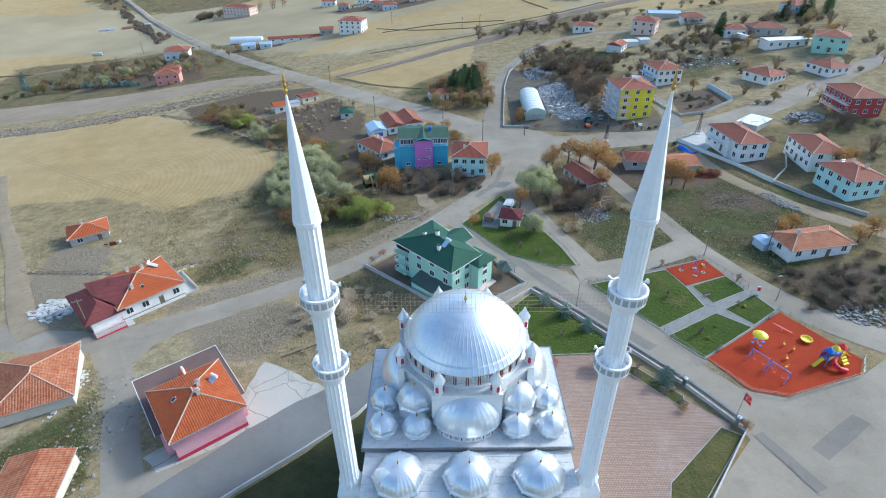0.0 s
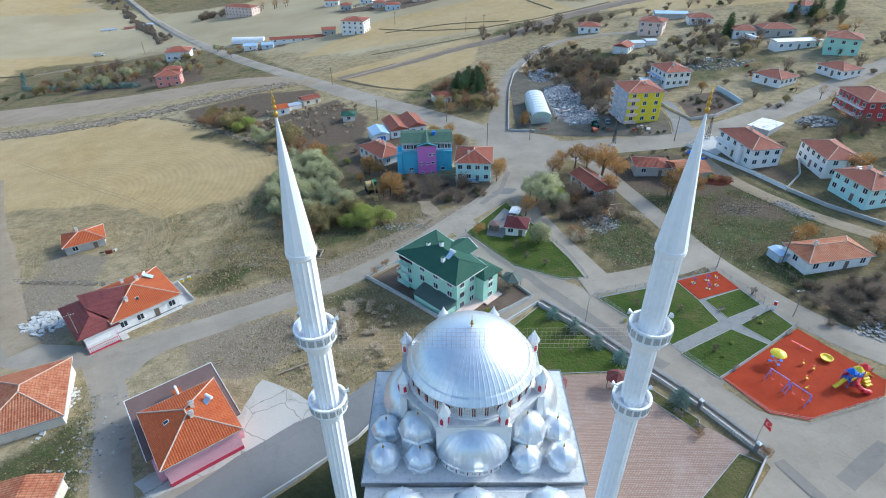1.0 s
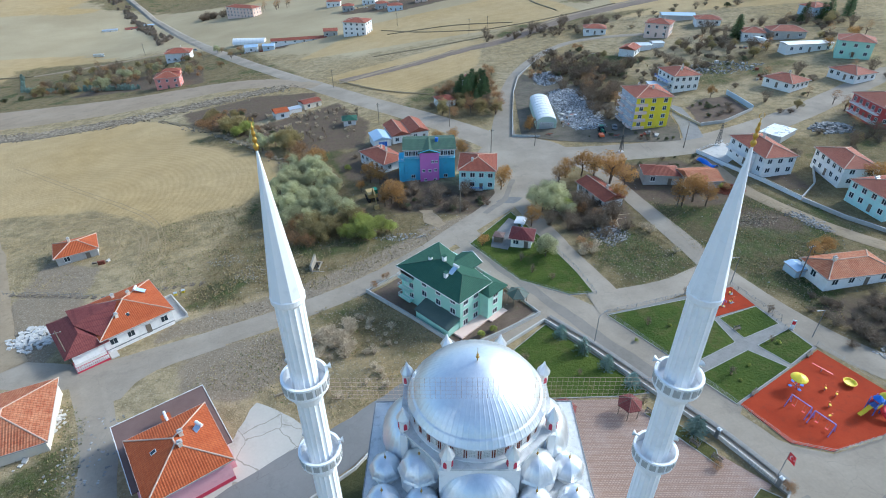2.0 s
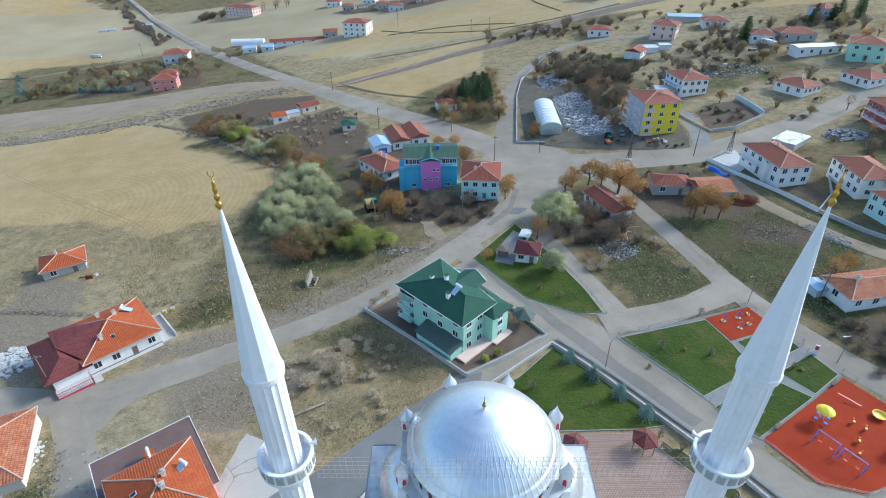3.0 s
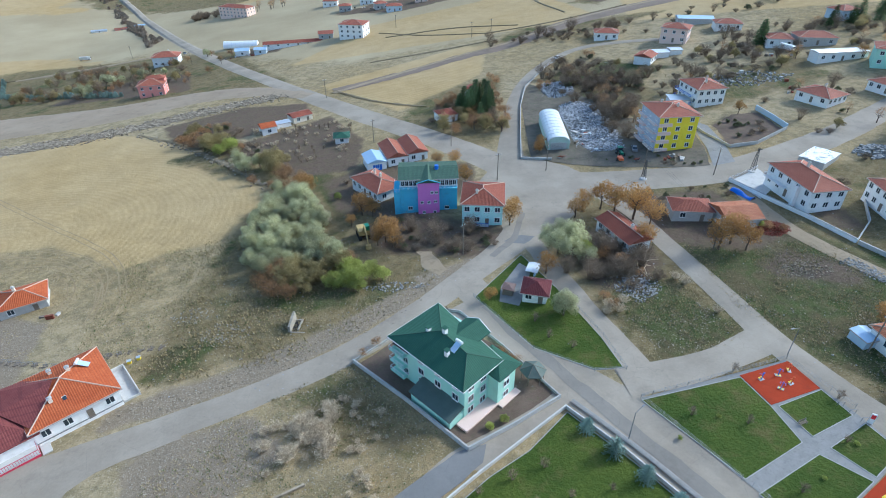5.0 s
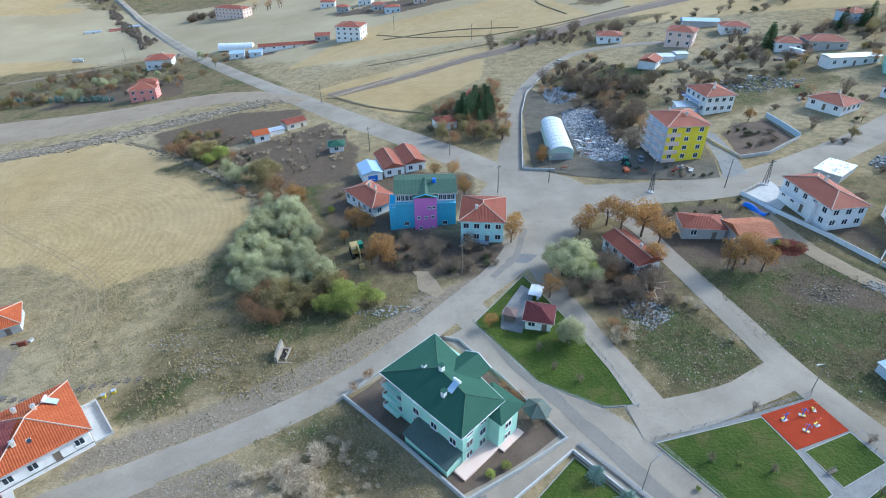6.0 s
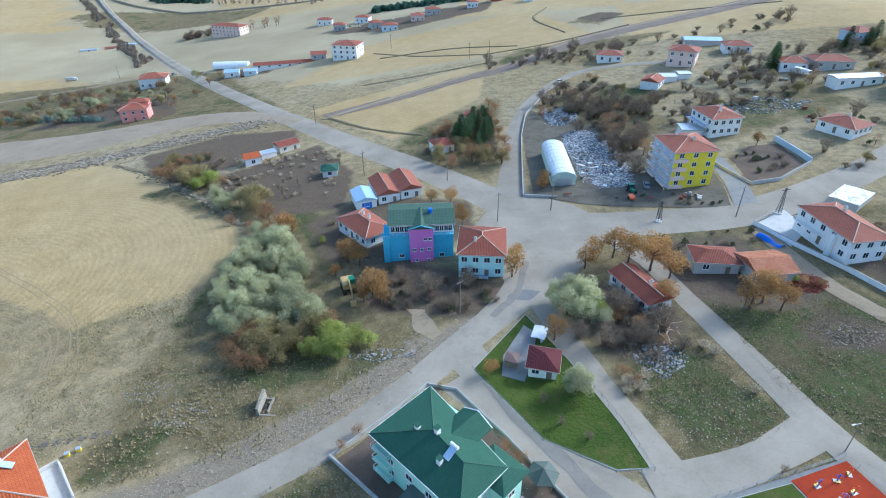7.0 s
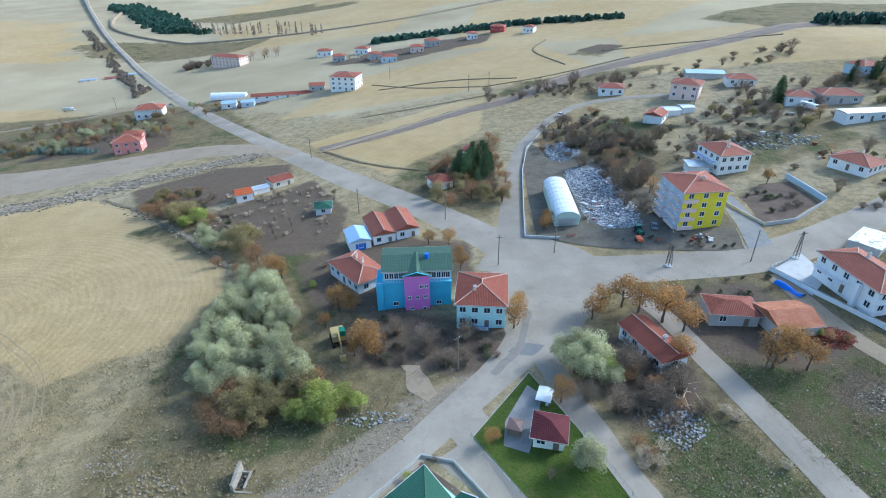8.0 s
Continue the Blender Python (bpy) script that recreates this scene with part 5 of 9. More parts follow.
def build_minaret(x):
    ob = thing("minaret", x, 0, z=0, label="tall white fluted minaret with two balconies and a gilded finial", category="minaret", group="minarets of the mosque")
    part("pedestal", Shape().prism([(-1.45, -1.45), (1.45, -1.45), (1.45, 1.45), (-1.45, 1.45)], -2.5, 14.2).add(
        [(-1.45, -1.45, 14.2), (1.45, -1.45, 14.2), (1.45, 1.45, 14.2), (-1.45, 1.45, 14.2), (-0.8, -0.8, 15.6), (0.8, -0.8, 15.6), (0.8, 0.8, 15.6), (-0.8, 0.8, 15.6)],
        [(0, 1, 5, 4), (1, 2, 6, 5), (2, 3, 7, 6), (3, 0, 4, 7), (4, 5, 6, 7)]), STONE, ob)
    n = 96
    flute = lambda i: 1 - 0.07 * abs(math.cos(math.pi * i / 6)) ** 0.7
    part("shaft", Shape().lathe([(1.35, 14.9), (1.35, 15.6), (1.2, 16.0), (1.08, 16.3), (1.06, 33.0), (1.04, 43), (1.02, 50.9)], n, 0, 0, 0, flute), STONE, ob)
    part("cornice", Shape().lathe([(1.02, 50.3), (1.16, 50.5), (1.18, 50.9), (1.10, 51.0)], 32), STONE, ob)
    part("spire", Shape().lathe([(1.16, 50.95), (0.98, 52.6), (0.70, 55.2), (0.40, 58.0), (0.16, 60.3), (0.06, 61.3)], 10, 0, 0, 0.2), STONE, ob, "white conical spire cap")
    beads, z = [(0.05, 61.2)], 61.25
    for r, hgt in ((0.175, 0.44), (0.15, 0.40), (0.125, 0.34), (0.09, 0.24)):
        beads += [(0.07, z), (r * 0.8, z + hgt * 0.25), (r, z + hgt * 0.5), (r * 0.8, z + hgt * 0.75), (0.07, z + hgt * 0.95)]
        z += hgt
    part("finial", Shape().lathe(beads + [(0.03, z), (0.03, z + 0.25)], 12), GILT, ob, "gilded beaded finial", True)
    ring = Shape().pipe([(0.15 * math.cos(a), 0, z + 0.38 + 0.15 * math.sin(a)) for a in [radians(120 + 300 * k / 14) for k in range(15)]], 0.018, 5)
    part("crescent", ring, GILT, ob, "gilded crescent")
    for zb in (43.3, 34.6):
        bal = part("balcony", Shape().lathe([(1.05, zb - 2.5), (1.15, zb - 2.2), (1.25, zb - 2.1), (1.35, zb - 1.7), (1.48, zb - 1.6), (1.62, zb - 1.25), (1.74, zb - 1.2), (1.74, zb - 1.0), (1.0, zb - 1.0)], 32, cap=False), STONE, ob)
        part("parapet", Shape().lathe([(1.72, zb - 1.0), (1.72, zb - 0.1), (1.78, zb - 0.1), (1.78, zb + 0.05), (1.58, zb + 0.05), (1.58, zb - 0.1), (1.62, zb - 0.1), (1.62, zb - 1.0)], 32, cap=False), STONE, bal)
        for k in range(16):
            part("lattice_panel", PANEL_MESH, LATTICE, bal, at=pose(0, 0, zb, 0, 0, 22.5 * k))
        rails = Shape()
        for k in range(16):
            a = 2 * math.pi * k / 16
            rails.tube((1.73 * math.cos(a), 1.73 * math.sin(a), zb - 1.0), (1.73 * math.cos(a), 1.73 * math.sin(a), zb - 0.05), 0.05, n=5)
        part("baluster_ring", rails, WHITE_PAINT, bal)
        part("door", Shape().box(-0.3, -1.12, zb - 1.0, 0.3, -0.9, zb + 0.75), DARK, bal, "dark narrow doorway", at=pose(0, 0, 0, 0, 0, 180))
        for a in (20, 140):
            horn = Shape().lathe([(0.06, 0), (0.09, 0.25), (0.26, 0.5), (0.27, 0.52)], 12).moved(pose(1.5 * math.cos(radians(a)), 1.5 * math.sin(radians(a)), zb + 0.25, 0, 90, a))
            part("loudspeaker", horn, ZINC, bal, "grey horn loudspeaker", True)
    return ob


for side in (-14.0, 14.0):
    build_minaret(side)

# net of small lamps strung between the minarets
net = thing("light_net", 0, 0, z=0, label="thin net of festival lamp cords strung between the minarets", category="light net")
for k in range(62):
    x = -12.2 + 0.4 * k
    part("cord", Shape().tube((x, -0.05 - 0.0, 40.7), (x, -0.05, 42.9), 0.011, n=3), MORTAR, net)
for k in range(6):
    part("cord", Shape().tube((-12.2, -0.05, 40.7 + 0.44 * k), (12.2, -0.05, 40.7 + 0.44 * k), 0.011, n=3), MORTAR, net)


# ---------------------------------------------------------------- houses
WINDOW_CACHE = {}


def window_set(w, h):
    key = (round(w, 2), round(h, 2))
    if key not in WINDOW_CACHE:
        t = 0.09
        a, b = w / 2 + t, w / 2
        ring = [(-a, -t), (a, -t), (a, h + t), (-a, h + t), (-b, 0), (b, 0), (b, h), (-b, h)]
        rim = Shape().add([(x, -0.09, z) for x, z in ring] + [(x, 0.03, z) for x, z in ring],
                          [(k, (k + 1) % 4, 4 + (k + 1) % 4, 4 + k) for k in range(4)] + [(8 + k, k, (k + 1) % 4, 8 + (k + 1) % 4)[::-1] for k in range(4)] + [(4 + k, 4 + (k + 1) % 4, 12 + (k + 1) % 4, 12 + k) for k in range(4)])
        pane = Shape().box(-w / 2, -0.035, 0, w / 2, 0.02, h)
        sill = Shape().box(-a, -0.16, -t - 0.06, a, 0.03, -t)
        bar = Shape().box(-0.04, -0.07, 0, 0.04, 0.03, h)
        WINDOW_CACHE[key] = (rim.mesh("window", FRAME_PAINT), pane.mesh("pane", GLASS), sill.mesh("sill", FRAME_PAINT), bar.mesh("mullion", FRAME_PAINT))
    return WINDOW_CACHE[key]


def add_window(ob, face, s, z, half_x, half_y, w=1.2, h=1.3, y0=0.0):
    """face 0: the side towards -y, then round by quarter turns."""
    off = (half_y, half_x, half_y, half_x)[face]
    spot = pose(0, y0, 0, 0, 0, 90 * face) @ Matrix.Translation((s, -off, z))
    rim, pane, sill, bar = window_set(w, h)
    win = part("window", rim, FRAME_PAINT, ob, at=spot)
    part("pane", pane, GLASS, win)
    part("sill", sill, FRAME_PAINT, win)
    part("mullion", bar, FRAME_PAINT, win)
    return win


def hip_roof(w, d, z, rise, over, gable=False, thick=0.14):
    """Roof solid over a w by d plan, and the lines of its hips and ridge."""
    a, b = w / 2 + over, d / 2 + over
    run = 0.0 if gable else min(a, b)
    long_x = a >= b
    r0, r1 = ((-(a - run), 0.0), (a - run, 0.0)) if long_x else ((0.0, -(b - run)), (0.0, b - run))
    if gable and not long_x:
        r0, r1 = (0.0, -b), (0.0, b)
    c = [(-a, -b), (a, -b), (a, b), (-a, b)]
    v = [(x, y, z) for x, y in c] + [(x, y, z + thick) for x, y in c] + [(*r0, z + thick + rise), (*r1, z + thick + rise)]
    f = [(3, 2, 1, 0), (0, 1, 5, 4), (1, 2, 6, 5), (2, 3, 7, 6), (3, 0, 4, 7)]
    f += [(4, 5, 9, 8), (5, 6, 9), (6, 7, 8, 9), (7, 4, 8)] if long_x else [(4, 5, 8), (5, 6, 9, 8), (6, 7, 9), (7, 4, 8, 9)]
    lines = [(v[8], v[9])] if (Vector(v[8]) - Vector(v[9])).length > 0.3 else []
    if not gable:
        lines += [(v[4], v[8]), (v[7], v[8]), (v[5], v[9]), (v[6], v[9])] if long_x else [(v[4], v[8]), (v[5], v[8]), (v[6], v[9]), (v[7], v[9])]
    return Shape().add(v, f), lines


def house(name, cx, cy, w, d, yaw, h, roof, wall, label, rise=None, over=0.5, gable=False, storeys=1, wins=(3, 2), chimneys=(), caps=True, group="", category="house", rear=False, base=0.8, faces=(0, 1), plinth=None, fascia=None, own_roof=None):
    ob = thing(name, cx, cy, yaw, label=label, category=category, group=group)
    rise = rise if rise is not None else 0.36 * min(w, d) / 2 + 0.3
    body = Shape().box(-w / 2, -d / 2, -3.0, w / 2, d / 2, h)
    if gable:
        hw, hd = w / 2, d / 2
        if w >= d:
            for s in (-1, 1):
                body.add([(s * hw, -hd, h), (s * hw, hd, h), (s * hw, 0, h + rise * 0.97), (s * (hw - 0.2), -hd, h), (s * (hw - 0.2), hd, h), (s * (hw - 0.2), 0, h + rise * 0.97)], [(0, 1, 2), (5, 4, 3)])
        else:
            for s in (-1, 1):
                body.add([(-hw, s * hd, h), (hw, s * hd, h), (0, s * hd, h + rise * 0.97), (-hw, s * (hd - 0.2), h), (hw, s * (hd - 0.2), h), (0, s * (hd - 0.2), h + rise * 0.97)], [(0, 1, 2), (5, 4, 3)])
    part("wall", body, wall, ob)
    if plinth:
        part("plinth", Shape().box(-w / 2 - 0.05, -d / 2 - 0.05, -3.0, w / 2 + 0.05, d / 2 + 0.05, base), plinth, ob, "painted plinth")
    sh, lines = own_roof or hip_roof(w, d, h + 0.003, rise, over, gable)
    top = part("roof", sh, roof, ob)
    if caps:
        for p, q in lines:
            part("ridge_cap", Shape().tube(p, q, 0.13, n=6), MORTAR, top, "pale mortared ridge tiles")
    eave = Shape()
    if own_roof:
        over = -0.2
    a, b = w / 2 + over, d / 2 + over
    for x0, y0, x1, y1 in ((-a - 0.05, -b - 0.05, a + 0.05, -b), (-a - 0.05, b, a + 0.05, b + 0.05), (-a - 0.05, -b, -a, b), (a, -b, a + 0.05, b)):
        eave.box(x0, y0, h - 0.06, x1, y1, h + 0.15)
    part("fascia", eave, fascia or FASCIA, top, "weathered eaves board")
    step = (h - base + 0.2) / storeys
    for level in range(storeys):
        z = base + level * step + 0.75 * min(1, step / 2.7)
        wh = min(1.3, step * 0.5)
        for face in faces:
            n, half = wins[face % 2], (w / 2, d / 2)[face % 2]
            for k in range(n):
                s = -half + (2 * half) * (k + 0.5) / n
                if level == 0 and face == faces[0] and k == n // 2 and n > 1:
                    spot = pose(0, 0, 0, 0, 0, 90 * face) @ Matrix.Translation((s, -(d / 2, w / 2)[face % 2], base - 0.3))
                    dr = part("door", Shape().box(-0.5, -0.06, 0, 0.5, 0.03, 2.05), POLE_WOOD, ob, "brown door", at=spot)
                    part("handle", Shape().box(0.32, -0.11, 0.95, 0.42, -0.06, 1.05), STEEL, dr)
                    continue
                add_window(ob, face, s, z, w / 2, d / 2, 1.25, wh)
    for x, y in chimneys:
        t = 1 - max(abs(x) / (w / 2 + over), abs(y) / (d / 2 + over)) if not gable else 1 - abs(y if w >= d else x) / ((d if w >= d else w) / 2 + over)
        top_z = h + rise * max(0, min(1, t * (1 if gable else max(w, d) / min(w, d)))) + 0.9
        ch = part("chimney", Shape().box(x - 0.3, y - 0.3, h, x + 0.3, y + 0.3, top_z), CREAM_WALL, ob)
        part("chimney_cap", Shape().box(x - 0.4, y - 0.4, top_z, x + 0.4, y + 0.4, top_z + 0.1).box(x - 0.18, y - 0.18, top_z + 0.1, x + 0.18, y + 0.18, top_z + 0.35), GREY_WALL, ch)
    return ob


def balcony(ob, x0, y0, x1, y1, z, slab, rail):
    b = part("balcony", Shape().box(x0, y0, z, x1, y1, z + 0.18), slab, ob)
    r = Shape()
    r.prism([(x0, y0), (x1, y0), (x1, y1), (x1 - 0.06, y1), (x1 - 0.06, y0 + 0.06), (x0 + 0.06, y0 + 0.06), (x0 + 0.06, y1), (x0, y1)], z + 1.0, z + 1.08)
    n = max(2, int((x1 - x0) / 0.35))
    for k in range(n + 1):
        x = x0 + (x1 - x0 - 0.05) * k / n
        part("baluster", Shape().box(x, y0, z + 0.18, x + 0.05, y0 + 0.05, z + 1.0), rail, b)
    part("handrail", r, rail, b, "pale balcony handrail")
    return b


def skylight(ob, x, y, z, tilt, yaw, w=0.7, h=0.9):
    f = part("skylight", Shape().box(-w / 2, -h / 2, 0, w / 2, h / 2, 0.08), FRAME_PAINT, ob, at=pose(x, y, z, tilt, 0, yaw))
    part("pane", Shape().box(-w / 2 + 0.07, -h / 2 + 0.07, 0.08, w / 2 - 0.07, h / 2 - 0.07, 0.1), GLASS, f)


def solar_heater(x, y, z, yaw, label="solar water heater with blue collector panel on a tiled roof"):
    ob = thing("solar_heater", x, y, yaw, z, label, "solar heater")
    part("collector", Shape().box(-0.55, -0.95, 0, 0.55, 0.95, 0.09).moved(pose(0, 0, 0.25, 26)), COLLECTOR, ob, "blue glazed collector")
    part("tank", Shape().tube((-0.7, 0.95, 0.95), (0.7, 0.95, 0.95), 0.26, n=14), WHITE_PAINT, ob, "white water tank")
    part("stand", Shape().tube((-0.5, 0.9, -0.6), (-0.5, 0.9, 0.8), 0.03).tube((0.5, 0.9, -0.6), (0.5, 0.9, 0.8), 0.03).tube((-0.5, -0.7, -0.6), (-0.5, -0.7, 0.0), 0.03).tube((0.5, -0.7, -0.6), (0.5, -0.7, 0.0), 0.03), STEEL, ob)
    return ob


# the green three-storey house beside the mosque garden
ridge_a, ridge_b = (-1.6, 0.2, 10.9), (5.0, -0.6, 10.6)
eaves = [(-9.8, -5.3), (8.7, -5.5), (8.7, 4.4), (-9.8, 7.6)]
gh_roof = Shape().add([(x, y, 7.9) for x, y in eaves] + [(x, y, 8.05) for x, y in eaves] + [ridge_a, ridge_b],
                      [(3, 2, 1, 0), (0, 1, 5, 4), (1, 2, 6, 5), (2, 3, 7, 6), (3, 0, 4, 7), (4, 5, 9, 8), (5, 6, 9), (6, 7, 8, 9), (7, 4, 8)])
gh = house("apartment_house", -3.6, 62.6, 16.2, 9.0, -44, 7.9, GREEN_SHEET, MINT_WALL, "mint green three-storey house with green sheet roof", 2.7, 0.7, storeys=3, wins=(4, 3), caps=False, base=0.4, own_roof=(gh_roof, []))
for p, q in ((ridge_a, ridge_b), ((-9.8, 7.6, 8.05), ridge_a), ((-9.8, -5.3, 8.05), ridge_a), ((8.7, -5.5, 8.05), ridge_b), ((8.7, 4.4, 8.05), ridge_b)):
    part("ridge_trim", Shape().tube(p, q, 0.07, n=5), OLIVE_SHEET, gh)
for (x0, y0), (x1, y1) in zip(eaves, eaves[1:] + eaves[:1]):
    part("fascia", Shape().tube((x0, y0, 7.97), (x1, y1, 7.97), 0.1, n=4), WHITE_PAINT, gh, "white eaves board")
part("rear_block", Shape().box(-9.2, -4.4, -3.0, -0.6, 7.0, 7.9), MINT_WALL, gh)
part("wing_wall", Shape().box(5.2, 1.4, -3.0, 10.2, 6.0, 7.0), MINT_WALL, gh)
for z in (1.4, 3.9, 5.6):
    add_window(gh, 1, 3.6, z, 10.2, 4.5, 1.3, 1.1)
wing, wing_lines = hip_roof(5.6, 4.8, 7.0, 1.2, 0.5)
part("wing_roof", wing.moved(Matrix.Translation((7.6, 3.8, 0))), GREEN_SHEET, gh)
dormer, _ = hip_roof(5.0, 7.0, 8.35, 1.45, 0.35, True)
part("dormer_wall", Shape().box(-2.3, 0.5, 7.9, 2.7, 7.2, 8.4), MINT_WALL, gh)
part("dormer_roof", dormer.moved(Matrix.Translation((0.2, 3.9, 0))), GREEN_SHEET, gh)
for sx in (-1, 1):
    part("gable_board", Shape().tube((0.2 + sx * 2.85, 7.8, 8.45), (0.2, 7.8, 9.95), 0.1, n=4), WHITE_PAINT, gh, "white gable board")
for x, y, hgt in ((-3.9, -0.7, 10.9), (-0.9, 0.3, 11.9), (2.2, -2.4, 10.7)):
    ch = part("chimney", Shape().box(x - 0.35, y - 0.35, 8, x + 0.35, y + 0.35, hgt), WHITE_PAINT, gh, "white chimney")
    part("chimney_cap", Shape().box(x - 0.45, y - 0.45, hgt, x + 0.45, y + 0.45, hgt + 0.1), GREEN_SHEET, ch)
for z in (0.4, 2.9, 5.5):
    balcony(gh, -9.2, -5.6, -5.6, -4.5, z, MINT_WALL, FRAME_PAINT)
    add_window(gh, 0, -7.4, z + 0.7, 8.1, 4.45, 1.4, 1.3)
part("loggia", Shape().box(-9.25, -4.6, 6.2, -5.2, -4.4, 7.7), DARK, gh, "dark glazed loggia")
part("lean_to_roof", Shape().add([(-1.6, -8.0, 2.3), (8.1, -8.0, 2.3), (8.1, -4.5, 3.4), (-1.6, -4.5, 3.4), (-1.6, -8.0, 2.45), (8.1, -8.0, 2.45), (8.1, -4.5, 3.55), (-1.6, -4.5, 3.55)], [(3, 2, 1, 0), (4, 5, 6, 7), (0, 1, 5, 4), (1, 2, 6, 5), (2, 3, 7, 6), (3, 0, 4, 7)]), GREY_GREEN, gh, "dark green lean-to roof")
part("lean_to_wall", Shape().box(-1.4, -7.7, -3, 7.9, -4.5, 2.3), MINT_WALL, gh)
part("terrace", Shape().box(8.1, -6.4, -3, 10.4, 1.4, 1.0).box(10.2, 1.4, -3, 11.4, 6.4, 1.0), PEACH_WALL, gh, "pinkish paved terrace")
gh_solar_z = float(gz(-2.3, 59.9)) + 10.1
solar_heater(-2.3, 60.2, gh_solar_z, -44, "solar water heater with blue panel on the green roof")

# the rose house with its low annex in front of the lane
ph = house("rose_house", -43.4, 22.0, 12.2, 11.0, -52, 5.2, ORANGE_TILE, ROSE_WALL, "rose-washed house with bright orange tiled hip roof", 2.1, 0.6, storeys=1, wins=(3, 3), plinth=CRIMSON, base=1.2, faces=(0, 3), chimneys=((-0.8, 1.2), (1.2, 0.6)))
part("annex_wall", Shape().box(-11.6, -6.6, -3, 4.0, 6.4, 3.4), ROSE_WALL, ph)
part("annex_roof", Shape().box(-12.4, -7.2, 3.5, 2.0, 7.1, 3.7), BROWN_SHEET, ph, "brown sheet terrace roof")
part("annex_edge", Shape().box(-12.5, 7.1, 3.4, 2.0, 7.2, 3.8).box(-12.5, -7.3, 3.4, -12.4, 7.1, 3.8).box(-12.4, -7.3, 3.4, 2.0, -7.2, 3.8), FRAME_PAINT, ph, "pale roof edge")
part("stack", Shape().box(-8.4, -0.4, 3.7, -6.8, 1.0, 5.2), ORANGE_TILE, ph, "tile-covered stack")
vault = Shape()
for k in range(8):
    a0, a1 = math.pi * k / 8, math.pi * (k + 1) / 8
    vault.tube((-7.6 + 1.0 * math.cos(a0), 0.3, 5.0 + 1.0 * math.sin(a0)), (-7.6 + 1.0 * math.cos(a1), 0.3, 5.0 + 1.0 * math.sin(a1)), 0.22, n=6)
part("stack_arch", vault, WHITE_PAINT, ph, "pale arched chimney top")
skylight(ph, -0.7, -2.9, 6.5, 20, 0)
solar_heater(-41.6, 24.6, 5.35, -30)

# white farmhouse with red and maroon roofs
fm = house("farmhouse", -71.1, 59.9, 13.2, 13.4, 44, 4.4, ORANGE_TILE, WHITE_WALL, "white farmhouse with orange tiled hip roof", 2.5, 0.6, storeys=1, wins=(4, 2), base=1.5, chimneys=((1.6, 1.6), (-2.5, -3.5), (-1.0, 4.0)), faces=(0, 1))
part("maroon_wing", Shape().box(-12.4, -6.6, -3, -6.6, 6.4, 3.7), WHITE_WALL, fm)
mw, mw_lines = hip_roof(7.0, 13.4, 3.7, 1.9, 0.5)
part("maroon_roof", mw.moved(Matrix.Translation((-9.6, 0.0, 0.0))), MAROON_SHEET, fm, "maroon sheet hip roof")
part("link_roof", Shape().add([(-9.6, -0.4, 5.9), (-6.0, -7.0, 4.6), (-1.0, 0.2, 7.0), (-9.6, 6.0, 5.8), (-5.0, 7.0, 4.6)], [(0, 1, 2), (0, 2, 3), (3, 2, 4)]), MAROON_SHEET, fm, "maroon sheet link roof")
part("porch_floor", Shape().box(-12.6, -8.8, -3, -6.8, -6.6, 1.2), CRIMSON, fm, "red porch base")
balcony(fm, -12.6, -8.8, -6.8, -6.6, 1.2, CONCRETE, CRIMSON)
part("dark_band", Shape().box(-6.65, -6.76, 1.3, 6.65, -6.7, 1.5), STEEL, fm, "dark string course")
part("terrace", Shape().box(6.7, -6.4, -3, 9.6, 2.6, 0.9), GREY_WALL, fm, "pale concrete terrace")
part("terrace_wall", Shape().box(9.4, -6.4, 0.9, 9.6, 2.6, 1.7).box(6.7, 2.4, 0.9, 9.4, 2.6, 1.7), CONCRETE, fm)
part("steps", Shape().box(-6.6, -9.0, -3, -5.2, -6.8, 0.9).box(-6.6, -9.6, -3, -5.2, -9.0, 0.5), CONCRETE, fm)
skylight(fm, -0.6, -4.0, 5.6, 21, 0)
solar_heater(-69.6, 64.2, 1.75, 100)
for k in range(2):
    hx, hy = -66.4 + 1.4 * k, 70.6 + 1.0 * k
    hive = thing("beehive", hx, hy, 20, label="small bright yellow beehive behind the farmhouse", category="beehive", group="yellow beehives")
    part("box", Shape().box(-0.35, -0.3, 0, 0.35, 0.3, 0.6), YELLOW_PAINT, hive)
    part("lid", Shape().box(-0.4, -0.35, 0.6, 0.4, 0.35, 0.7), ZINC, hive)

house("hut", -102.6, 92.6, 9.5, 8.0, 32, 2.6, ORANGE_TILE, GREY_WALL, "small grey block hut with orange tiled roof", 1.6, 0.5, wins=(2, 1), base=0.3, chimneys=((-1, 1),))
house("old_house", -76.6, 30.6, 14.2, 12.5, -65, 3.0, OLD_TILE, CREAM_WALL, "old house with weathered orange clay tile roof", 2.2, 0.5, wins=(0, 0), base=0.4, faces=(1,))
house("ruined_house", -63.5, 9.0, 8.8, 9.2, 10, 2.6, OLD_TILE, CREAM_WALL, "ruined house with collapsing red tile roof", 0.9, 0.4, True, wins=(1, 0), base=0.3, caps=False)
house("shack", -72.5, 4.6, 5.0, 6.0, 12, 2.4, OLD_TILE, CREAM_WALL, "small cream shack with tile roof", 0.8, 0.3, True, wins=(1, 1), base=0.3, caps=False)

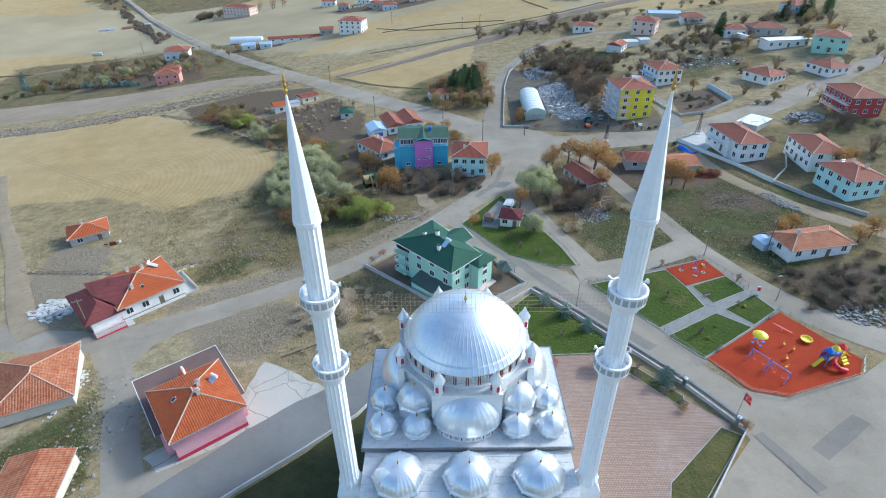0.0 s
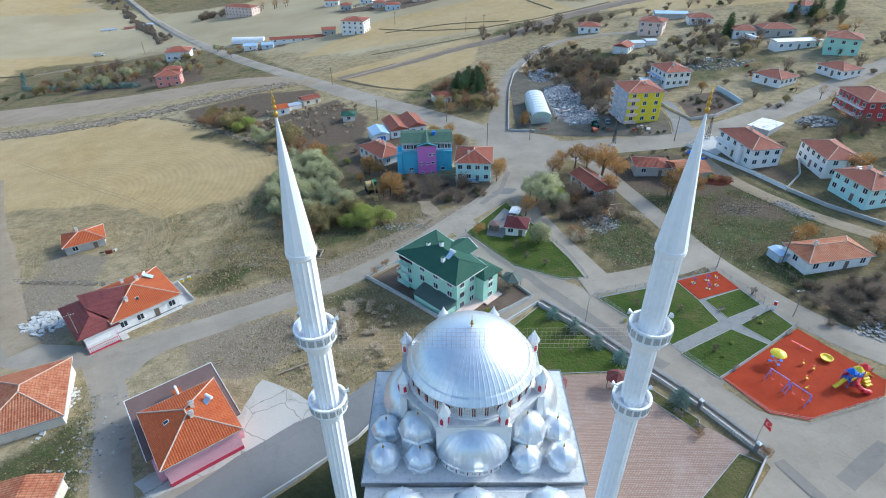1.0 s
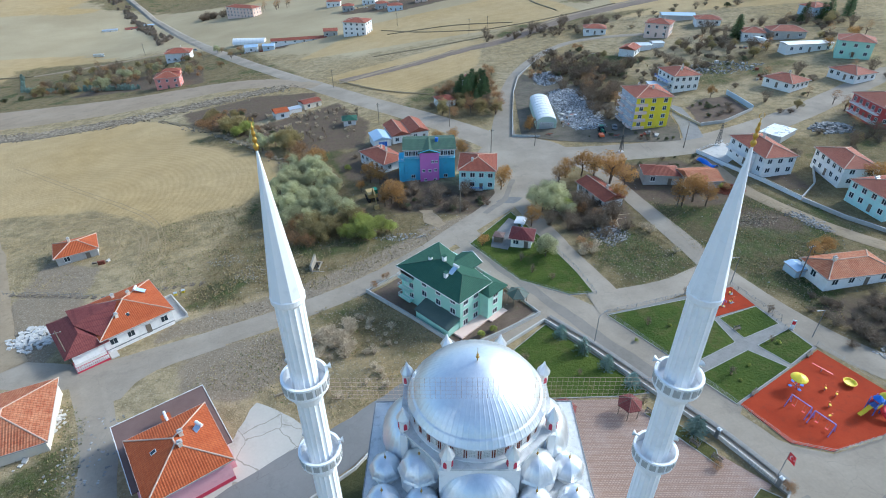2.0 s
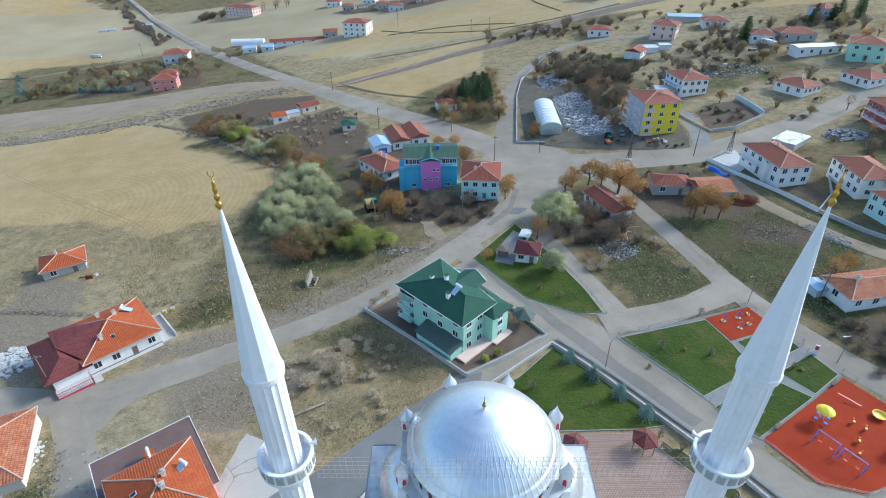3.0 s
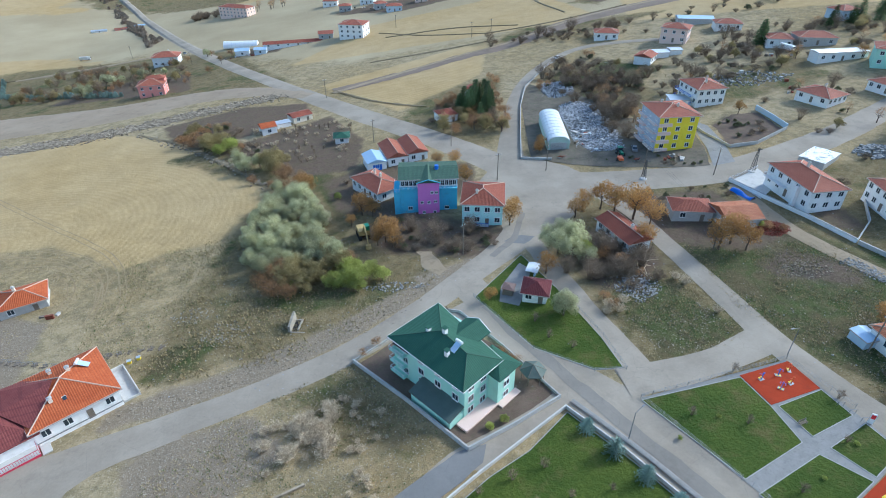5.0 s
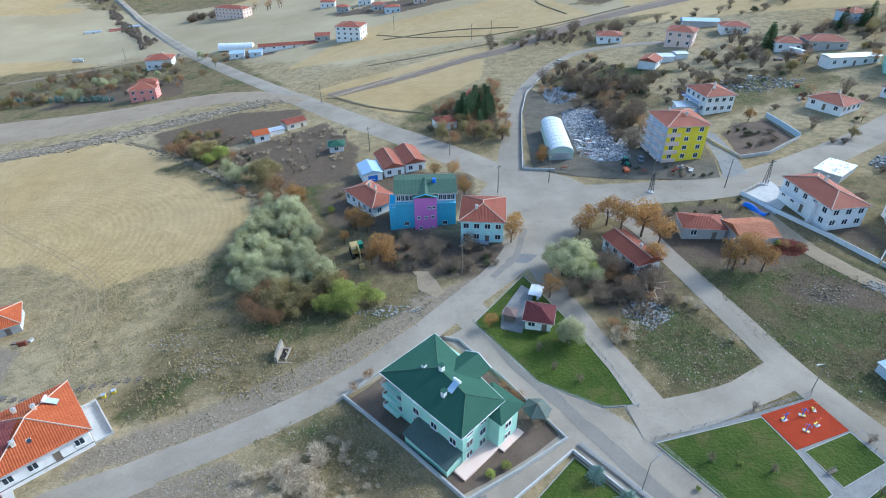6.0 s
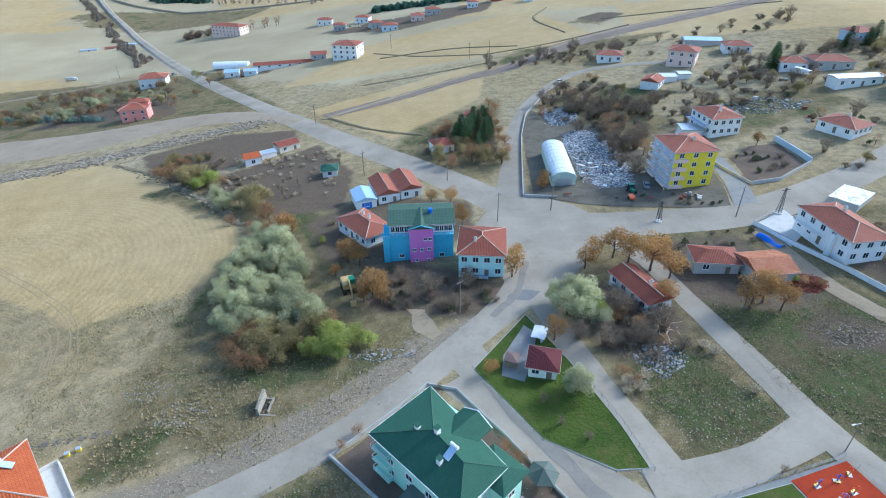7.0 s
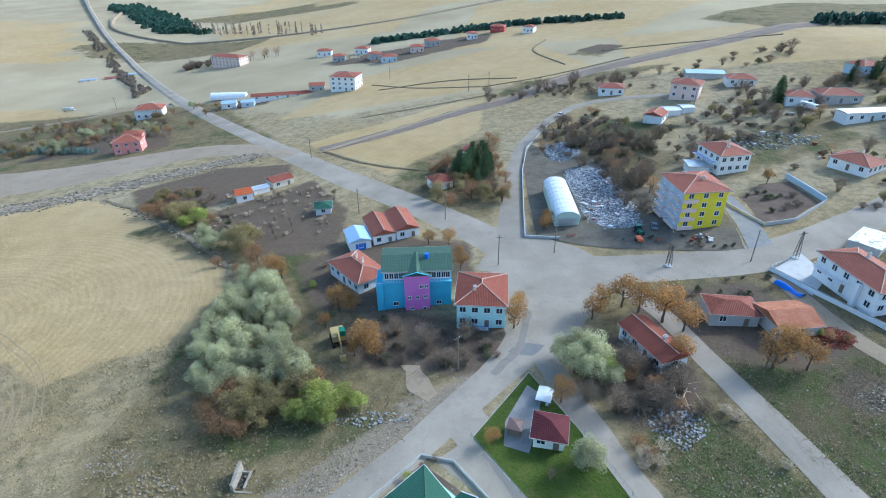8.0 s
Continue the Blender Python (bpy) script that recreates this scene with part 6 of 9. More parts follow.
# village square
bh = house("blue_house", -9.2, 133.6, 15.8, 10.6, 3, 10.2, OLIVE_SHEET, BLUE_WALL, "sky blue and magenta three-storey house with olive sheet roof", 1.3, 0.4, True, storeys=3, wins=(0, 2), base=0.4, caps=False)
part("attic_band", Shape().box(-7.8, -5.36, 8.0, 7.8, -5.3, 10.2), PALEBLUE_WALL, bh, "pale attic storey")
for wx in (-7.0, -5.9, -4.8, -3.7, 3.9, 5.0, 6.1, 7.1):
    add_window(bh, 0, wx, 8.4, 7.9, 5.36, 0.85, 1.4)
for wx in (-5.2, 5.0):
    add_window(bh, 0, wx, 0.9, 7.9, 5.3, 1.1, 0.9)
part("magenta_bay", Shape().box(-3.0, -6.5, -3, 2.9, -5.3, 9.7), PINK_WALL, bh, "magenta centre bay")
part("bay_gable", Shape().add([(-3.4, -6.9, 9.75), (3.3, -6.9, 9.75), (-0.05, -6.9, 10.75), (-3.4, 0.6, 9.75), (3.3, 0.6, 9.75), (-0.05, 0.6, 12.0)], [(0, 1, 2), (0, 2, 5, 3), (2, 1, 4, 5), (3, 5, 4), (0, 3, 4, 1)]), OLIVE_SHEET, bh)
for sx in (-1, 1):
    part("gable_board", Shape().tube((-0.05 + sx * 3.35, -6.92, 9.75), (-0.05, -6.92, 10.8), 0.12, n=4), BLUE_WALL, bh, "blue gable board")
for x0, x1 in ((-7.9, -3.0), (2.9, 7.9)):
    balcony(bh, x0, -6.3, x1, -5.36, 7.6, BLUE_WALL, FRAME_PAINT)
for x, z in ((-1.9, 3.4), (0.0, 3.4), (1.8, 3.6), (0.9, 6.4), (2.1, 6.4), (-1.4, 0.3), (1.6, 0.3)):
    add_window(bh, 0, x, z, 7.9, 6.52, 0.7, 0.65)
part("balcony_extension", Shape().box(-9.6, -5.6, -3, -7.95, 2.0, 6.4), BLUE_WALL, bh)
balcony(bh, -9.6, -5.7, -7.9, 1.0, 6.4, BLUE_WALL, FRAME_PAINT)
part("water_tank", Shape().tube((2.4, -1.2, 10.9), (2.4, -1.2, 12.4), 0.55, n=12), BLUE_PAINT, bh, "blue roof tank")
mh = house("aqua_house", 5.9, 124.6, 10.6, 12.4, -5, 6.4, DULL_TILE, AQUA_WALL, "pale aqua two-storey house with red tiled hip roof", 2.0, 0.55, storeys=2, wins=(4, 3), base=0.6, chimneys=((-1.6, -2.6),))
balcony(mh, -1.8, -7.4, 1.8, -6.2, 0.4, CONCRETE, BLUE_PAINT)
house("white_house", -25.4, 143.6, 14.4, 8.6, -50, 3.4, RED_TILE, WHITE_WALL, "long white house with red tiled hip roof", 1.8, 0.5, wins=(5, 2), base=0.6, chimneys=((1, 1), (-2, 1)))
house("garage", -28.4, 163.6, 6.2, 8.5, 20, 3.0, BLUE_SHEET, WHITE_WALL, "white garage with pale blue sheet roof and blue door", 1.1, 0.3, True, wins=(1, 2), caps=False, base=0.3, fascia=ZINC, category="garage")
solo("garage_door", Shape().box(-1.5, -4.32, 0, 1.5, -4.27, 2.5), BLUE_PAINT, "bright blue garage door in a white wall", "door", at=pose(-28.4, 163.6, float(gz(-28.4, 163.6)) - 0.2, 0, 0, 20))
house("small_house", -22.6, 169.0, 6.7, 13.0, 20, 3.2, RED_TILE, WHITE_WALL, "small white gabled house with red tiles", 1.6, 0.4, True, wins=(2, 1), base=0.4, group="row of small gabled houses")
house("small_house", -15.9, 171.5, 6.7, 13.0, 20, 3.2, RED_TILE, WHITE_WALL, "small white gabled house with red tiles", 1.6, 0.4, True, wins=(2, 1), base=0.4, group="row of small gabled houses")
house("kiosk", 15.2, 86.4, 5.0, 5.0, -14, 2.6, WINE_TILE, WHITE_WALL, "small white kiosk with dark red pyramid roof", 1.5, 0.6, wins=(2, 2), base=0.5, caps=False)
house("cottage", 39.2, 107.8, 12.6, 6.2, -68, 3.0, DULL_TILE, WHITE_WALL, "long white cottage with dull red tiled roof", 1.4, 0.5, True, wins=(4, 1), base=0.6, chimneys=((2, 0.8),))
house("old_barn", 58.8, 117.6, 9.6, 6.6, -7, 3.0, DULL_TILE, GREY_WALL, "old grey barn with sagging red tile roof", 1.4, 0.5, wins=(2, 1), base=0.4, caps=False)
house("old_barn", 68.6, 113.6, 9.0, 8.6, 6, 2.8, OLD_TILE, GREY_WALL, "ruined grey barn with loose orange tiles", 1.5, 0.4, True, wins=(1, 1), base=0.4, caps=False)
wr = house("white_villa", 90.4, 124.0, 17.0, 9.6, -82, 6.0, RED_TILE, WHITE_WALL, "white two-storey villa with red tiled hip roof", 1.9, 0.5, storeys=2, wins=(5, 3), base=0.7, chimneys=((-2, 1),))
balcony(wr, -7.6, -6.4, 0.5, -5.0, 3.0, WHITE_WALL, WHITE_PAINT)
part("stair_band", Shape().box(3.6, -5.9, -3, 4.6, -5.0, 5.4), WHITE_WALL, wr)
house("village_house", 108.4, 113.2, 14.2, 9.4, -92, 5.6, RED_TILE, WHITE_WALL, "white two-storey house with red hip roof", 1.8, 0.5, storeys=2, wins=(5, 2), base=0.6)
house("village_house", 107.4, 94.6, 12.0, 10.0, -80, 5.6, RED_TILE, AQUA_WALL, "pale aqua two-storey house with red hip roof", 1.8, 0.5, storeys=2, wins=(4, 3), base=0.6, chimneys=((-2, 1), (2, 1.5)))
solar_heater(106.4, 97.0, 10.2, 20, "solar water heater on a red tiled roof")
ra = house("red_apartments", 143.0, 151.6, 15.6, 11.0, -90, 6.8, RED_TILE, BRICKRED_WALL, "brick-red two-storey apartment house with white trim", 2.0, 0.6, storeys=2, wins=(5, 3), base=0.8)
for z in (2.4, 5.4):
    balcony(ra, -7.0, -6.8, 7.0, -5.5, z - 1.6, WHITE_WALL, WHITE_PAINT)
house("long_house", 81.6, 66.6, 15.4, 7.4, 10, 3.0, OLD_TILE, WHITE_WALL, "long white house with faded red tile hip roof", 1.6, 0.5, wins=(4, 1), base=0.5, faces=(0, 3), chimneys=((-4, 0),))
house("shed", 72.6, 68.6, 3.2, 3.6, 12, 1.8, BLUE_SHEET, PALEBLUE_WALL, "lean pale shed beside the long house", 0.4, 0.2, True, wins=(0, 0), caps=False, base=0.2, category="shed")

# yellow apartments and the upper village
ya = house("yellow_apartments", 67.8, 164.8, 13.4, 12.6, -84, 11.4, RED_TILE, YELLOW_WALL, "four-storey yellow and grey apartment house with red hip roof", 1.9, 0.7, storeys=4, wins=(3, 3), base=0.5, chimneys=((2, 1), (-3, -2)))
part("grey_side", Shape().box(-6.7, -6.36, -3, 6.7, -6.3, 11.4), LILAC_WALL, ya, "pale grey-blue balcony side")
for k in range(4):
    z = 0.4 + 2.7 * k
    part("pink_band", Shape().box(6.7, -6.3, z - 0.2, 7.3, -2.2, z + 0.75), PEACH_WALL, ya, "peach balcony parapet")
    balcony(ya, -6.2, -7.8, -1.0, -6.36, z - 0.1, PEACH_WALL, WHITE_PAINT)
    balcony(ya, 0.6, -7.6, 6.2, -6.36, z - 0.1, PEACH_WALL, WHITE_PAINT)
wb = house("village_house", 92.6, 200.6, 13.0, 11.0, -80, 6.4, RED_TILE, WHITE_WALL, "white two-storey house with red hip roof and balconies", 1.9, 0.6, storeys=2, wins=(4, 4), base=0.6, chimneys=((0, 1), (3, -1)))
for z in (0.3, 3.1):
    balcony(wb, -6.5, -7.2, 5.0, -5.7, z, WHITE_WALL, BLUE_PAINT)
house("carport", 83.6, 198.6, 7.0, 6.0, -6, 2.6, ZINC, WHITE_WALL, "open carport with flat white roof", 0.2, 0.4, True, wins=(0, 0), caps=False, base=0.2, category="carport")
house("village_house", 131.4, 190.4, 12.0, 10.6, -62, 3.2, RED_TILE, WHITE_WALL, "low white house with red hip roof", 1.9, 0.6, wins=(3, 4), base=0.6, chimneys=((0, 1),))
house("village_house", 158.4, 193.2, 12.0, 10.4, -72, 3.2, RED_TILE, WHITE_WALL, "low white house with red hip roof", 1.8, 0.5, wins=(4, 3), base=0.6)
house("village_house", 87.8, 254.4, 7.6, 9.0, -34, 3.2, RED_TILE, WHITE_WALL, "small white house with gabled red roof", 1.5, 0.4, True, wins=(0, 2), base=0.5)
house("shed", 96.4, 260.6, 6.4, 6.0, 4, 2.4, ZINC, WHITE_WALL, "white shed with bright zinc roof", 0.4, 0.3, True, wins=(0, 0), caps=False, base=0.2, category="shed")
house("shed", 103.6, 262.4, 5.6, 5.0, 4, 2.2, ZINC, WHITE_WALL, "white shed with bright zinc roof", 0.4, 0.3, True, wins=(0, 0), caps=False, base=0.2, category="shed")
house("village_house", 110.6, 282.8, 12.4, 11.0, -30, 6.8, RED_TILE, PEACH_WALL, "peach two-storey house with red hip roof", 1.8, 0.6, storeys=2, wins=(3, 3), base=0.6, chimneys=((-1, 1), (2, 1)))
house("long_shed", 130.0, 311.0, 18.0, 9.0, -10, 2.6, BLUE_SHEET, GREY_WALL, "long shed with pale blue sheet roof", 0.9, 0.4, True, wins=(0, 0), caps=False, base=0.2, category="shed")
house("village_house", 140.0, 293.0, 12.6, 9.0, -12, 3.2, RED_TILE, WHITE_WALL, "low white house with red roof", 1.7, 0.5, wins=(3, 1), base=0.5)
house("village_house", 149.0, 259.0, 10.6, 9.4, -14, 3.6, RED_TILE, WHITE_WALL, "low house with red hip roof", 1.9, 0.5, wins=(3, 1), base=0.5)
house("village_house", 163.6, 256.6, 16.0, 10.0, -8, 3.4, RED_TILE, GREY_WALL, "long grey house with broad red roof", 2.0, 0.5, wins=(3, 1), base=0.5)
house("long_shed", 161.4, 233.0, 22.0, 6.0, 6, 3.4, ZINC, WHITE_WALL, "long white shed with pale flat roof and blue end", 0.3, 0.3, True, wins=(5, 0), caps=False, base=0.3, category="shed")
house("village_house", 175.0, 221.0, 13.0, 12.0, -30, 6.8, RED_TILE, MINT_WALL, "pale green two-storey house with red roof", 2.0, 0.6, storeys=2, wins=(3, 3), base=0.6)
house("village_house", 195.0, 290.0, 11.0, 10.0, 16, 4.0, RED_TILE, PALEBLUE_WALL, "pale blue house with red roof on the hillside", 1.8, 0.5, wins=(3, 1), base=0.6)
house("village_house", 81.0, 302.0, 12.0, 9.0, -10, 3.4, RED_TILE, WHITE_WALL, "low house with red hip roof beside the climbing road", 1.7, 0.5, wins=(3, 1), base=0.5)
house("cottage", -4.5, 204.0, 7.0, 7.0, 25, 3.0, DULL_TILE, WHITE_WALL, "small cottage with red roof among trees", 1.5, 0.4, wins=(2, 1), base=0.4, caps=False)
house("cottage", 8.6, 232.0, 7.0, 8.0, 70, 3.2, DULL_TILE, WHITE_WALL, "small cottage with red roof among trees", 1.5, 0.4, wins=(2, 1), base=0.4, caps=False)

# arched store shed in the walled yard
ash = thing("arched_shed", 33.7, 178.4, -1.5, label="pale green shed with arched white sheet roof", category="shed")
arc = [(3.75 * math.cos(math.pi * k / 10), 2.9 + 2.1 * math.sin(math.pi * k / 10)) for k in range(11)]
part("wall", Shape().box(-3.6, -13.0, -3, 3.6, 13.0, 2.9), PALE_MINT, ash)
shell = Shape()
shell.add([(x, -13.4, z) for x, z in arc] + [(x, 13.4, z) for x, z in arc] + [(x * 0.97, -13.4, z - 0.12) for x, z in arc] + [(x * 0.97, 13.4, z - 0.12) for x, z in arc],
          [(k, k + 1, 11 + k + 1, 11 + k) for k in range(10)] + [(22 + k + 1, 22 + k, 33 + k, 33 + k + 1) for k in range(10)] + [(k + 1, k, 22 + k, 22 + k + 1) for k in range(10)])
part("roof", shell, WHITE_SHEET, ash, "white arched sheet roof")
for k in range(10):
    rib = Shape()
    for (x0, z0), (x1, z1) in zip(arc, arc[1:]):
        rib.tube((x0 * 1.01, -13.0 + 2.89 * k, z0 + 0.02), (x1 * 1.01, -13.0 + 2.89 * k, z1 + 0.02), 0.05, n=4)
    part("rib", rib, WHITE_SHEET, ash)
for y in (-13.02, 13.02):
    part("gable_end", Shape().add([(x * 0.97, y, z - 0.1) for x, z in arc] + [(x * 0.97, y * 0.985, z - 0.1) for x, z in arc], [tuple(range(11)), tuple(range(21, 10, -1))]), PALE_MINT, ash)
part("door", Shape().box(-2.6, -13.1, -0.6, 2.6, -13.0, 2.7), ZINC, ash, "grey sheet door")

# valley houses
fp = house("valley_house", -171.6, 302.6, 13.6, 11.0, 14, 6.6, RED_TILE, SALMON_WALL, "salmon pink two-storey house with red roof", 2.2, 0.6, storeys=2, wins=(3, 2), base=0.5)
part("upper_block", Shape().box(-3.0, 0.5, 6.4, 7.0, 5.8, 8.6), SALMON_WALL, fp)
up, _ = hip_roof(10.0, 5.6, 8.6, 1.4, 0.4)
part("upper_roof", up.moved(Matrix.Translation((2.0, 3.2, 0))), RED_TILE, fp)
house("valley_house", -202.0, 388.0, 17.0, 12.0, 12, 6.0, RED_TILE, WHITE_WALL, "white roadside house with red hip roof", 2.6, 0.8, wins=(4, 2), base=0.5, chimneys=((2, 1),))
house("valley_house", -68.0, 389.5, 17.0, 14.0, -12, 9.0, RED_TILE, WHITE_WALL, "white three-storey house standing alone in fields", 2.0, 0.6, storeys=3, wins=(4, 3), base=0.4)
house("school_building", -206.0, 556.0, 32.0, 13.0, -20, 9.0, RED_TILE, PEACH_WALL, "long pale three-storey building with red roof", 2.0, 0.5, storeys=3, wins=(8, 3), base=0.5)
house("barn", -112.0, 391.0, 40.0, 7.5, 14, 2.0, DULL_TILE, WHITE_WALL, "long low barn with red tile roof", 1.3, 0.4, True, wins=(6, 0), base=0.3, caps=False)
house("barn", -90.0, 399.0, 10.0, 8.5, 10, 3.4, RED_TILE, GREY_WALL, "short barn with red roof", 1.5, 0.4, True, wins=(2, 0), base=0.3, caps=False)
house("barn", -145.6, 382.5, 9.0, 8.0, 13, 3.2, BLUE_SHEET, WHITE_WALL, "white barn with blue sheet roof", 1.2, 0.3, True, wins=(1, 1), base=0.3, caps=False)
house("barn", -131.5, 378.5, 8.0, 6.5, 8, 3.0, BLUE_SHEET, PALEBLUE_WALL, "pale blue store with sheet roof", 1.0, 0.3, True, wins=(1, 1), base=0.3, caps=False)
poly_tunnel = thing("poly_tunnel", -155.6, 410.0, 4, label="white plastic-covered tunnel greenhouse", category="greenhouse")
tun = [(4.0 * math.cos(math.pi * k / 10), 4.2 * math.sin(math.pi * k / 10)) for k in range(11)]
part("cover", Shape().add([(-12, x, z) for x, z in tun] + [(12, x, z) for x, z in tun], [(k, k + 1, 12 + k, 11 + k) for k in range(10)] + [tuple(range(10, -1, -1)), tuple(range(11, 22))]), WHITE_PAINT, poly_tunnel)
for k in range(9):
    hoop = Shape()
    for (x0, z0), (x1, z1) in zip(tun, tun[1:]):
        hoop.tube((-12 + 3 * k, x0 * 1.01, z0 * 1.01), (-12 + 3 * k, x1 * 1.01, z1 * 1.01), 0.06, n=4)
    part("hoop", hoop, ZINC, poly_tunnel)
for k, (x, w, mat_roof, mat_wall, text) in enumerate(((-352, 14, ZINC, WHITE_WALL, "pale"), (-334, 12, DULL_TILE, SALMON_WALL, "red-roofed"), (-320, 13, BLUE_SHEET, PALEBLUE_WALL, "blue"))):
    house("roadside_shed", x, 566 + 0.5 * (x + 352), w, 6, 26, 2.6, mat_roof, mat_wall, text + " low roadside shed", 0.7, 0.3, True, wins=(1, 0), base=0.2, caps=False, category="shed", group="roadside sheds")
house("store", -78.0, 208.6, 6.0, 6.0, 30, 3.0, ORANGE_TILE, WHITE_WALL, "small white store with orange gable roof", 1.3, 0.3, True, wins=(1, 1), base=0.3, caps=False)
house("store", -67.6, 221.6, 8.6, 6.6, 38, 2.6, DULL_TILE, CREAM_WALL, "low pale store with dull roof in the garden", 0.9, 0.3, True, wins=(2, 1), base=0.3, caps=False)
house("store", -73.4, 214.6, 6.0, 4.0, 34, 2.0, ZINC, WHITE_WALL, "low white lean-to with zinc roof", 0.4, 0.2, True, wins=(0, 0), base=0.2, caps=False)
house("garden_pavilion", -44.0, 190.0, 5.0, 5.0, 10, 2.4, GREEN_SHEET, WHITE_WALL, "garden pavilion with green roof", 1.3, 0.7, wins=(1, 1), base=0.3, caps=False)
for x, y, w, yaw, wl in ((-112, 539, 13, 2, WHITE_WALL), (-75, 522, 12, -11, WHITE_WALL), (-47, 466, 12, 11, PALEBLUE_WALL), (-26, 492, 11, 3, PEACH_WALL), (-92, 500, 10, 5, GREY_WALL), (-60, 486, 10, 20, GREY_WALL), (44, 540, 12, -18, BRICKRED_WALL), (68, 513, 9, -25, WHITE_WALL), (20, 520, 9, 0, WHITE_WALL), (-14, 512, 12, 12, GREY_WALL)):
    house("hamlet_house", x, y, w, 9, yaw, 4.2, RED_TILE, wl, "small far house with red roof", 1.6, 0.5, wins=(3, 1), base=0.4, caps=False, group="houses of the far hamlet")


# ---------------------------------------------------------------- plants
def trunk_shape(height, r, limbs, spread, rng):
    sh = Shape()
    p, rad = Vector((0, 0, -0.3)), r
    for k in range(4):
        q = Vector((rng.uniform(-0.12, 0.12), rng.uniform(-0.12, 0.12), height * (k + 1) / 4))
        sh.tube(p, q, rad, rad * 0.82, 7)
        p, rad = q, rad * 0.82
    tips = []
    for k in range(limbs):
        a, z0 = 2 * math.pi * (k + rng.random() * 0.6) / limbs, height * rng.uniform(0.45, 1.0)
        start = Vector((0, 0, z0))
        mid = start + Vector((math.cos(a), math.sin(a), 0.9)) * spread * rng.uniform(0.35, 0.5)
        tip = mid + Vector((math.cos(a + 0.3), math.sin(a + 0.3), 0.8)) * spread * rng.uniform(0.35, 0.6)
        sh.tube(start, mid, r * 0.4, r * 0.25, 5).tube(mid, tip, r * 0.25, r * 0.08, 4)
        tips += [mid, tip]
    return sh, tips


def leaf_cloud(rng, centre, size, clumps, per, leaf, loose=0.35):
    """Leaves gathered into rounded uneven heads inside an ellipsoid, with gaps between them."""
    sh = Shape()
    for k in range(clumps):
        d = Vector((rng.gauss(0, 1), rng.gauss(0, 1), rng.gauss(0.25, 0.9))).normalized() * rng.uniform(0.35, 0.86)
        c = Vector((d.x * size[0], d.y * size[1], d.z * size[2])) + Vector(centre)
        cr = rng.uniform(0.26, 0.46) * min(size[0], size[2] * 1.3)
        for _ in range(per):
            e = Vector((rng.gauss(0, 1), rng.gauss(0, 1), rng.gauss(0.2, 0.9))).normalized()
            p = c + Vector((e.x, e.y, e.z * 0.9)) * cr * (1 - loose * rng.random() ** 1.5 + 0.12 * rng.gauss(0, 1))
            facing = (e + 0.75 * Vector((rng.gauss(0, 1), rng.gauss(0, 1), rng.gauss(0, 1)))).normalized()
            u = facing.orthogonal().normalized()
            u = Matrix.Rotation(rng.uniform(0, 6.3), 3, facing) @ u
            w = facing.cross(u)
            s = leaf * rng.uniform(0.6, 1.3)
            sh.add([p - u * s * 0.6, p - w * s * 0.3, p + u * s * 0.6, p + w * s * 0.3], [(0, 1, 2, 3)])
    return sh


def leafy_tree(name, seed, height, width, leaf_mat, label, clumps=42, per=60, leaf=0.42, category="tree", low=0.3, group=""):
    rng = random.Random(seed)
    ob = thing(name, 0, 0, z=-500, label=label, category=category, group=group)
    sh, _ = trunk_shape(height * 0.5, 0.05 * height ** 0.8, 6, width * 0.5, rng)
    part("trunk", sh, BARK, ob)
    part("crown", leaf_cloud(rng, (0, 0, height * (0.5 + low / 2)), (width / 2, width / 2, height * (0.5 - low / 2)), clumps, per, leaf), leaf_mat, ob)
    return ob


def twig_shrub(name, seed, height, width, material, label, stems=70, leaf_mat=None, category="shrub", sprays=14, thick=0.022):
    rng = random.Random(seed)
    ob = thing(name, 0, 0, z=-500, label=label, category=category)
    sh = Shape()
    for _ in range(stems):
        a, lean = rng.uniform(0, 2 * math.pi), rng.random() ** 0.6
        foot = Vector((math.cos(a), math.sin(a), 0)) * width * 0.12 * rng.random()
        top = foot + Vector((math.cos(a) * lean * width / 2, math.sin(a) * lean * width / 2, height * rng.uniform(0.6, 1.0) * (1.15 - 0.5 * lean)))
        mid = (foot + top) / 2 + Vector((rng.gauss(0, 0.1), rng.gauss(0, 0.1), 0.12 * height))
        sh.tube(foot - Vector((0, 0, 0.1)), mid, 0.035, 0.025, 3).tube(mid, top, 0.025, 0.008, 3)
        for _ in range(sprays):
            s = mid.lerp(top, rng.random() ** 0.7)
            tip = s + Vector((rng.gauss(0, 0.5), rng.gauss(0, 0.5), rng.uniform(0.05, 0.6))) * height * 0.26
            side = (tip - s).cross(Vector((rng.gauss(0, 1), rng.gauss(0, 1), rng.gauss(0, 1)))).normalized() * thick
            sh.add([s - side, s + side, tip + side * 0.3, tip - side * 0.3], [(0, 1, 2, 3)])
    part("crown", sh, material, ob)
    if leaf_mat:
        part("foliage", leaf_cloud(rng, (0, 0, height * 0.55), (width * 0.45, width * 0.45, height * 0.42), 16, 40, 0.26), leaf_mat, ob)
    return ob


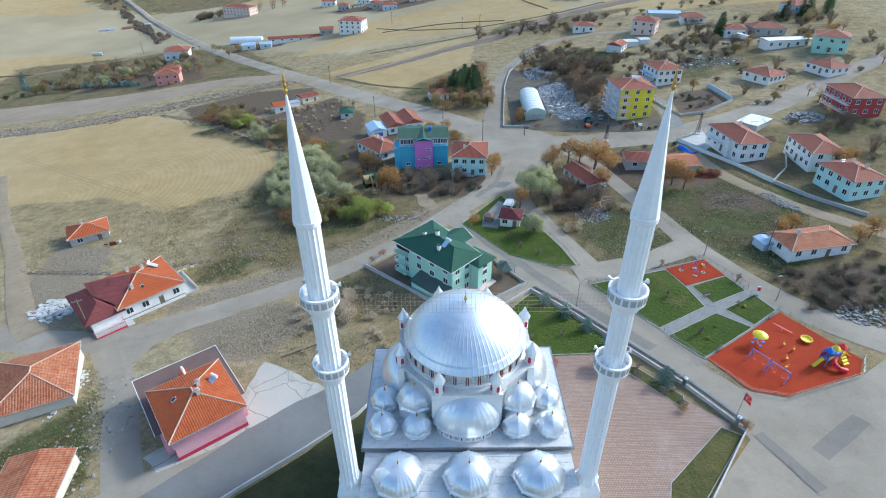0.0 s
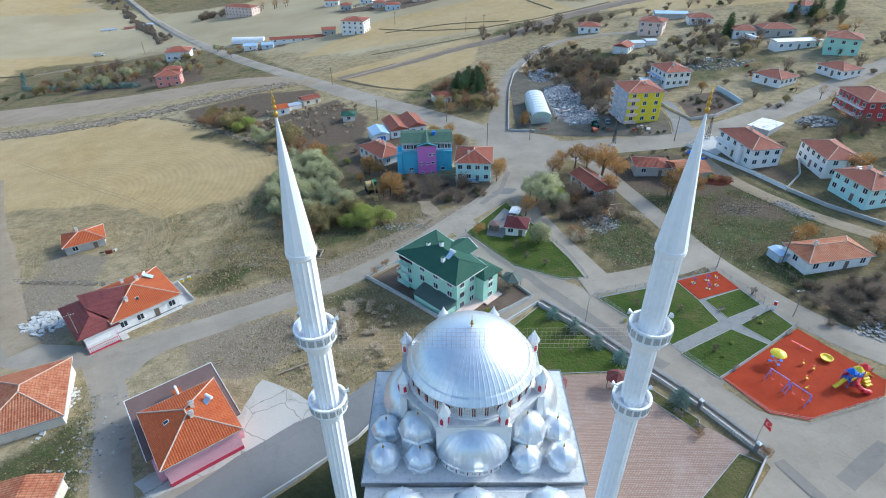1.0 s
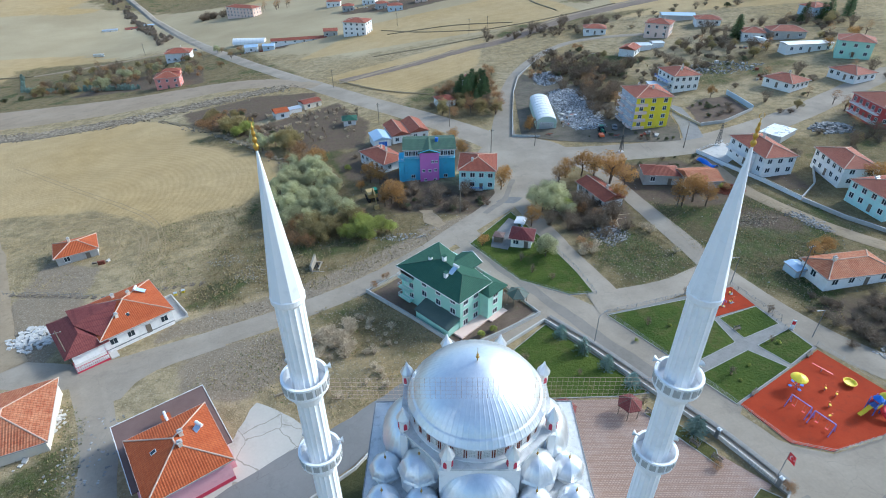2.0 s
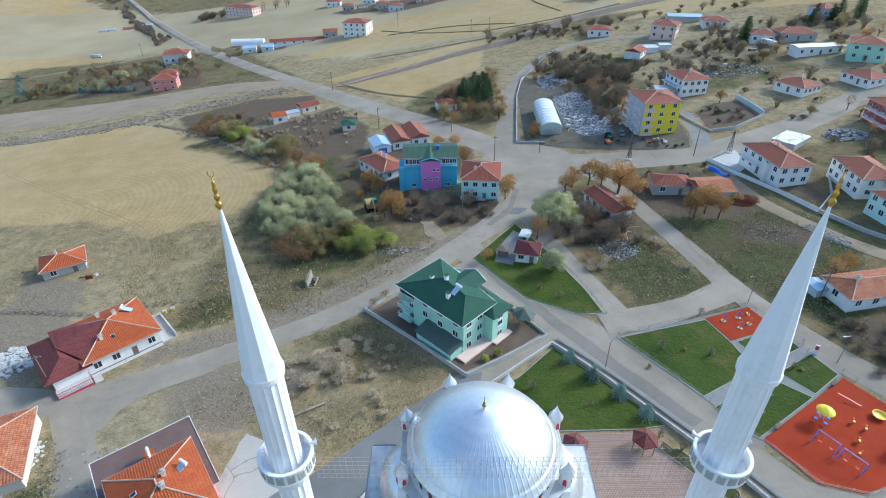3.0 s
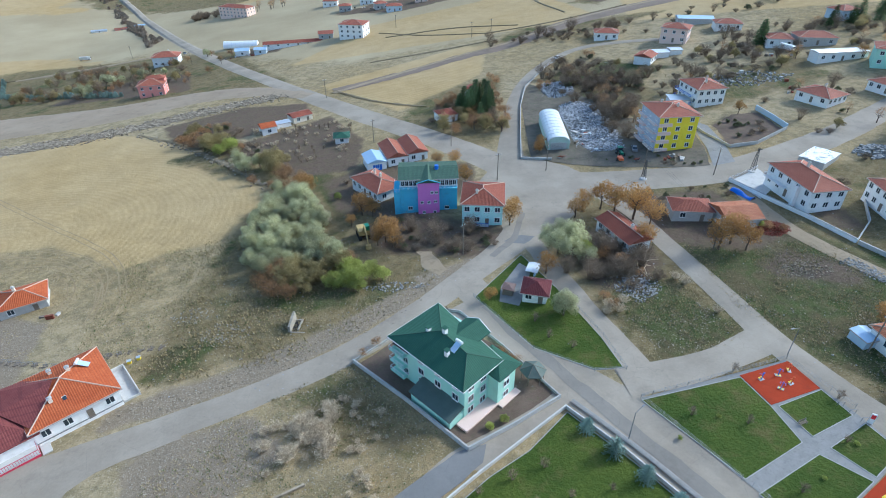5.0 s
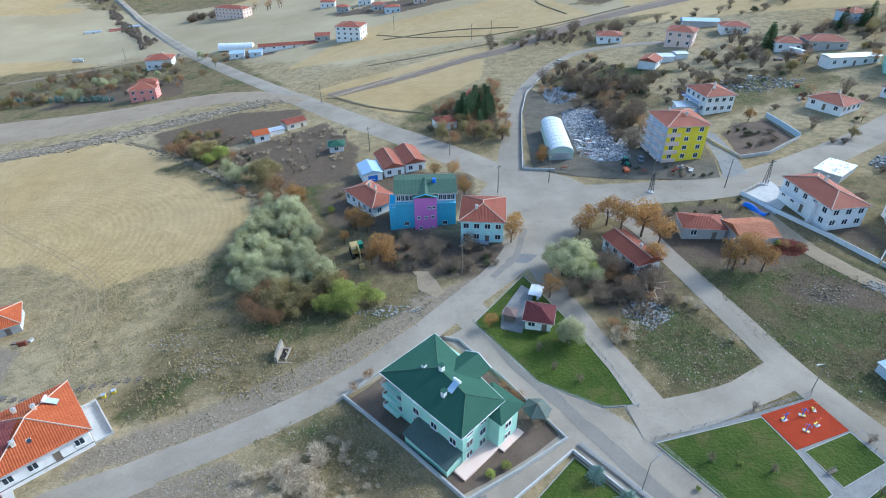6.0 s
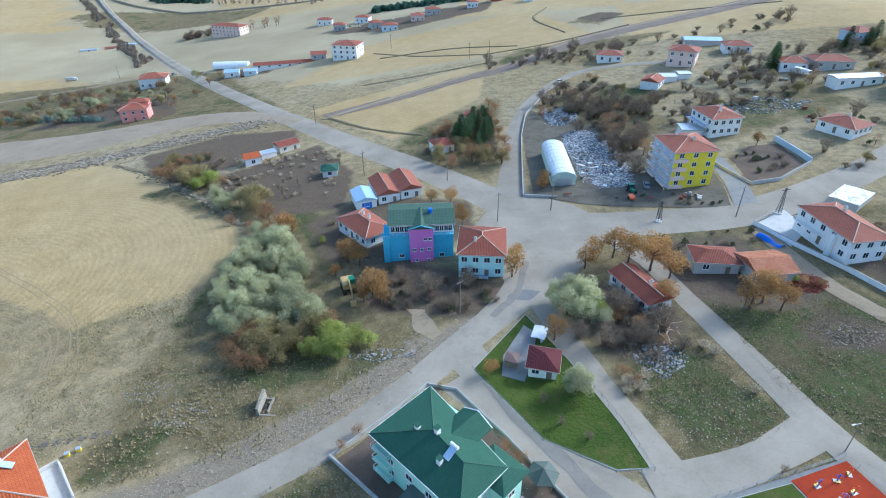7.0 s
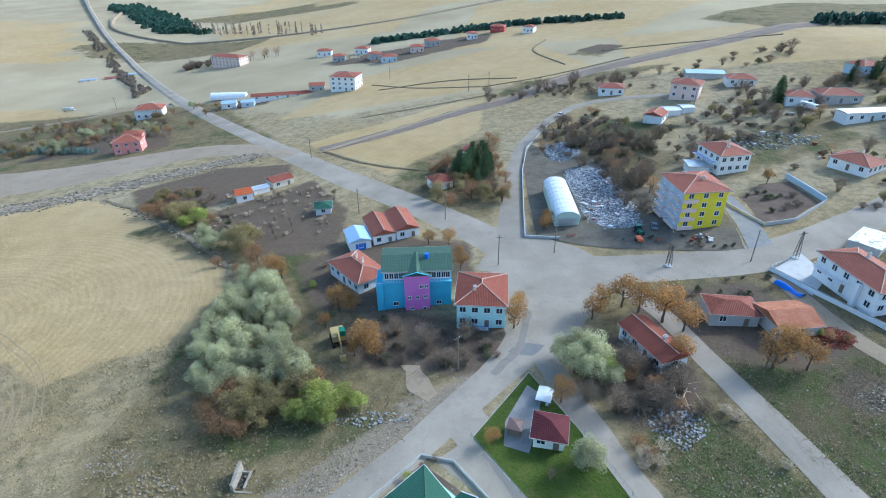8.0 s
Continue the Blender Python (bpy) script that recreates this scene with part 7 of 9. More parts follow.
def conifer(name, seed, height, width, material, label, tiers=13, full=0.85):
    rng = random.Random(seed)
    ob = thing(name, 0, 0, z=-500, label=label, category="conifer")
    part("trunk", Shape().tube((0, 0, -0.3), (0, 0, height * 0.95), 0.03 * height, 0.02, 6), BARK, ob)
    sh = Shape()
    for k in range(tiers):
        f = k / tiers
        z, r = height * (0.08 + 0.9 * f), width / 2 * (1 - f) ** full + 0.06
        n = max(5, int(15 * (1 - f) + 5))
        for i in range(n):
            a, rr = 2 * math.pi * (i + rng.random()) / n, r * rng.uniform(0.7, 1.1)
            for j in range(7):
                q = (j + 0.6) / 7
                c = Vector((math.cos(a) * rr * q, math.sin(a) * rr * q, z - 0.25 * rr * q + rng.gauss(0, 0.05)))
                for _ in range(2):
                    u = Vector((math.cos(a + rng.gauss(0, 0.7)), math.sin(a + rng.gauss(0, 0.7)), rng.gauss(-0.1, 0.3))).normalized()
                    w = u.orthogonal().normalized()
                    s = 0.09 * height ** 0.6 * rng.uniform(0.7, 1.3)
                    sh.add([c - w * s * 0.4, c + u * s * 1.4, c + w * s * 0.4], [(0, 1, 2)])
    part("crown", sh, material, ob)
    return ob


KINDS = {
    "willow": [leafy_tree("willow_tree", 11 + k, 6.6, 6.2, LEAF_SILVER, "bushy silver-green willow in a thicket", 24, 230, 0.25, low=0.1, group="willow thicket") for k in range(4)],
    "green": [leafy_tree("green_shrub", 21 + k, 4.2, 5.2, LEAF_GREEN, "fresh green rounded leafy shrub", 24, 200, 0.22, "shrub", 0.06) for k in range(2)],
    "olive": [leafy_tree("brown_shrub", 31 + k, 5.0, 5.6, LEAF_OLIVE, "olive-brown dense autumn shrub", 24, 170, 0.23, "shrub", 0.06) for k in range(2)],
    "orange": [leafy_tree("autumn_tree", 41 + k, 6.6, 5.8, LEAF_ORANGE, "deciduous tree with orange autumn leaves", 26, 62, 0.29, low=0.22) for k in range(3)],
    "rust": [leafy_tree("rust_shrub", 51 + k, 4.4, 5.4, LEAF_RUST, "thin rust-brown shrub with few leaves", 26, 46, 0.24, "shrub", 0.06) for k in range(3)],
    "pine": [conifer("pine_tree", 61 + k, 11.0, 7.0, NEEDLE, "tall dark green pine tree", 14, 0.6) for k in range(2)],
    "spruce": [conifer("blue_spruce", 71 + k, 2.9, 3.0, BLUE_NEEDLE, "small blue-green spruce beside the garden wall", 10, 0.5) for k in range(2)],
    "bare": [twig_shrub("bare_shrub", 81 + k, 2.8, 4.0, TWIG, "leafless brown shrub with many thin branches", 70) for k in range(2)],
    "pale": [twig_shrub("dry_shrub", 91 + k, 3.0, 4.0, PALE_TWIG, "pale dry leafless shrub on waste ground", 80, None, "shrub", 4, 0.034) for k in range(2)],
    "sapling": [twig_shrub("young_tree", 101 + k, 3.0, 2.0, TWIG, "young nearly bare tree planted on grass", 16, None, "tree") for k in range(2)],
    "brush": [twig_shrub("brush_shrub", 121 + k, 2.8, 5.0, BRUSH_TWIG, "dense grey-brown leafless brush", 70, None, "shrub", 14, 0.026) for k in range(3)],
    "moss": [leafy_tree("weedy_shrub", 131 + k, 2.6, 4.2, LEAF_DULL, "dull grey-green rough shrub", 15, 130, 0.24, "shrub", 0.02) for k in range(2)],
    "tall": [twig_shrub("bare_tree", 141 + k, 7.0, 6.0, TWIG, "tall leafless tree with fine branches", 60, None, "tree") for k in range(3)],
    "thin": [leafy_tree("bare_tree", 111 + k, 7.0, 5.0, LEAF_RUST, "nearly bare tall brown tree with few leaves", 18, 30, 0.24, low=0.25) for k in range(2)],
}
plant_rng = random.Random(5)


def plant(kind, x, y, size=1.0, squash=1.0, group=""):
    src = plant_rng.choice(KINDS[kind])
    m = pose(x, y, ground_top(x, y), 0, 0, plant_rng.uniform(0, 360))
    ob = copy_thing(src, m)
    s = size * plant_rng.uniform(0.9, 1.12)
    ob.scale = (s, s, s * squash)
    return tagged(ob, group=group) if group else ob


# willow thicket below the ploughed field
THICKET = [(-51, 100), (-57, 114), (-58.5, 129), (-55.5, 141), (-48.5, 142), (-39.5, 129), (-36, 113), (-29, 103), (-34, 98), (-43, 101)]
taken = []
for k in range(900):
    x, y = plant_rng.uniform(-60, -26), plant_rng.uniform(96, 145)
    if inside_depth(np.array([x]), np.array([y]), THICKET)[0] > 0 and all(math.hypot(x - a, y - b) > 3.5 for a, b in taken):
        taken.append((x, y))
        plant("willow", x, y, plant_rng.uniform(0.72, 1.12))
for x, y, s in ((-46, 94, 1.1), (-43, 91, 1.2), (-39.5, 89.4, 1.2), (-36.6, 92.5, 1.25), (-44, 99, 1.2), (-30, 99, 1.2), (-27.6, 103, 1.1), (-36, 98, 1.35), (-33, 102, 1.3), (-31.6, 106, 1.1), (-40.6, 95, 1.2), (-33, 95.5, 1.1), (-48.5, 97, 0.9), (-36, 104, 1.2), (-40, 100, 1.1)):
    plant("rust" if x + y < 53 else plant_rng.choice(("olive", "rust")), x, y, s * plant_rng.uniform(0.75, 1.05))
for x, y, s in ((-30.4, 94.0, 1.0), (-27.6, 93.2, 1.15), (-24.6, 94.4, 1.3), (-26.4, 97.0, 1.1), (-21.2, 96.6, 1.1), (-18.8, 95.4, 0.85), (-24, 91.6, 0.8), (-38.6, 94.6, 0.7), (-51, 138, 0.6)):
    plant("green", x, y, s)
for x, y, kind, s in ((-74, 166, "willow", 0.85), (-70, 170, "willow", 0.8), (-75, 171, "willow", 0.7), (-66, 168, "olive", 1.3), (-62.6, 168, "olive", 1.4), (-63, 163, "olive", 1.3), (-56, 155, "rust", 1.2), (-59, 159, "rust", 1.1), (-53, 148, "rust", 1.1), (-49, 149, "orange", 0.9), (-46.6, 146, "orange", 0.8), (-51, 152, "rust", 1.0), (-57, 147, "willow", 0.7), (-60, 150, "rust", 0.8), (-44, 134, "rust", 0.9), (-41, 129, "pale", 1.2), (-38, 124, "pale", 1.1),
                      (-87, 190, "green", 1.35), (-91, 192, "olive", 1.5), (-95, 190, "olive", 1.4), (-90, 186, "green", 1.2), (-101, 197, "rust", 1.2), (-106, 200, "rust", 1.2), (-111, 201, "rust", 1.0), (-83, 183, "olive", 0.9), (-79, 174, "willow", 0.8), (-68, 156, "rust", 0.8)):
    plant(kind, x, y, s)
# autumn trees round the square and the gardens
for x, y, s in ((-28.0, 128.4, 1.15), (-24.8, 127, 1.0), (-19.7, 112.6, 1.15), (-17.6, 109.6, 1.1), (-21.6, 111, 0.8), (-30, 122, 0.6), (-7.4, 160, 0.7), (-1.4, 158.6, 0.9), (1.6, 145, 0.9), (1.2, 150, 0.7), (12.6, 117.6, 0.9), (13.6, 122, 0.9), (14.6, 126, 0.7), (18.6, 94.6, 0.95), (5.4, 85.6, 0.6), (30.0, 119.4, 1.0), (32.6, 122.8, 1.1), (37.6, 123.4, 1.25), (40.6, 121, 1.15), (44.6, 117, 1.4), (47.6, 113.4, 1.25),
                (45.4, 118.6, 0.9), (59.8, 101.0, 1.35), (63.4, 103.2, 1.3), (65.8, 100.2, 1.1), (78, 72.4, 0.8), (82, 74.6, 0.7), (43.4, 104, 0.9), (111, 105, 1.1), (116, 108, 0.9), (27, 164, 0.8), (28, 168, 0.7), (94, 68, 0.9), (98, 70, 0.9), (170, 231, 0.9), (186, 240, 1.0), (100, 184, 0.7)):
    plant("orange", x, y, s)
for x, y, s in ((22.6, 102.4, 1.0), (25.6, 100.2, 1.05), (24.0, 106.6, 1.05), (26.6, 104, 1.1), (21.4, 106.4, 0.9), (28.2, 98.2, 0.8), (20.0, 79.6, 0.8), (20.8, 81.2, 0.7)):
    plant("willow", x, y, s)
for x, y, s in ((28.6, 101.6, 0.95), (29.8, 104.6, 0.8), (-37, 140, 0.5), (73.5, 110, 0.4)):
    plant("green", x, y, s)
for x, y, s in ((32.6, 100, 0.8), (29.2, 84.2, 0.55), (30.6, 82, 0.5), (36, 97, 0.7), (39, 92, 0.5), (74.6, 108.6, 0.6), (77.4, 107.4, 0.5), (35.8, 20.4, 0.35), (44.2, 16.4, 0.42), (-6, 80.6, 0.4), (-17.6, 73, 0.4), (-20, 70, 0.4), (6.6, 68.4, 0.5), (8.6, 66, 0.5)):
    plant("rust", x, y, s)
for k in range(34):
    plant(plant_rng.choice(("bare", "brush", "brush", "bare", "tall")), plant_rng.gauss(33.5, 4), plant_rng.gauss(97, 5), plant_rng.uniform(0.6, 1.0))
for k in range(22):
    plant(plant_rng.choice(("bare", "brush", "tall")), plant_rng.uniform(-20, 10), plant_rng.uniform(106, 118), plant_rng.uniform(0.4, 0.9))
for x, y, s in ((29.7, 81.6, 0.8), (31.4, 80.2, 0.7), (28.8, 79.6, 0.6), (47.4, 88.4, 0.7), (46.2, 90.4, 0.6), (50.4, 78.6, 0.6), (33.0, 83.2, 0.6)):
    plant("pale", x, y, s)
for k in range(26):
    plant("pale", plant_rng.gauss(-26, 4.2), plant_rng.gauss(51, 3.0), plant_rng.uniform(0.5, 0.9))
for k in range(70):
    x, y = plant_rng.uniform(-32, -4), plant_rng.uniform(36, 66)
    if inside_depth(np.array([x]), np.array([y]), [(-40, 46), (-24, 62), (-5, 49), (-14, 39), (-26, 34)])[0] > 0:
        plant("pale", x, y, plant_rng.uniform(0.2, 0.5))
for k in range(60):
    plant(plant_rng.choice(("bare", "brush", "bare", "brush")), plant_rng.uniform(68, 100), plant_rng.uniform(44, 60), plant_rng.uniform(0.4, 0.7))
# wooded corner at the fork
for x, y in ((4, 205), (9, 203), (12, 209), (6, 212), (10, 217), (1, 209), (14, 216), (8, 224), (12, 230), (5, 208.5), (8.5, 207), (11.5, 212.5), (7.6, 219), (13, 222), (3, 214), (10, 226)):
    plant("pine", x, y, plant_rng.uniform(0.65, 1.0))
for k in range(42):
    t = plant_rng.random()
    plant(plant_rng.choice(("rust", "olive", "thin", "rust", "bare")), -12 + 26 * t + plant_rng.gauss(0, 3), 210 - 18 * t + plant_rng.gauss(4, 11), plant_rng.uniform(0.7, 1.1))
for k in range(10):
    plant("rust", 16 + plant_rng.uniform(-1, 3), 188 + 7 * k + plant_rng.uniform(-2, 2), plant_rng.uniform(0.7, 1.0))
# village trees
for x, y, s in ((142, 261, 1.0), (145, 266, 0.9), (182, 277, 0.8), (187, 283, 0.9), (193, 279, 0.8), (200, 284, 0.9), (206, 278, 0.9), (118, 290, 0.5), (214, 290, 0.9)):
    plant("pine", x, y, s)
for k in range(130):
    x = plant_rng.uniform(40, 200)
    y = plant_rng.uniform(205, 250) + 0.25 * (x - 40)
    if any(math.hypot(x - a, y - b) < 12 for a, b in ((92, 202), (131, 190), (158, 193), (88, 254), (100, 262), (110, 283), (149, 259), (164, 257), (161, 233), (175, 221), (140, 293), (81, 302), (120, 222))):
        continue
    plant(plant_rng.choice(("tall", "brush", "bare", "olive", "thin", "bare")), x, y, plant_rng.uniform(0.6, 1.0))
for k in range(46):
    plant(plant_rng.choice(("bare", "tall", "thin")), plant_rng.uniform(52, 66), plant_rng.uniform(172, 235), plant_rng.uniform(0.6, 1.1))
for k in range(36):
    plant(plant_rng.choice(("bare", "brush", "tall")), plant_rng.uniform(20, 95), 318 + plant_rng.gauss(0, 7), plant_rng.uniform(0.6, 1.0))
for k in range(30):
    plant(plant_rng.choice(("bare", "thin", "olive")), plant_rng.uniform(112, 200), plant_rng.uniform(125, 215), plant_rng.uniform(0.5, 0.9))
# rough brush and bare trees that fill the plots between the houses
HOUSES = [(ob.location.x, ob.location.y) for ob in scene.objects if ob.parent is None and ob.get("category") in ("house", "shed", "garage", "carport")]


def brush(outline, n, kinds, low, high):
    """Plants strewn over a plot in uneven drifts, clear of the houses."""
    xs, ys, made = [q[0] for q in outline], [q[1] for q in outline], 0
    while made < n:
        x, y = plant_rng.uniform(min(xs), max(xs)), plant_rng.uniform(min(ys), max(ys))
        made += 1
        if inside_depth(np.array([x]), np.array([y]), outline)[0] < 0.5 or noise.noise((x * 0.06, y * 0.06, 2)) < plant_rng.uniform(-0.5, 0.25):
            continue
        if any(math.hypot(x - a, y - b) < 9.5 for a, b in HOUSES):
            continue
        plant(plant_rng.choice(kinds), x, y, plant_rng.uniform(low, high))


DRY = ("brush", "brush", "bare", "moss", "tall", "tall")
brush([(53, 166), (64, 172), (80, 186), (82, 210), (70, 262), (52, 270), (36, 246), (50, 222), (58, 212)], 210, DRY, 0.6, 1.2)
brush([(31, 226), (46, 258), (62, 281), (70, 270), (54, 250), (42, 230)], 80, ("brush", "moss", "rust"), 0.5, 0.9)
brush([(70, 206), (110, 214), (160, 240), (200, 270), (190, 300), (120, 280), (100, 250), (72, 262)], 170, DRY, 0.5, 1.0)
brush([(112, 150), (150, 180), (200, 214), (210, 240), (160, 216), (112, 184), (108, 164)], 70, DRY, 0.5, 0.9)
brush([(96, 104), (130, 110), (150, 140), (130, 160), (108, 140), (98, 124)], 60, DRY, 0.5, 0.9)
brush([(88, 160), (106, 169), (106, 184), (90, 180)], 40, ("brush", "moss"), 0.3, 0.7)
brush([(-130, 232), (-112, 200), (-92, 186), (-72, 176), (-66, 184), (-84, 206), (-100, 222)], 150, ("brush", "brush", "olive", "rust", "moss"), 0.6, 1.0)
brush([(-24, 122), (-14, 127), (0, 118), (12, 116), (8, 106), (-4, 104), (-20, 108)], 40, ("brush", "bare", "moss"), 0.3, 0.6)
brush([(-40, 150), (-32, 158), (-30, 142), (-22, 130), (-30, 128)], 30, ("moss", "brush"), 0.4, 0.8)
brush([(48, 122), (72, 124), (76, 132), (58, 134), (44, 130)], 40, ("moss", "brush"), 0.25, 0.5)
brush([(70, 46), (110, 30), (124, 60), (96, 66), (74, 60)], 130, ("brush", "brush", "bare", "moss"), 0.3, 0.6)
brush([(60, 146.6), (75, 146.4), (78, 157), (61, 156)], 40, ("moss", "brush"), 0.25, 0.5)
brush([(31, 158), (40, 153.6), (52, 150), (58, 156), (50, 160.6), (38, 162)], 46, ("moss", "moss", "brush"), 0.15, 0.35)
brush([(27, 160), (30, 166), (27, 200), (25, 190), (24.4, 166)], 22, ("brush", "moss", "orange"), 0.35, 0.6)
brush([(-300, 320), (-170, 312), (-150, 330), (-190, 376), (-290, 392)], 170, ("brush", "moss", "rust", "olive", "tall"), 0.7, 1.3)
brush([(-10, 206), (4, 194), (13, 188), (16, 200), (18, 240), (6, 240), (-8, 222)], 70, ("brush", "moss", "tall", "rust"), 0.6, 1.1)
brush([(62, 292), (110, 300), (200, 330), (190, 350), (90, 330), (30, 306)], 110, ("brush", "moss", "brush", "tall"), 0.6, 1.1)
# valley gardens and the hedge
for k in range(34):
    t = k / 33
    plant("spruce", -300 + 105 * t, 352 - 44 * t + plant_rng.uniform(-2, 2), plant_rng.uniform(1.0, 1.5))
for k in range(10):
    plant("spruce", -305 - 3.5 * k, 356 + 5 * k, 1.3)
for k in range(56):
    plant(plant_rng.choice(("rust", "thin", "olive", "bare", "willow")), plant_rng.uniform(-290, -150), plant_rng.uniform(325, 395), plant_rng.uniform(0.7, 1.2))
plant("willow", -222, 314, 1.3)
for k in range(14):
    plant("bare", plant_rng.uniform(-255, -225), 575 + plant_rng.uniform(-12, 12), 2.0)
for k in range(8):
    plant("thin", -180 + plant_rng.uniform(-14, 14), 575 + plant_rng.uniform(-6, 6), 1.2)
# spruces along the mosque garden wall, saplings on the lawns
for x, y, s in ((18.6, 50.6, 1.1), (21.8, 46.2, 1.2), (25.2, 41.6, 1.2), (28.4, 37.2, 1.1), (35.2, 26.8, 1.3)):
    plant("spruce", x, y, s)
for x, y in ((6, 42), (11, 44), (14, 39), (20, 40), (29, 33), (31.6, 30.6), (9, 38), (16, 73), (20, 70), (14, 78), (36, 53), (44, 51), (46, 39), (57, 47), (1, 40), (46.8, 62.8), (60.6, 55.6), (-4, 82.4)):
    plant("sapling", x, y, plant_rng.uniform(0.5, 0.9))
for x, y in ((3.2, 51.6), (5.6, 53), (-8.4, 79)):
    plant("green", x, y, 0.32)
for x, y in ((32.5, 48.5), (40, 52.5), (47, 37.5), (50, 41), (58, 46.5)):
    plant("green", x, y, 0.16)
for k in range(90):
    plant("pale", plant_rng.uniform(-88, -40), plant_rng.uniform(172, 214), plant_rng.uniform(0.3, 0.5))
for k in range(40):
    plant("sapling", plant_rng.uniform(-82, -42), plant_rng.uniform(168, 212), plant_rng.uniform(0.5, 0.8))
for sources in KINDS.values():
    for src in sources:
        for ob in (*src.children_recursive, src):
            bpy.data.objects.remove(ob)

# far plantation and tree lines
stuff_rng = random.Random(8)


def far_trees(name, spots, height, width, material, label):
    sh = Shape()
    for x, y in spots:
        z, hgt, w = ground_top(x, y), height * stuff_rng.uniform(0.7, 1.2), width * stuff_rng.uniform(0.7, 1.2)
        for _ in range(26):
            f = stuff_rng.random()
            r = w / 2 * (1 - f) ** 0.7
            c = Vector((x + stuff_rng.gauss(0, r * 0.6), y + stuff_rng.gauss(0, r * 0.6), z + 0.3 + hgt * f))
            u = Vector((stuff_rng.gauss(0, 1), stuff_rng.gauss(0, 1), stuff_rng.gauss(0, 1))).normalized()
            v = u.orthogonal().normalized()
            s = w * 0.32
            sh.add([c - u * s - v * s, c + u * s - v * s, c + u * s + v * s, c - u * s + v * s], [(0, 1, 2, 3)])
    return solo(name, sh, material, label, "trees", kind="stuff")


far_trees("far_plantation", [(-640 + 250 * t + stuff_rng.uniform(-24, 40) * (1 - t) + stuff_rng.uniform(-10, 60) * t, 1180 - 350 * t + stuff_rng.gauss(0, 9)) for t in [stuff_rng.random() for _ in range(420)]], 6, 8, YOUNG_NEEDLE, "young dark green plantation beside the valley road")
far_trees("far_tree_line", [(-72 + 128 * t, 572 - 8 * t + stuff_rng.gauss(0, 4)) for t in [stuff_rng.random() for _ in range(130)]], 3.4, 4.5, YOUNG_NEEDLE, "dark green line of young trees")
far_trees("far_tree_line", [(60 + 90 * t, 566 - 40 * t + stuff_rng.gauss(0, 3)) for t in [stuff_rng.random() for _ in range(70)]], 3.4, 4.5, YOUNG_NEEDLE, "dark green line of young trees")
far_trees("far_tree_line", [(-368 + 230 * t, 862 - 190 * t + stuff_rng.gauss(0, 4)) for t in [stuff_rng.random() for _ in range(40)]], 13, 2.2, BARE_CROWN, "row of bare brown poplars")
far_trees("far_tree_line", [(240 + 90 * t, 412 + 10 * t + stuff_rng.gauss(0, 4)) for t in [stuff_rng.random() for _ in range(90)]], 5, 4.5, YOUNG_NEEDLE, "dark conifer belt on the far slope")
far_trees("roadside_bushes", [(-236 - 250 * t + stuff_rng.gauss(-14, 3), 470 + 360 * t + stuff_rng.gauss(0, 3)) for t in [stuff_rng.random() for _ in range(130)]], 2.6, 3.4, BARE_CROWN, "brown bushes along the country road")


# ---------------------------------------------------------------- loose stone and grass
def stones(name, spots, size, material, label):
    sh = Shape()
    for x, y, lift in spots:
        s = size * stuff_rng.uniform(0.4, 1.5)
        z = ground_top(x, y) + lift
        p = [Vector((sx * stuff_rng.uniform(0.5, 1), sy * stuff_rng.uniform(0.5, 1), sz * stuff_rng.uniform(0.4, 0.9))) * s * 0.5 for sx in (-1, 1) for sy in (-1, 1) for sz in (-1, 1)]
        m = Euler((0, 0, stuff_rng.uniform(0, 6.3))).to_matrix()
        sh.add([tuple(m @ q + Vector((x, y, z))) for q in p], [(0, 1, 3, 2), (4, 6, 7, 5), (0, 4, 5, 1), (2, 3, 7, 6), (0, 2, 6, 4), (1, 5, 7, 3)])
    return solo(name, sh, material, label, "rubble", kind="stuff")


def along(points, n, spread):
    line = spline(points, 2.0)
    out = []
    for _ in range(n):
        p = stuff_rng.choice(line)
        out.append((p.x + stuff_rng.gauss(0, spread), p.y + stuff_rng.gauss(0, spread), 0.0))
    return out


def heap(cx, cy, rx, ry, n, high):
    out = []
    for _ in range(n):
        a, r = stuff_rng.uniform(0, 6.3), stuff_rng.random() ** 0.5
        r *= 1 + 0.3 * noise.noise((2 * math.cos(a) + cx, 2 * math.sin(a) + cy, 0.5)) + 0.06 * stuff_rng.gauss(0, 1)
        out.append((cx + rx * r * math.cos(a), cy + ry * r * math.sin(a), high * (1 - r) * stuff_rng.random()))
    return out


stones("stone_bank", along([(-330, 222), (-215, 218), (-182, 222), (-155, 232), (-126, 247), (-104, 258), (-92, 262)], 8500, 3.4), 0.8, WARM_RUBBLE, "rough stone revetment below the earth bank")
stones("field_stones", along([(-140, 222), (-89, 180), (-64, 154)], 260, 1.2), 0.7, WARM_RUBBLE, "stones along the field edge")
stones("rubble_heap", [q for q in heap(47, 187, 9.5, 27, 9000, 0.9) if 39.6 < q[0] < 57 and 161.5 < q[1] < 212], 0.46, SCRAP, "grey rubble and scrap spread in the walled yard")
stones("rubble_heap", heap(43, 228, 7, 11, 1300, 2.2), 0.5, SCRAP, "grey rubble heap beside the climbing road")
stones("rubble_heap", heap(116, 220, 20, 9, 420, 0.8), 0.6, RUBBLE, "scattered timber and scrap behind the village houses")
stones("rubble_heap", heap(125, 147, 6, 5, 300, 1.6), 0.9, RUBBLE, "pale rubble heap below the red apartments")
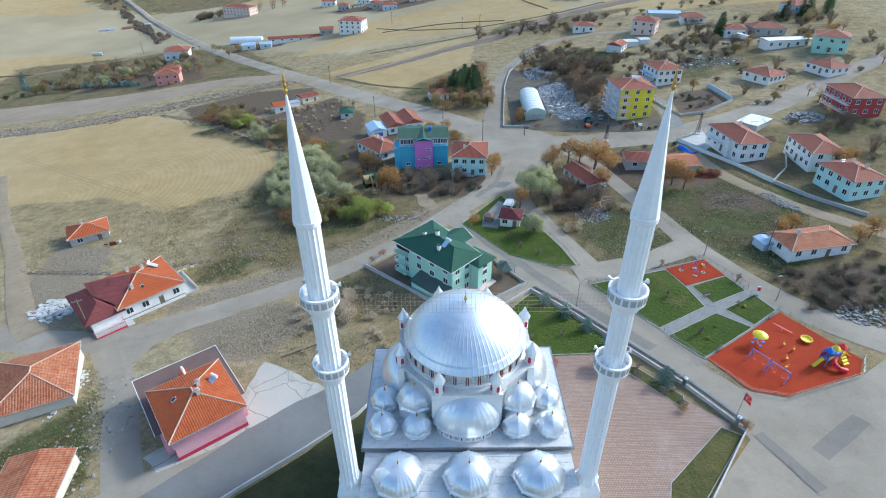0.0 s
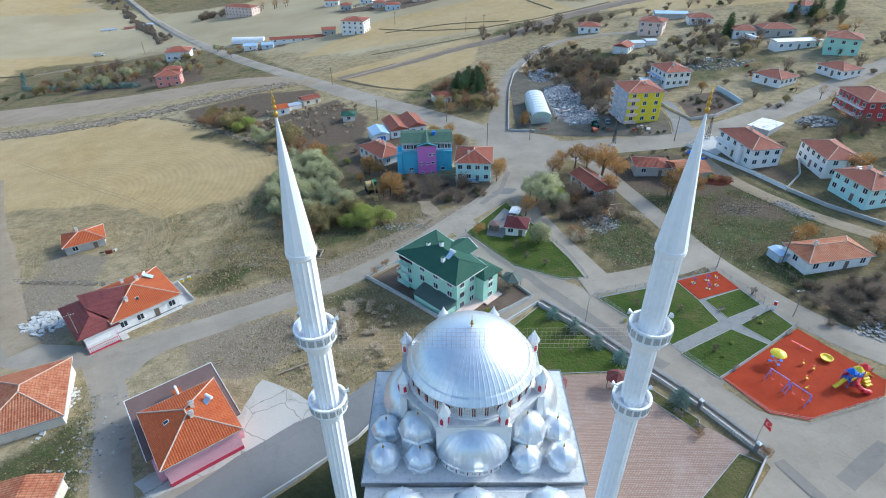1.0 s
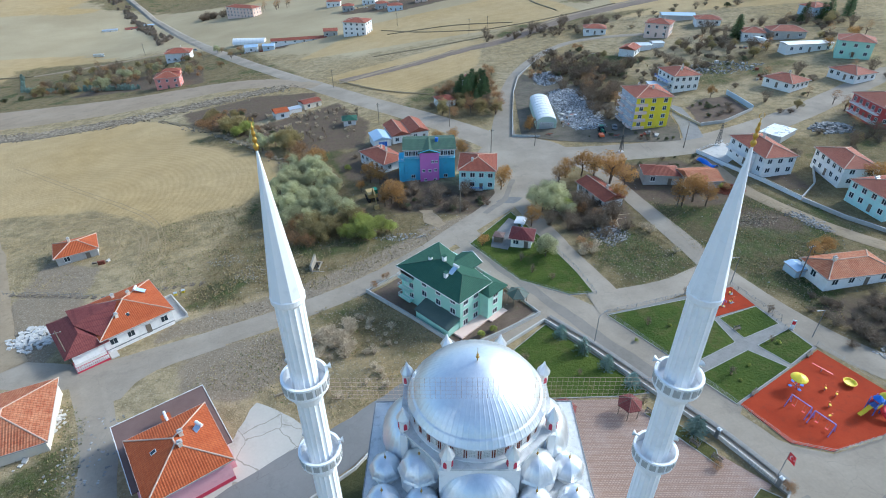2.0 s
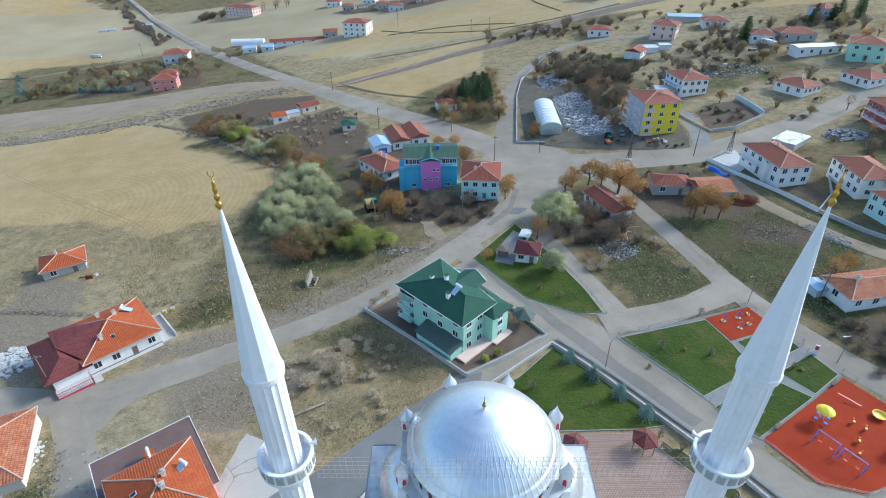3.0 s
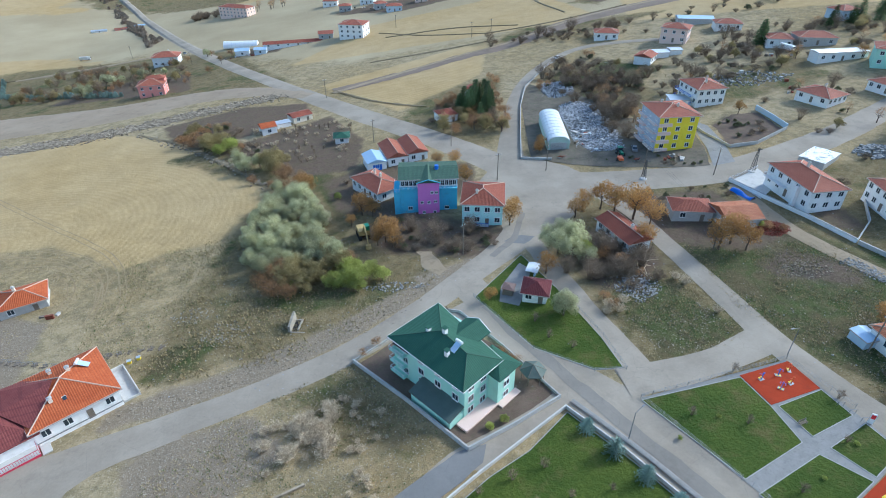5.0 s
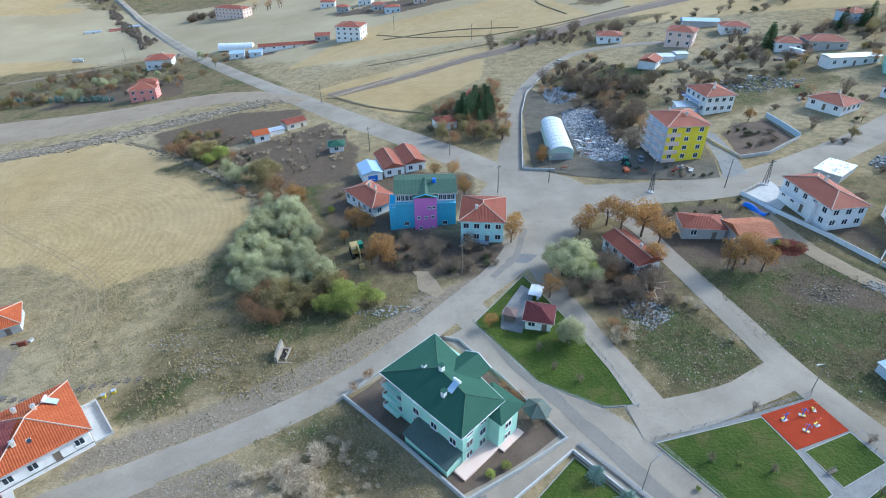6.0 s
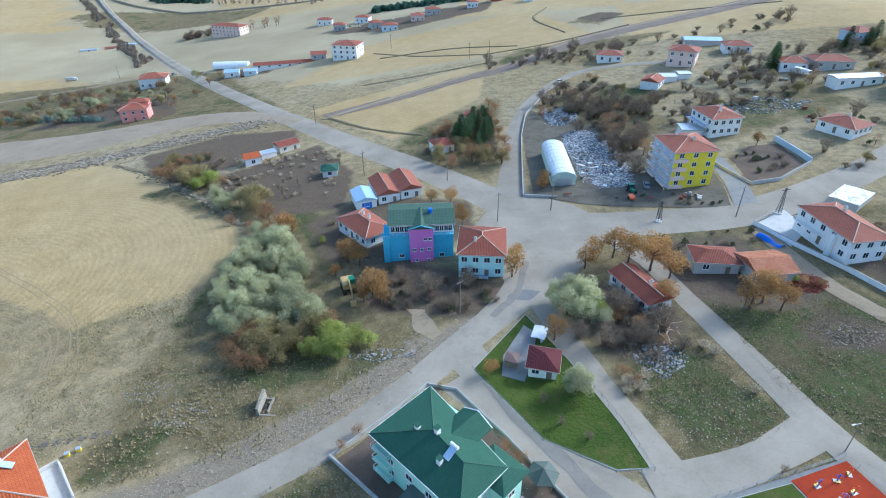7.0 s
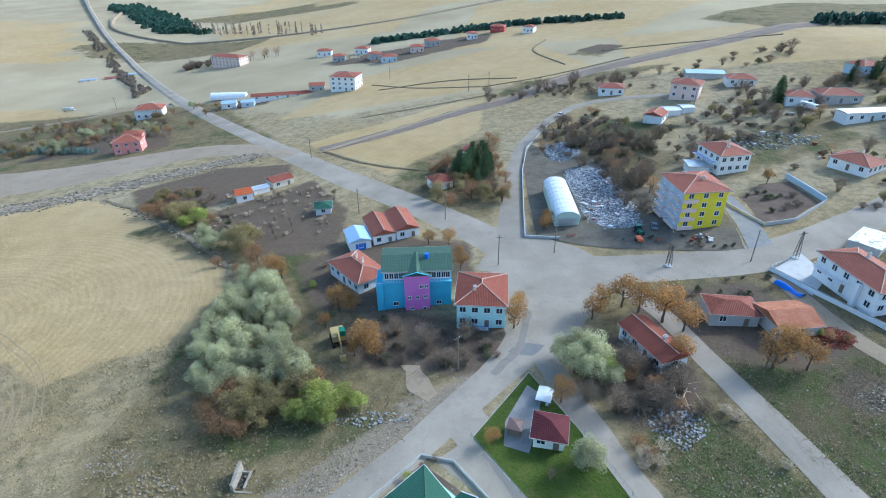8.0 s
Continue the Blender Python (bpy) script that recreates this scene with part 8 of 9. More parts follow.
stones("rubble_heap", [(86.2 + 0.33 * k + stuff_rng.gauss(0, 0.9), 92.5 - 0.82 * k + stuff_rng.gauss(0, 0.7), 0.2 * stuff_rng.random()) for k in [stuff_rng.uniform(-2, 10) for _ in range(420)]], 0.32, RUBBLE, "stones along the dirt lane")
stones("rubble_heap", heap(81, 43, 7, 4.5, 260, 0.4), 0.5, RUBBLE, "grey stones strewn beside the road")
stones("rubble_heap", heap(76, 109, 4.4, 3.4, 900, 1.3), 0.3, DULL_TILE, "heap of broken red tiles beside the barn")
stones("rubble_heap", heap(37.6, 88, 4.4, 5, 330, 0.35), 0.36, RUBBLE, "pale stones scattered over waste ground")
stones("rubble_heap", heap(75, 91.5, 5.5, 3.6, 260, 0.3), 0.3, WARM_RUBBLE, "grey-brown spoil and stones on the waste plot")
stones("rubble_heap", heap(-90, 56.5, 5.0, 4.5, 300, 0.5), 0.8, CONCRETE, "broken concrete beside the farmhouse")
stones("rubble_heap", heap(-71, 30, 1.8, 7, 60, 0.3), 0.8, CONCRETE, "white blocks beside the old house")
stones("rubble_heap", heap(-49.5, 78.5, 5.5, 4.0, 130, 0.1), 0.28, TROUGH_STONE, "pale stones strewn among dry grass")
stones("rubble_heap", heap(-60, 85, 4.2, 3.0, 80, 0.1), 0.28, TROUGH_STONE, "pale stones strewn among dry grass")
stones("rubble_heap", heap(-16, 92.5, 7, 1.8, 140, 0.2), 0.36, RUBBLE, "pale stones along the road verge")
stones("fence_litter", along([(-112, 74), (-100, 73), (-92, 72), (-80, 70.5), (-72, 73), (-62, 75)], 900, 0.35), 0.3, POLE_WOOD, "brown brushwood heaped along the farm fence")
stones("roadside_stones", along([(-62, 57), (-40, 66), (-18, 82), (-9, 90)], 260, 1.3), 0.3, WARM_RUBBLE, "small stones along the road verge")
stones("roadside_stones", [(stuff_rng.uniform(-66, -56), stuff_rng.uniform(2, 34), 0) for _ in range(300)], 0.35, RUBBLE, "gravel beside the side street")
stones("waste_stones", [(stuff_rng.uniform(-60, 20), stuff_rng.uniform(60, 130), 0) for _ in range(600)] + [(stuff_rng.uniform(30, 100), stuff_rng.uniform(60, 120), 0) for _ in range(260)], 0.22, RUBBLE, "pale stones scattered on waste ground")


def gravel(outline, n, size, label):
    xs, ys = [p[0] for p in outline], [p[1] for p in outline]
    px = np.array([stuff_rng.uniform(min(xs), max(xs)) for _ in range(n)])
    py = np.array([stuff_rng.uniform(min(ys), max(ys)) for _ in range(n)])
    keep = inside_depth(px, py, outline) > 0.3
    return stones("gravel", [(float(x), float(y), 0.0) for x, y in zip(px[keep], py[keep]) if noise.noise((x * 0.15, y * 0.15, 8)) > stuff_rng.uniform(-0.5, 0.4)], size, PALE_GRAVEL, label)


PALE_GRAVEL = surface("pale_gravel", (0.24, 0.205, 0.155), (0.42, 0.365, 0.285), 0.6, 4, 0.95, bump=0.2, spread=0.4, island=True)
gravel([(-54, 44), (-40, 55), (-22, 66), (-4, 49), (-14, 38.5), (-26, 32), (-36, 38), (-48, 38)], 4200, 0.17, "pale gravel strewn over the waste plot")
gravel([(-66, 62), (-36, 69), (-12, 88), (-24, 92), (-60, 100), (-80, 84)], 2200, 0.17, "pale gravel strewn over the rough pasture")
gravel([(30, 80), (40, 96), (53, 74), (48, 69), (35, 66)], 1400, 0.2, "pale gravel strewn over the waste plot")
gravel([(56, 80), (70, 104), (86, 100), (90, 84), (72, 54)], 1600, 0.2, "pale gravel strewn over the waste plot")


def tufts(name, outline, n, height, material, label, blades=6):
    xs, ys = [p[0] for p in outline], [p[1] for p in outline]
    px = np.array([stuff_rng.uniform(min(xs), max(xs)) for _ in range(n)])
    py = np.array([stuff_rng.uniform(min(ys), max(ys)) for _ in range(n)])
    keep = inside_depth(px, py, outline) > 0
    sh = Shape()
    for x, y in zip(px[keep], py[keep]):
        if noise.noise((x * 0.12, y * 0.12, 4)) < stuff_rng.uniform(-0.3, 0.15):
            continue
        z, s = ground_top(x, y), 0.72 * height * stuff_rng.uniform(0.5, 1.5)
        for _ in range(blades):
            a, l = stuff_rng.uniform(0, 6.3), stuff_rng.uniform(0.3, 0.9)
            dx, dy = math.cos(a), math.sin(a)
            sh.add([(x - dy * 0.035, y + dx * 0.035, z - 0.02), (x + dy * 0.035, y - dx * 0.035, z - 0.02), (x + dx * l * s, y + dy * l * s, z + s * (1.1 - 0.6 * l))], [(0, 1, 2)])
    return solo(name, sh, material, label, "grass", kind="stuff")


WASTE_WEST = [(-66, 62), (-30, 71), (-8, 92), (-30, 92), (-60, 122), (-90, 110), (-80, 75)]
WASTE_LANE = [(-52, 40), (-42, 55), (-22, 68), (-2, 48), (-14, 36), (-26, 30), (-36, 38)]
WASTE_EAST = [(52, 104), (66, 100), (84, 104), (92, 84), (72, 50), (55, 78)]
WASTE_FORK = [(28, 86), (40, 104), (54, 74), (50, 69), (34, 66)]
tufts("dry_grass", WASTE_WEST, 9880, 0.55, STRAW, "clumps of dry yellow grass on waste ground")
tufts("green_grass", WASTE_WEST, 4940, 0.4, GRASS_BLADE, "clumps of green weeds on waste ground")
tufts("dry_grass", WASTE_LANE, 6080, 0.5, STRAW, "clumps of dry yellow grass on waste ground")
tufts("green_grass", WASTE_LANE, 2850, 0.35, GRASS_BLADE, "clumps of green weeds on waste ground")
tufts("dry_grass", WASTE_EAST, 5700, 0.5, STRAW, "clumps of dry yellow grass on waste ground")
tufts("green_grass", WASTE_EAST, 5200, 0.3, GRASS_BLADE, "clumps of green weeds on waste ground")
tufts("dry_grass", WASTE_FORK, 3420, 0.5, STRAW, "clumps of dry yellow grass on waste ground")
tufts("green_grass", WASTE_FORK, 2600, 0.3, GRASS_BLADE, "clumps of green weeds on waste ground")
tufts("dry_grass", [(-82, -6), (-60, -6), (-58, 16), (-66, 34), (-72, 38)], 3040, 0.5, STRAW, "clumps of dry yellow grass on waste ground")
tufts("green_grass", [(-82, -6), (-60, -6), (-58, 16), (-66, 34), (-72, 38)], 3040, 0.4, GRASS_BLADE, "clumps of green weeds on waste ground")
tufts("dry_grass", [(70, 46), (110, 55), (120, 40), (90, 32)], 4940, 0.6, STRAW, "tall dry grass beside the road")
tufts("dry_grass", [(-110, 70), (-88, 74), (-92, 110), (-120, 112)], 2850, 0.45, STRAW, "clumps of dry yellow grass on waste ground")
for outline, n in (([(-64, 62), (-36, 69), (-28, 78), (-40, 86), (-62, 88)], 1000), ([(-62, 86), (-44, 88), (-56, 118), (-76, 112)], 700), ([(30, 84), (40, 98), (52, 76), (36, 68)], 120), ([(56, 80), (72, 104), (86, 96), (72, 56)], 160), ([(-20, 86), (-8, 92), (-4, 100), (-24, 96)], 140), ([(64, 182), (96, 195), (140, 225), (90, 240), (60, 220)], 600)):
    tufts("grass_tussocks", outline, n, 0.75, STRAW, "straw-coloured grass tussocks on waste ground", 22)


# ---------------------------------------------------------------- park and playground
PLAY = 0.16


def spot(x, y, lift=PLAY):
    return ground_top(x, y) + lift


sh_thing = thing("spring_parasol", 55.2, 35.6, 0, spot(55.2, 35.6), "yellow umbrella-shaped merry-go-round on a post", "playground ride")
part("post", Shape().tube((0, 0, 0), (0, 0, 2.6), 0.06, n=8), PURPLE_PAINT, sh_thing)
part("canopy", Shape().lathe([(1.35, 2.2), (1.3, 2.3), (0.9, 2.55), (0.4, 2.75), (0.04, 2.85)], 14).lathe([(1.33, 2.17), (0.03, 2.6)], 14, cap=False), YELLOW_PAINT, sh_thing, "yellow scalloped canopy")
for k in range(4):
    a = math.pi / 2 * k
    part("seat", Shape().lathe([(0.28, 0.45), (0.3, 0.5), (0.28, 0.55)], 12, 1.0 * math.cos(a), 1.0 * math.sin(a)), BLUE_PAINT, sh_thing)
    part("arm", Shape().tube((0, 0, 0.5), (math.cos(a), math.sin(a), 0.47), 0.035).tube((math.cos(a), math.sin(a), 0.5), (0.3 * math.cos(a), 0.3 * math.sin(a), 2.0), 0.02), STEEL, sh_thing)


def swing_frame(x, y, yaw, length, colour):
    ob = thing("swing_set", x, y, yaw, spot(x, y), "lilac-framed swing set with two seats", "swing", "swing sets of the playground")
    for s in (-1, 1):
        for d in (-1, 1):
            part("leg", Shape().tube((s * length / 2, d * 0.95, 0), (s * length / 2, 0, 2.3), 0.08), colour, ob)
        part("crossbar", Shape().tube((s * length / 2, -0.5, 1.15), (s * length / 2, 0.5, 1.15), 0.035), colour, ob)
    part("beam", Shape().tube((-length / 2, 0, 2.3), (length / 2, 0, 2.3), 0.085), colour, ob)
    for k in (-1, 1):
        part("chain", Shape().tube((k * length / 4 - 0.22, 0, 2.3), (k * length / 4 - 0.22, 0, 0.5), 0.015, n=3).tube((k * length / 4 + 0.22, 0, 2.3), (k * length / 4 + 0.22, 0, 0.5), 0.015, n=3), STEEL, ob)
        part("seat", Shape().box(k * length / 4 - 0.25, -0.12, 0.45, k * length / 4 + 0.25, 0.12, 0.5), RED_PAINT, ob)
    return ob


swing_frame(52.9, 30.6, -58, 3.2, PURPLE_PAINT)
swing_frame(54.6, 27.2, -58, 3.2, PURPLE_PAINT)
for x, y, yaw in ((61.6, 39.2, -45),):
    ss = thing("seesaw", x, y, yaw, spot(x, y), "red plank seesaw on a low stand", "seesaw")
    part("plank", Shape().box(-1.7, -0.1, 0.5, 1.7, 0.1, 0.56).moved(pose(0, 0, 0, 0, 6, 0)), RED_PAINT, ss)
    part("stand", Shape().tube((0, -0.3, 0), (0, 0, 0.5), 0.05).tube((0, 0.3, 0), (0, 0, 0.5), 0.05), STEEL, ss)
bowl = thing("spinner_bowl", 64.3, 35.9, 0, spot(64.3, 35.9), "round yellow spinning bowl on the rubber floor", "playground ride")
part("bowl", Shape().lathe([(0.25, 0.12), (0.8, 0.2), (1.0, 0.55), (1.05, 0.6), (0.95, 0.6), (0.72, 0.3), (0.1, 0.25)], 18), YELLOW_PAINT, bowl)
part("pivot", Shape().tube((0, 0, 0), (0, 0, 0.2), 0.2, n=10), STEEL, bowl)
for x, y in ((59.6, 34.8), (58.2, 31.2), (60.6, 33.4), (57.0, 29.0)):
    rocker = thing("spring_rocker", x, y, plant_rng.uniform(0, 360), spot(x, y), "small red and yellow spring rocker", "playground ride", "spring rockers")
    part("spring", Shape().tube((0, 0, 0), (0, 0, 0.35), 0.1, n=8), STEEL, rocker)
    part("body", Shape().box(-0.4, -0.08, 0.35, 0.4, 0.08, 0.6).box(-0.4, -0.1, 0.6, -0.2, 0.1, 0.9), ORANGE_PAINT, rocker)
    part("seat", Shape().box(-0.15, -0.16, 0.6, 0.3, 0.16, 0.66), YELLOW_PAINT, rocker)
tower = thing("play_tower", 65.6, 30.6, 20, spot(65.6, 30.6), "red, yellow and blue plastic play tower with slides", "play tower")
for px in (-2.2, -0.8, 0.8, 2.2):
    for py in (-0.7, 0.7):
        part("post", Shape().tube((px, py, 0), (px, py, 3.0), 0.07, n=8), BLUE_PAINT if px < 0 else RED_PAINT, tower)
for px, z in ((-1.5, 1.3), (0.0, 1.5), (1.5, 1.3)):
    part("barrier", Shape().box(px - 0.7, -0.72, z + 0.1, px + 0.7, -0.66, z + 0.8), YELLOW_PAINT if px else BLUE_PAINT, tower)
    part("deck", Shape().box(px - 0.72, -0.7, z, px + 0.72, 0.7, z + 0.1), BLUE_PAINT, tower)
    part("panel", Shape().box(px - 0.7, 0.66, z + 0.1, px + 0.7, 0.72, z + 0.9), RED_PAINT if px else YELLOW_PAINT, tower)
for px, mat_cap in ((-1.5, BLUE_PAINT), (0.0, YELLOW_PAINT), (1.5, RED_PAINT)):
    part("canopy", Shape().lathe([(0.8, 2.8), (0.78, 2.9), (0.42, 3.3), (0.05, 3.6)], 8, px, 0, math.pi / 8), mat_cap, tower, "coloured pyramid canopy")


def chute(pts, width, material, label):
    sh = Shape()
    line = [Vector(p) for p in pts]
    for i, p in enumerate(line):
        d = (line[min(i + 1, len(line) - 1)] - line[max(i - 1, 0)])
        n = Vector((-d.y, d.x, 0)).normalized() * width / 2
        sh.v += [tuple(p - n + Vector((0, 0, 0.22))), tuple(p - n), tuple(p + n), tuple(p + n + Vector((0, 0, 0.22)))]
    sh.f = [(4 * i + k, 4 * i + k + 1, 4 * i + k + 5, 4 * i + k + 4) for i in range(len(line) - 1) for k in range(3)]
    return part("slide", sh, material, tower, label)


chute([(-2.2, 0, 1.4), (-2.9, 0, 1.1), (-3.6, 0, 0.5), (-4.3, 0, 0.25)], 0.6, YELLOW_PAINT, "yellow slide")
chute([(2.2, 0, 1.4), (2.9, 0, 1.0), (3.6, -0.2, 0.5), (4.1, -0.3, 0.25)], 0.6, YELLOW_PAINT, "yellow slide")
spiral = [(-0.2 + 1.1 * math.cos(a), -1.8 + 1.1 * math.sin(a), 1.5 - 0.24 * k) for k, a in enumerate([math.pi / 2 + 0.7 * k for k in range(6)])]
for p, q in zip(spiral, spiral[1:]):
    part("tube_slide", Shape().tube(p, q, 0.42, n=10), RED_PAINT, tower, "red spiral tube slide")
part("steps", Shape().box(0.9, -1.9, 0.0, 2.1, -1.5, 0.4).box(0.9, -1.5, 0.0, 2.1, -1.1, 0.8).box(0.9, -1.1, 0.0, 2.1, -0.7, 1.2), YELLOW_PAINT, tower)
for x, y, c in ((50.4, 60.2, BLUE_PAINT), (52.6, 58, PURPLE_PAINT), (56, 62, ORANGE_PAINT), (53.6, 61, BLUE_PAINT), (54.8, 59, ORANGE_PAINT)):
    gym = thing("exercise_machine", x, y, plant_rng.uniform(0, 180), spot(x, y), "outdoor exercise machine with coloured steel frame", "exercise machine", "exercise machines")
    part("base_plate", Shape().box(-0.5, -0.3, 0, 0.5, 0.3, 0.05), STEEL, gym)
    part("column", Shape().tube((0, 0, 0), (0, 0, 1.6), 0.08, n=8), c, gym)
    part("handle", Shape().tube((-0.4, 0, 1.4), (0.4, 0, 1.4), 0.04).tube((-0.4, 0, 1.4), (-0.4, 0.3, 1.2), 0.04).tube((0.4, 0, 1.4), (0.4, 0.3, 1.2), 0.04), c, gym)
    part("pedal", Shape().box(-0.35, 0.1, 0.2, -0.1, 0.4, 0.26), YELLOW_PAINT, gym)
    part("pedal", Shape().box(0.1, 0.1, 0.2, 0.35, 0.4, 0.26), YELLOW_PAINT, gym)


def bench(x, y, yaw, lift=0.15):
    ob = thing("bench", x, y, yaw, ground_top(x, y) + lift, "brown slatted park bench", "bench", "park benches")
    for k in range(3):
        part("seat_slat", Shape().box(-0.8, -0.25 + k * 0.16, 0.42, 0.8, -0.12 + k * 0.16, 0.46), POLE_WOOD, ob)
    for k in range(2):
        part("back_slat", Shape().box(-0.8, 0.25, 0.55 + 0.17 * k, 0.8, 0.29, 0.68 + 0.17 * k), POLE_WOOD, ob)
    for s in (-0.65, 0.65):
        part("leg", Shape().box(s - 0.05, -0.22, 0, s + 0.05, -0.14, 0.42).box(s - 0.05, 0.2, 0, s + 0.05, 0.29, 0.88), STEEL, ob)


for x, y, yaw in ((47.9, 34.4, 35), (61.6, 43.0, 35), (31.0, 28.6, -52), (34.2, 24.6, -52), (29.4, 30.8, -52), (36.4, 21.8, -52), (52.2, 50.6, 20)):
    bench(x, y, yaw)
booth = thing("sign_board", 62.4, 50.4, -30, label="white and red information board at the park gate", category="sign")
part("panel", Shape().box(-0.35, -0.1, 0.0, 0.35, 0.1, 2.2), WHITE_PAINT, booth)
part("banner", Shape().box(-0.28, -0.115, 1.2, 0.28, -0.1, 2.0), RED_PAINT, booth, "red printed field")
for k in range(4):
    gx, gy = 60.0 + 0.9 * k, 54.0 - 1.6 * k
    if k != 3:
        post = thing("gate_post", gx, gy, label="dark bent-tube park gate post", category="post", group="park gate posts")
        part("tube", Shape().tube((-0.5, 0, 0), (-0.5, 0, 1.0), 0.04).tube((-0.5, 0, 1.0), (0.5, 0, 1.0), 0.04).tube((0.5, 0, 1.0), (0.5, 0, 0), 0.04), STEEL, post)


def gazebo(x, y, yaw, roof, label, r=2.1):
    ob = thing("gazebo", x, y, yaw, ground_top(x, y) + 0.1, label, "gazebo", "garden gazebos")
    for k in range(6):
        a = math.pi / 3 * k
        part("post", Shape().tube((0.82 * r * math.cos(a), 0.82 * r * math.sin(a), 0), (0.82 * r * math.cos(a), 0.82 * r * math.sin(a), 2.3), 0.07), POLE_WOOD, ob)
    part("roof", Shape().lathe([(r, 2.25), (r, 2.35), (0.05, 3.5)], 6), roof, ob)
    for k in range(6):
        a = math.pi / 3 * k
        part("hip_batten", Shape().tube((r * math.cos(a), r * math.sin(a), 2.36), (0, 0, 3.54), 0.04, n=4), POLE_WOOD, ob)
    part("table", Shape().box(-0.5, -0.5, 0.68, 0.5, 0.5, 0.74).box(-0.06, -0.06, 0, 0.06, 0.06, 0.68), POLE_WOOD, ob)


gazebo(15.4, 30.6, 10, MAROON_SHEET, "six-sided wooden gazebo with dark red roof")
gazebo(26.0, 31.2, 10, MAROON_SHEET, "six-sided wooden gazebo with dark red roof")
gazebo(11.4, 62.2, 0, GREY_GREEN, "small garden gazebo with dark green roof", 2.4)

# flag on the courtyard wall
fl = thing("flag_pole", 43.2, 18.2, 0, label="steel flag pole with red flag, white crescent and star", category="flag")
part("pole", Shape().tube((0, 0, -0.2), (0, 0, 6.6), 0.05, 0.035, 8), STEEL, fl)
cloth = Shape()
for i in range(13):
    for j in range(9):
        u, v = i / 12, j / 8
        cloth.v.append((0.05 + 1.5 * u, 0.3 * math.sin(6 * u + 1.4 * v) * u, 6.5 - 1.5 * (1 - v) - 1.5 * u))
cloth.f = [(i * 9 + j, (i + 1) * 9 + j, (i + 1) * 9 + j + 1, i * 9 + j + 1) for i in range(12) for j in range(8)]
flag = part("flag", cloth, RED_PAINT, fl, "red cloth flag")


def on_cloth(u, v, off):
    return (0.05 + 1.5 * u, 0.3 * math.sin(6 * u + 1.4 * v) * u + off, 6.5 - 1.5 * (1 - v) - 1.5 * u)


for off in (-0.02, 0.02):
    moon, n = Shape(), 20
    for k in range(n + 1):
        a = radians(40 + 280 * k / n)
        moon.v += [on_cloth(0.38 + 0.17 * math.cos(a), 0.5 + 0.25 * math.sin(a), off), on_cloth(0.415 + 0.135 * math.cos(a), 0.5 + 0.2 * math.sin(a), off)]
    moon.f = [(2 * k, 2 * k + 1, 2 * k + 3, 2 * k + 2) for k in range(n)]
    part("crescent", moon, WHITE_PAINT, flag, "white crescent")
    star = Shape()
    star.v = [on_cloth(0.62, 0.5, off)] + [on_cloth(0.62 + (0.09 if k % 2 == 0 else 0.036) * math.cos(math.pi + k * math.pi / 5), 0.5 + (0.13 if k % 2 == 0 else 0.05) * math.sin(math.pi + k * math.pi / 5), off) for k in range(10)]
    star.f = [(0, k + 1, (k + 1) % 10 + 1) for k in range(10)]
    part("star", star, WHITE_PAINT, flag, "white star")
for x, y in ((43.2, 17.4), (38.2, 26.0)):
    gp = thing("gate_pillar", x, y, 30, label="dark square gate pillar of the courtyard", category="pillar", group="gate pillars")
    part("shaft", Shape().box(-0.3, -0.3, -0.3, 0.3, 0.3, 1.8), STEEL, gp)
    part("cap", Shape().lathe([(0.45, 1.8), (0.45, 1.9), (0.05, 2.2)], 4, turn=math.pi / 4), WHITE_PAINT, gp)
rail_fence([(42.8, 17.8), (38.4, 25.6)], "dark iron gate between the pillars", 0.5, rails=(0.3, 1.0), lift=0.05)


# ---------------------------------------------------------------- street furniture
def street_lamp(x, y, yaw, height=8.0):
    ob = thing("street_lamp", x, y, yaw, label="tall grey steel street lamp", category="street lamp", group="street lamps")
    part("pole", Shape().tube((0, 0, -0.2), (0, 0, height), 0.09, 0.05, 8), STEEL, ob)
    part("arm", Shape().tube((0, 0, height - 0.05), (1.6, 0, height + 0.35), 0.045), STEEL, ob)
    part("head", Shape().box(1.4, -0.12, height + 0.3, 2.1, 0.12, height + 0.42), STEEL, ob, "flat lamp head")


def utility_pole(x, y, yaw=0, height=9.0):
    ob = thing("utility_pole", x, y, yaw, label="weathered wooden utility pole with crossarm", category="utility pole", group="utility poles")
    part("pole", Shape().tube((0, 0, -0.3), (0, 0, height), 0.15, 0.1, 8), POLE_WOOD, ob)
    part("crossarm", Shape().box(-0.9, -0.06, height - 0.7, 0.9, 0.06, height - 0.58), POLE_WOOD, ob)
    for k in (-0.8, -0.3, 0.3, 0.8):
        part("insulator", Shape().tube((k, 0, height - 0.58), (k, 0, height - 0.4), 0.05), WHITE_PAINT, ob)
    return ob


for x, y, yaw in ((24.6, 48.6, 35), (65, 48, 200), (57.8, 66, 200)):
    street_lamp(x, y, yaw, 6.5)
POLES = ((0.1, 104.5, 40), (11.5, 145.5, 10), (-31.3, 186, 40), (64, 231.7, 0), (54.5, 142.6, 80), (74, 139.4, 80), (107.7, 264.6, 0), (10.7, 340.8, 0), (22.3, 341.2, 0), (-76.8, 47.4, 30), (58.7, 101.3, 20), (72, 66, 20), (-2.5, 176, 40), (-62, 252, 40), (27, 150, 80), (-249, 428, 0), (-178, 372, 0), (-40, 398, 0))
for x, y, yaw in POLES:
    utility_pole(x, y, yaw)


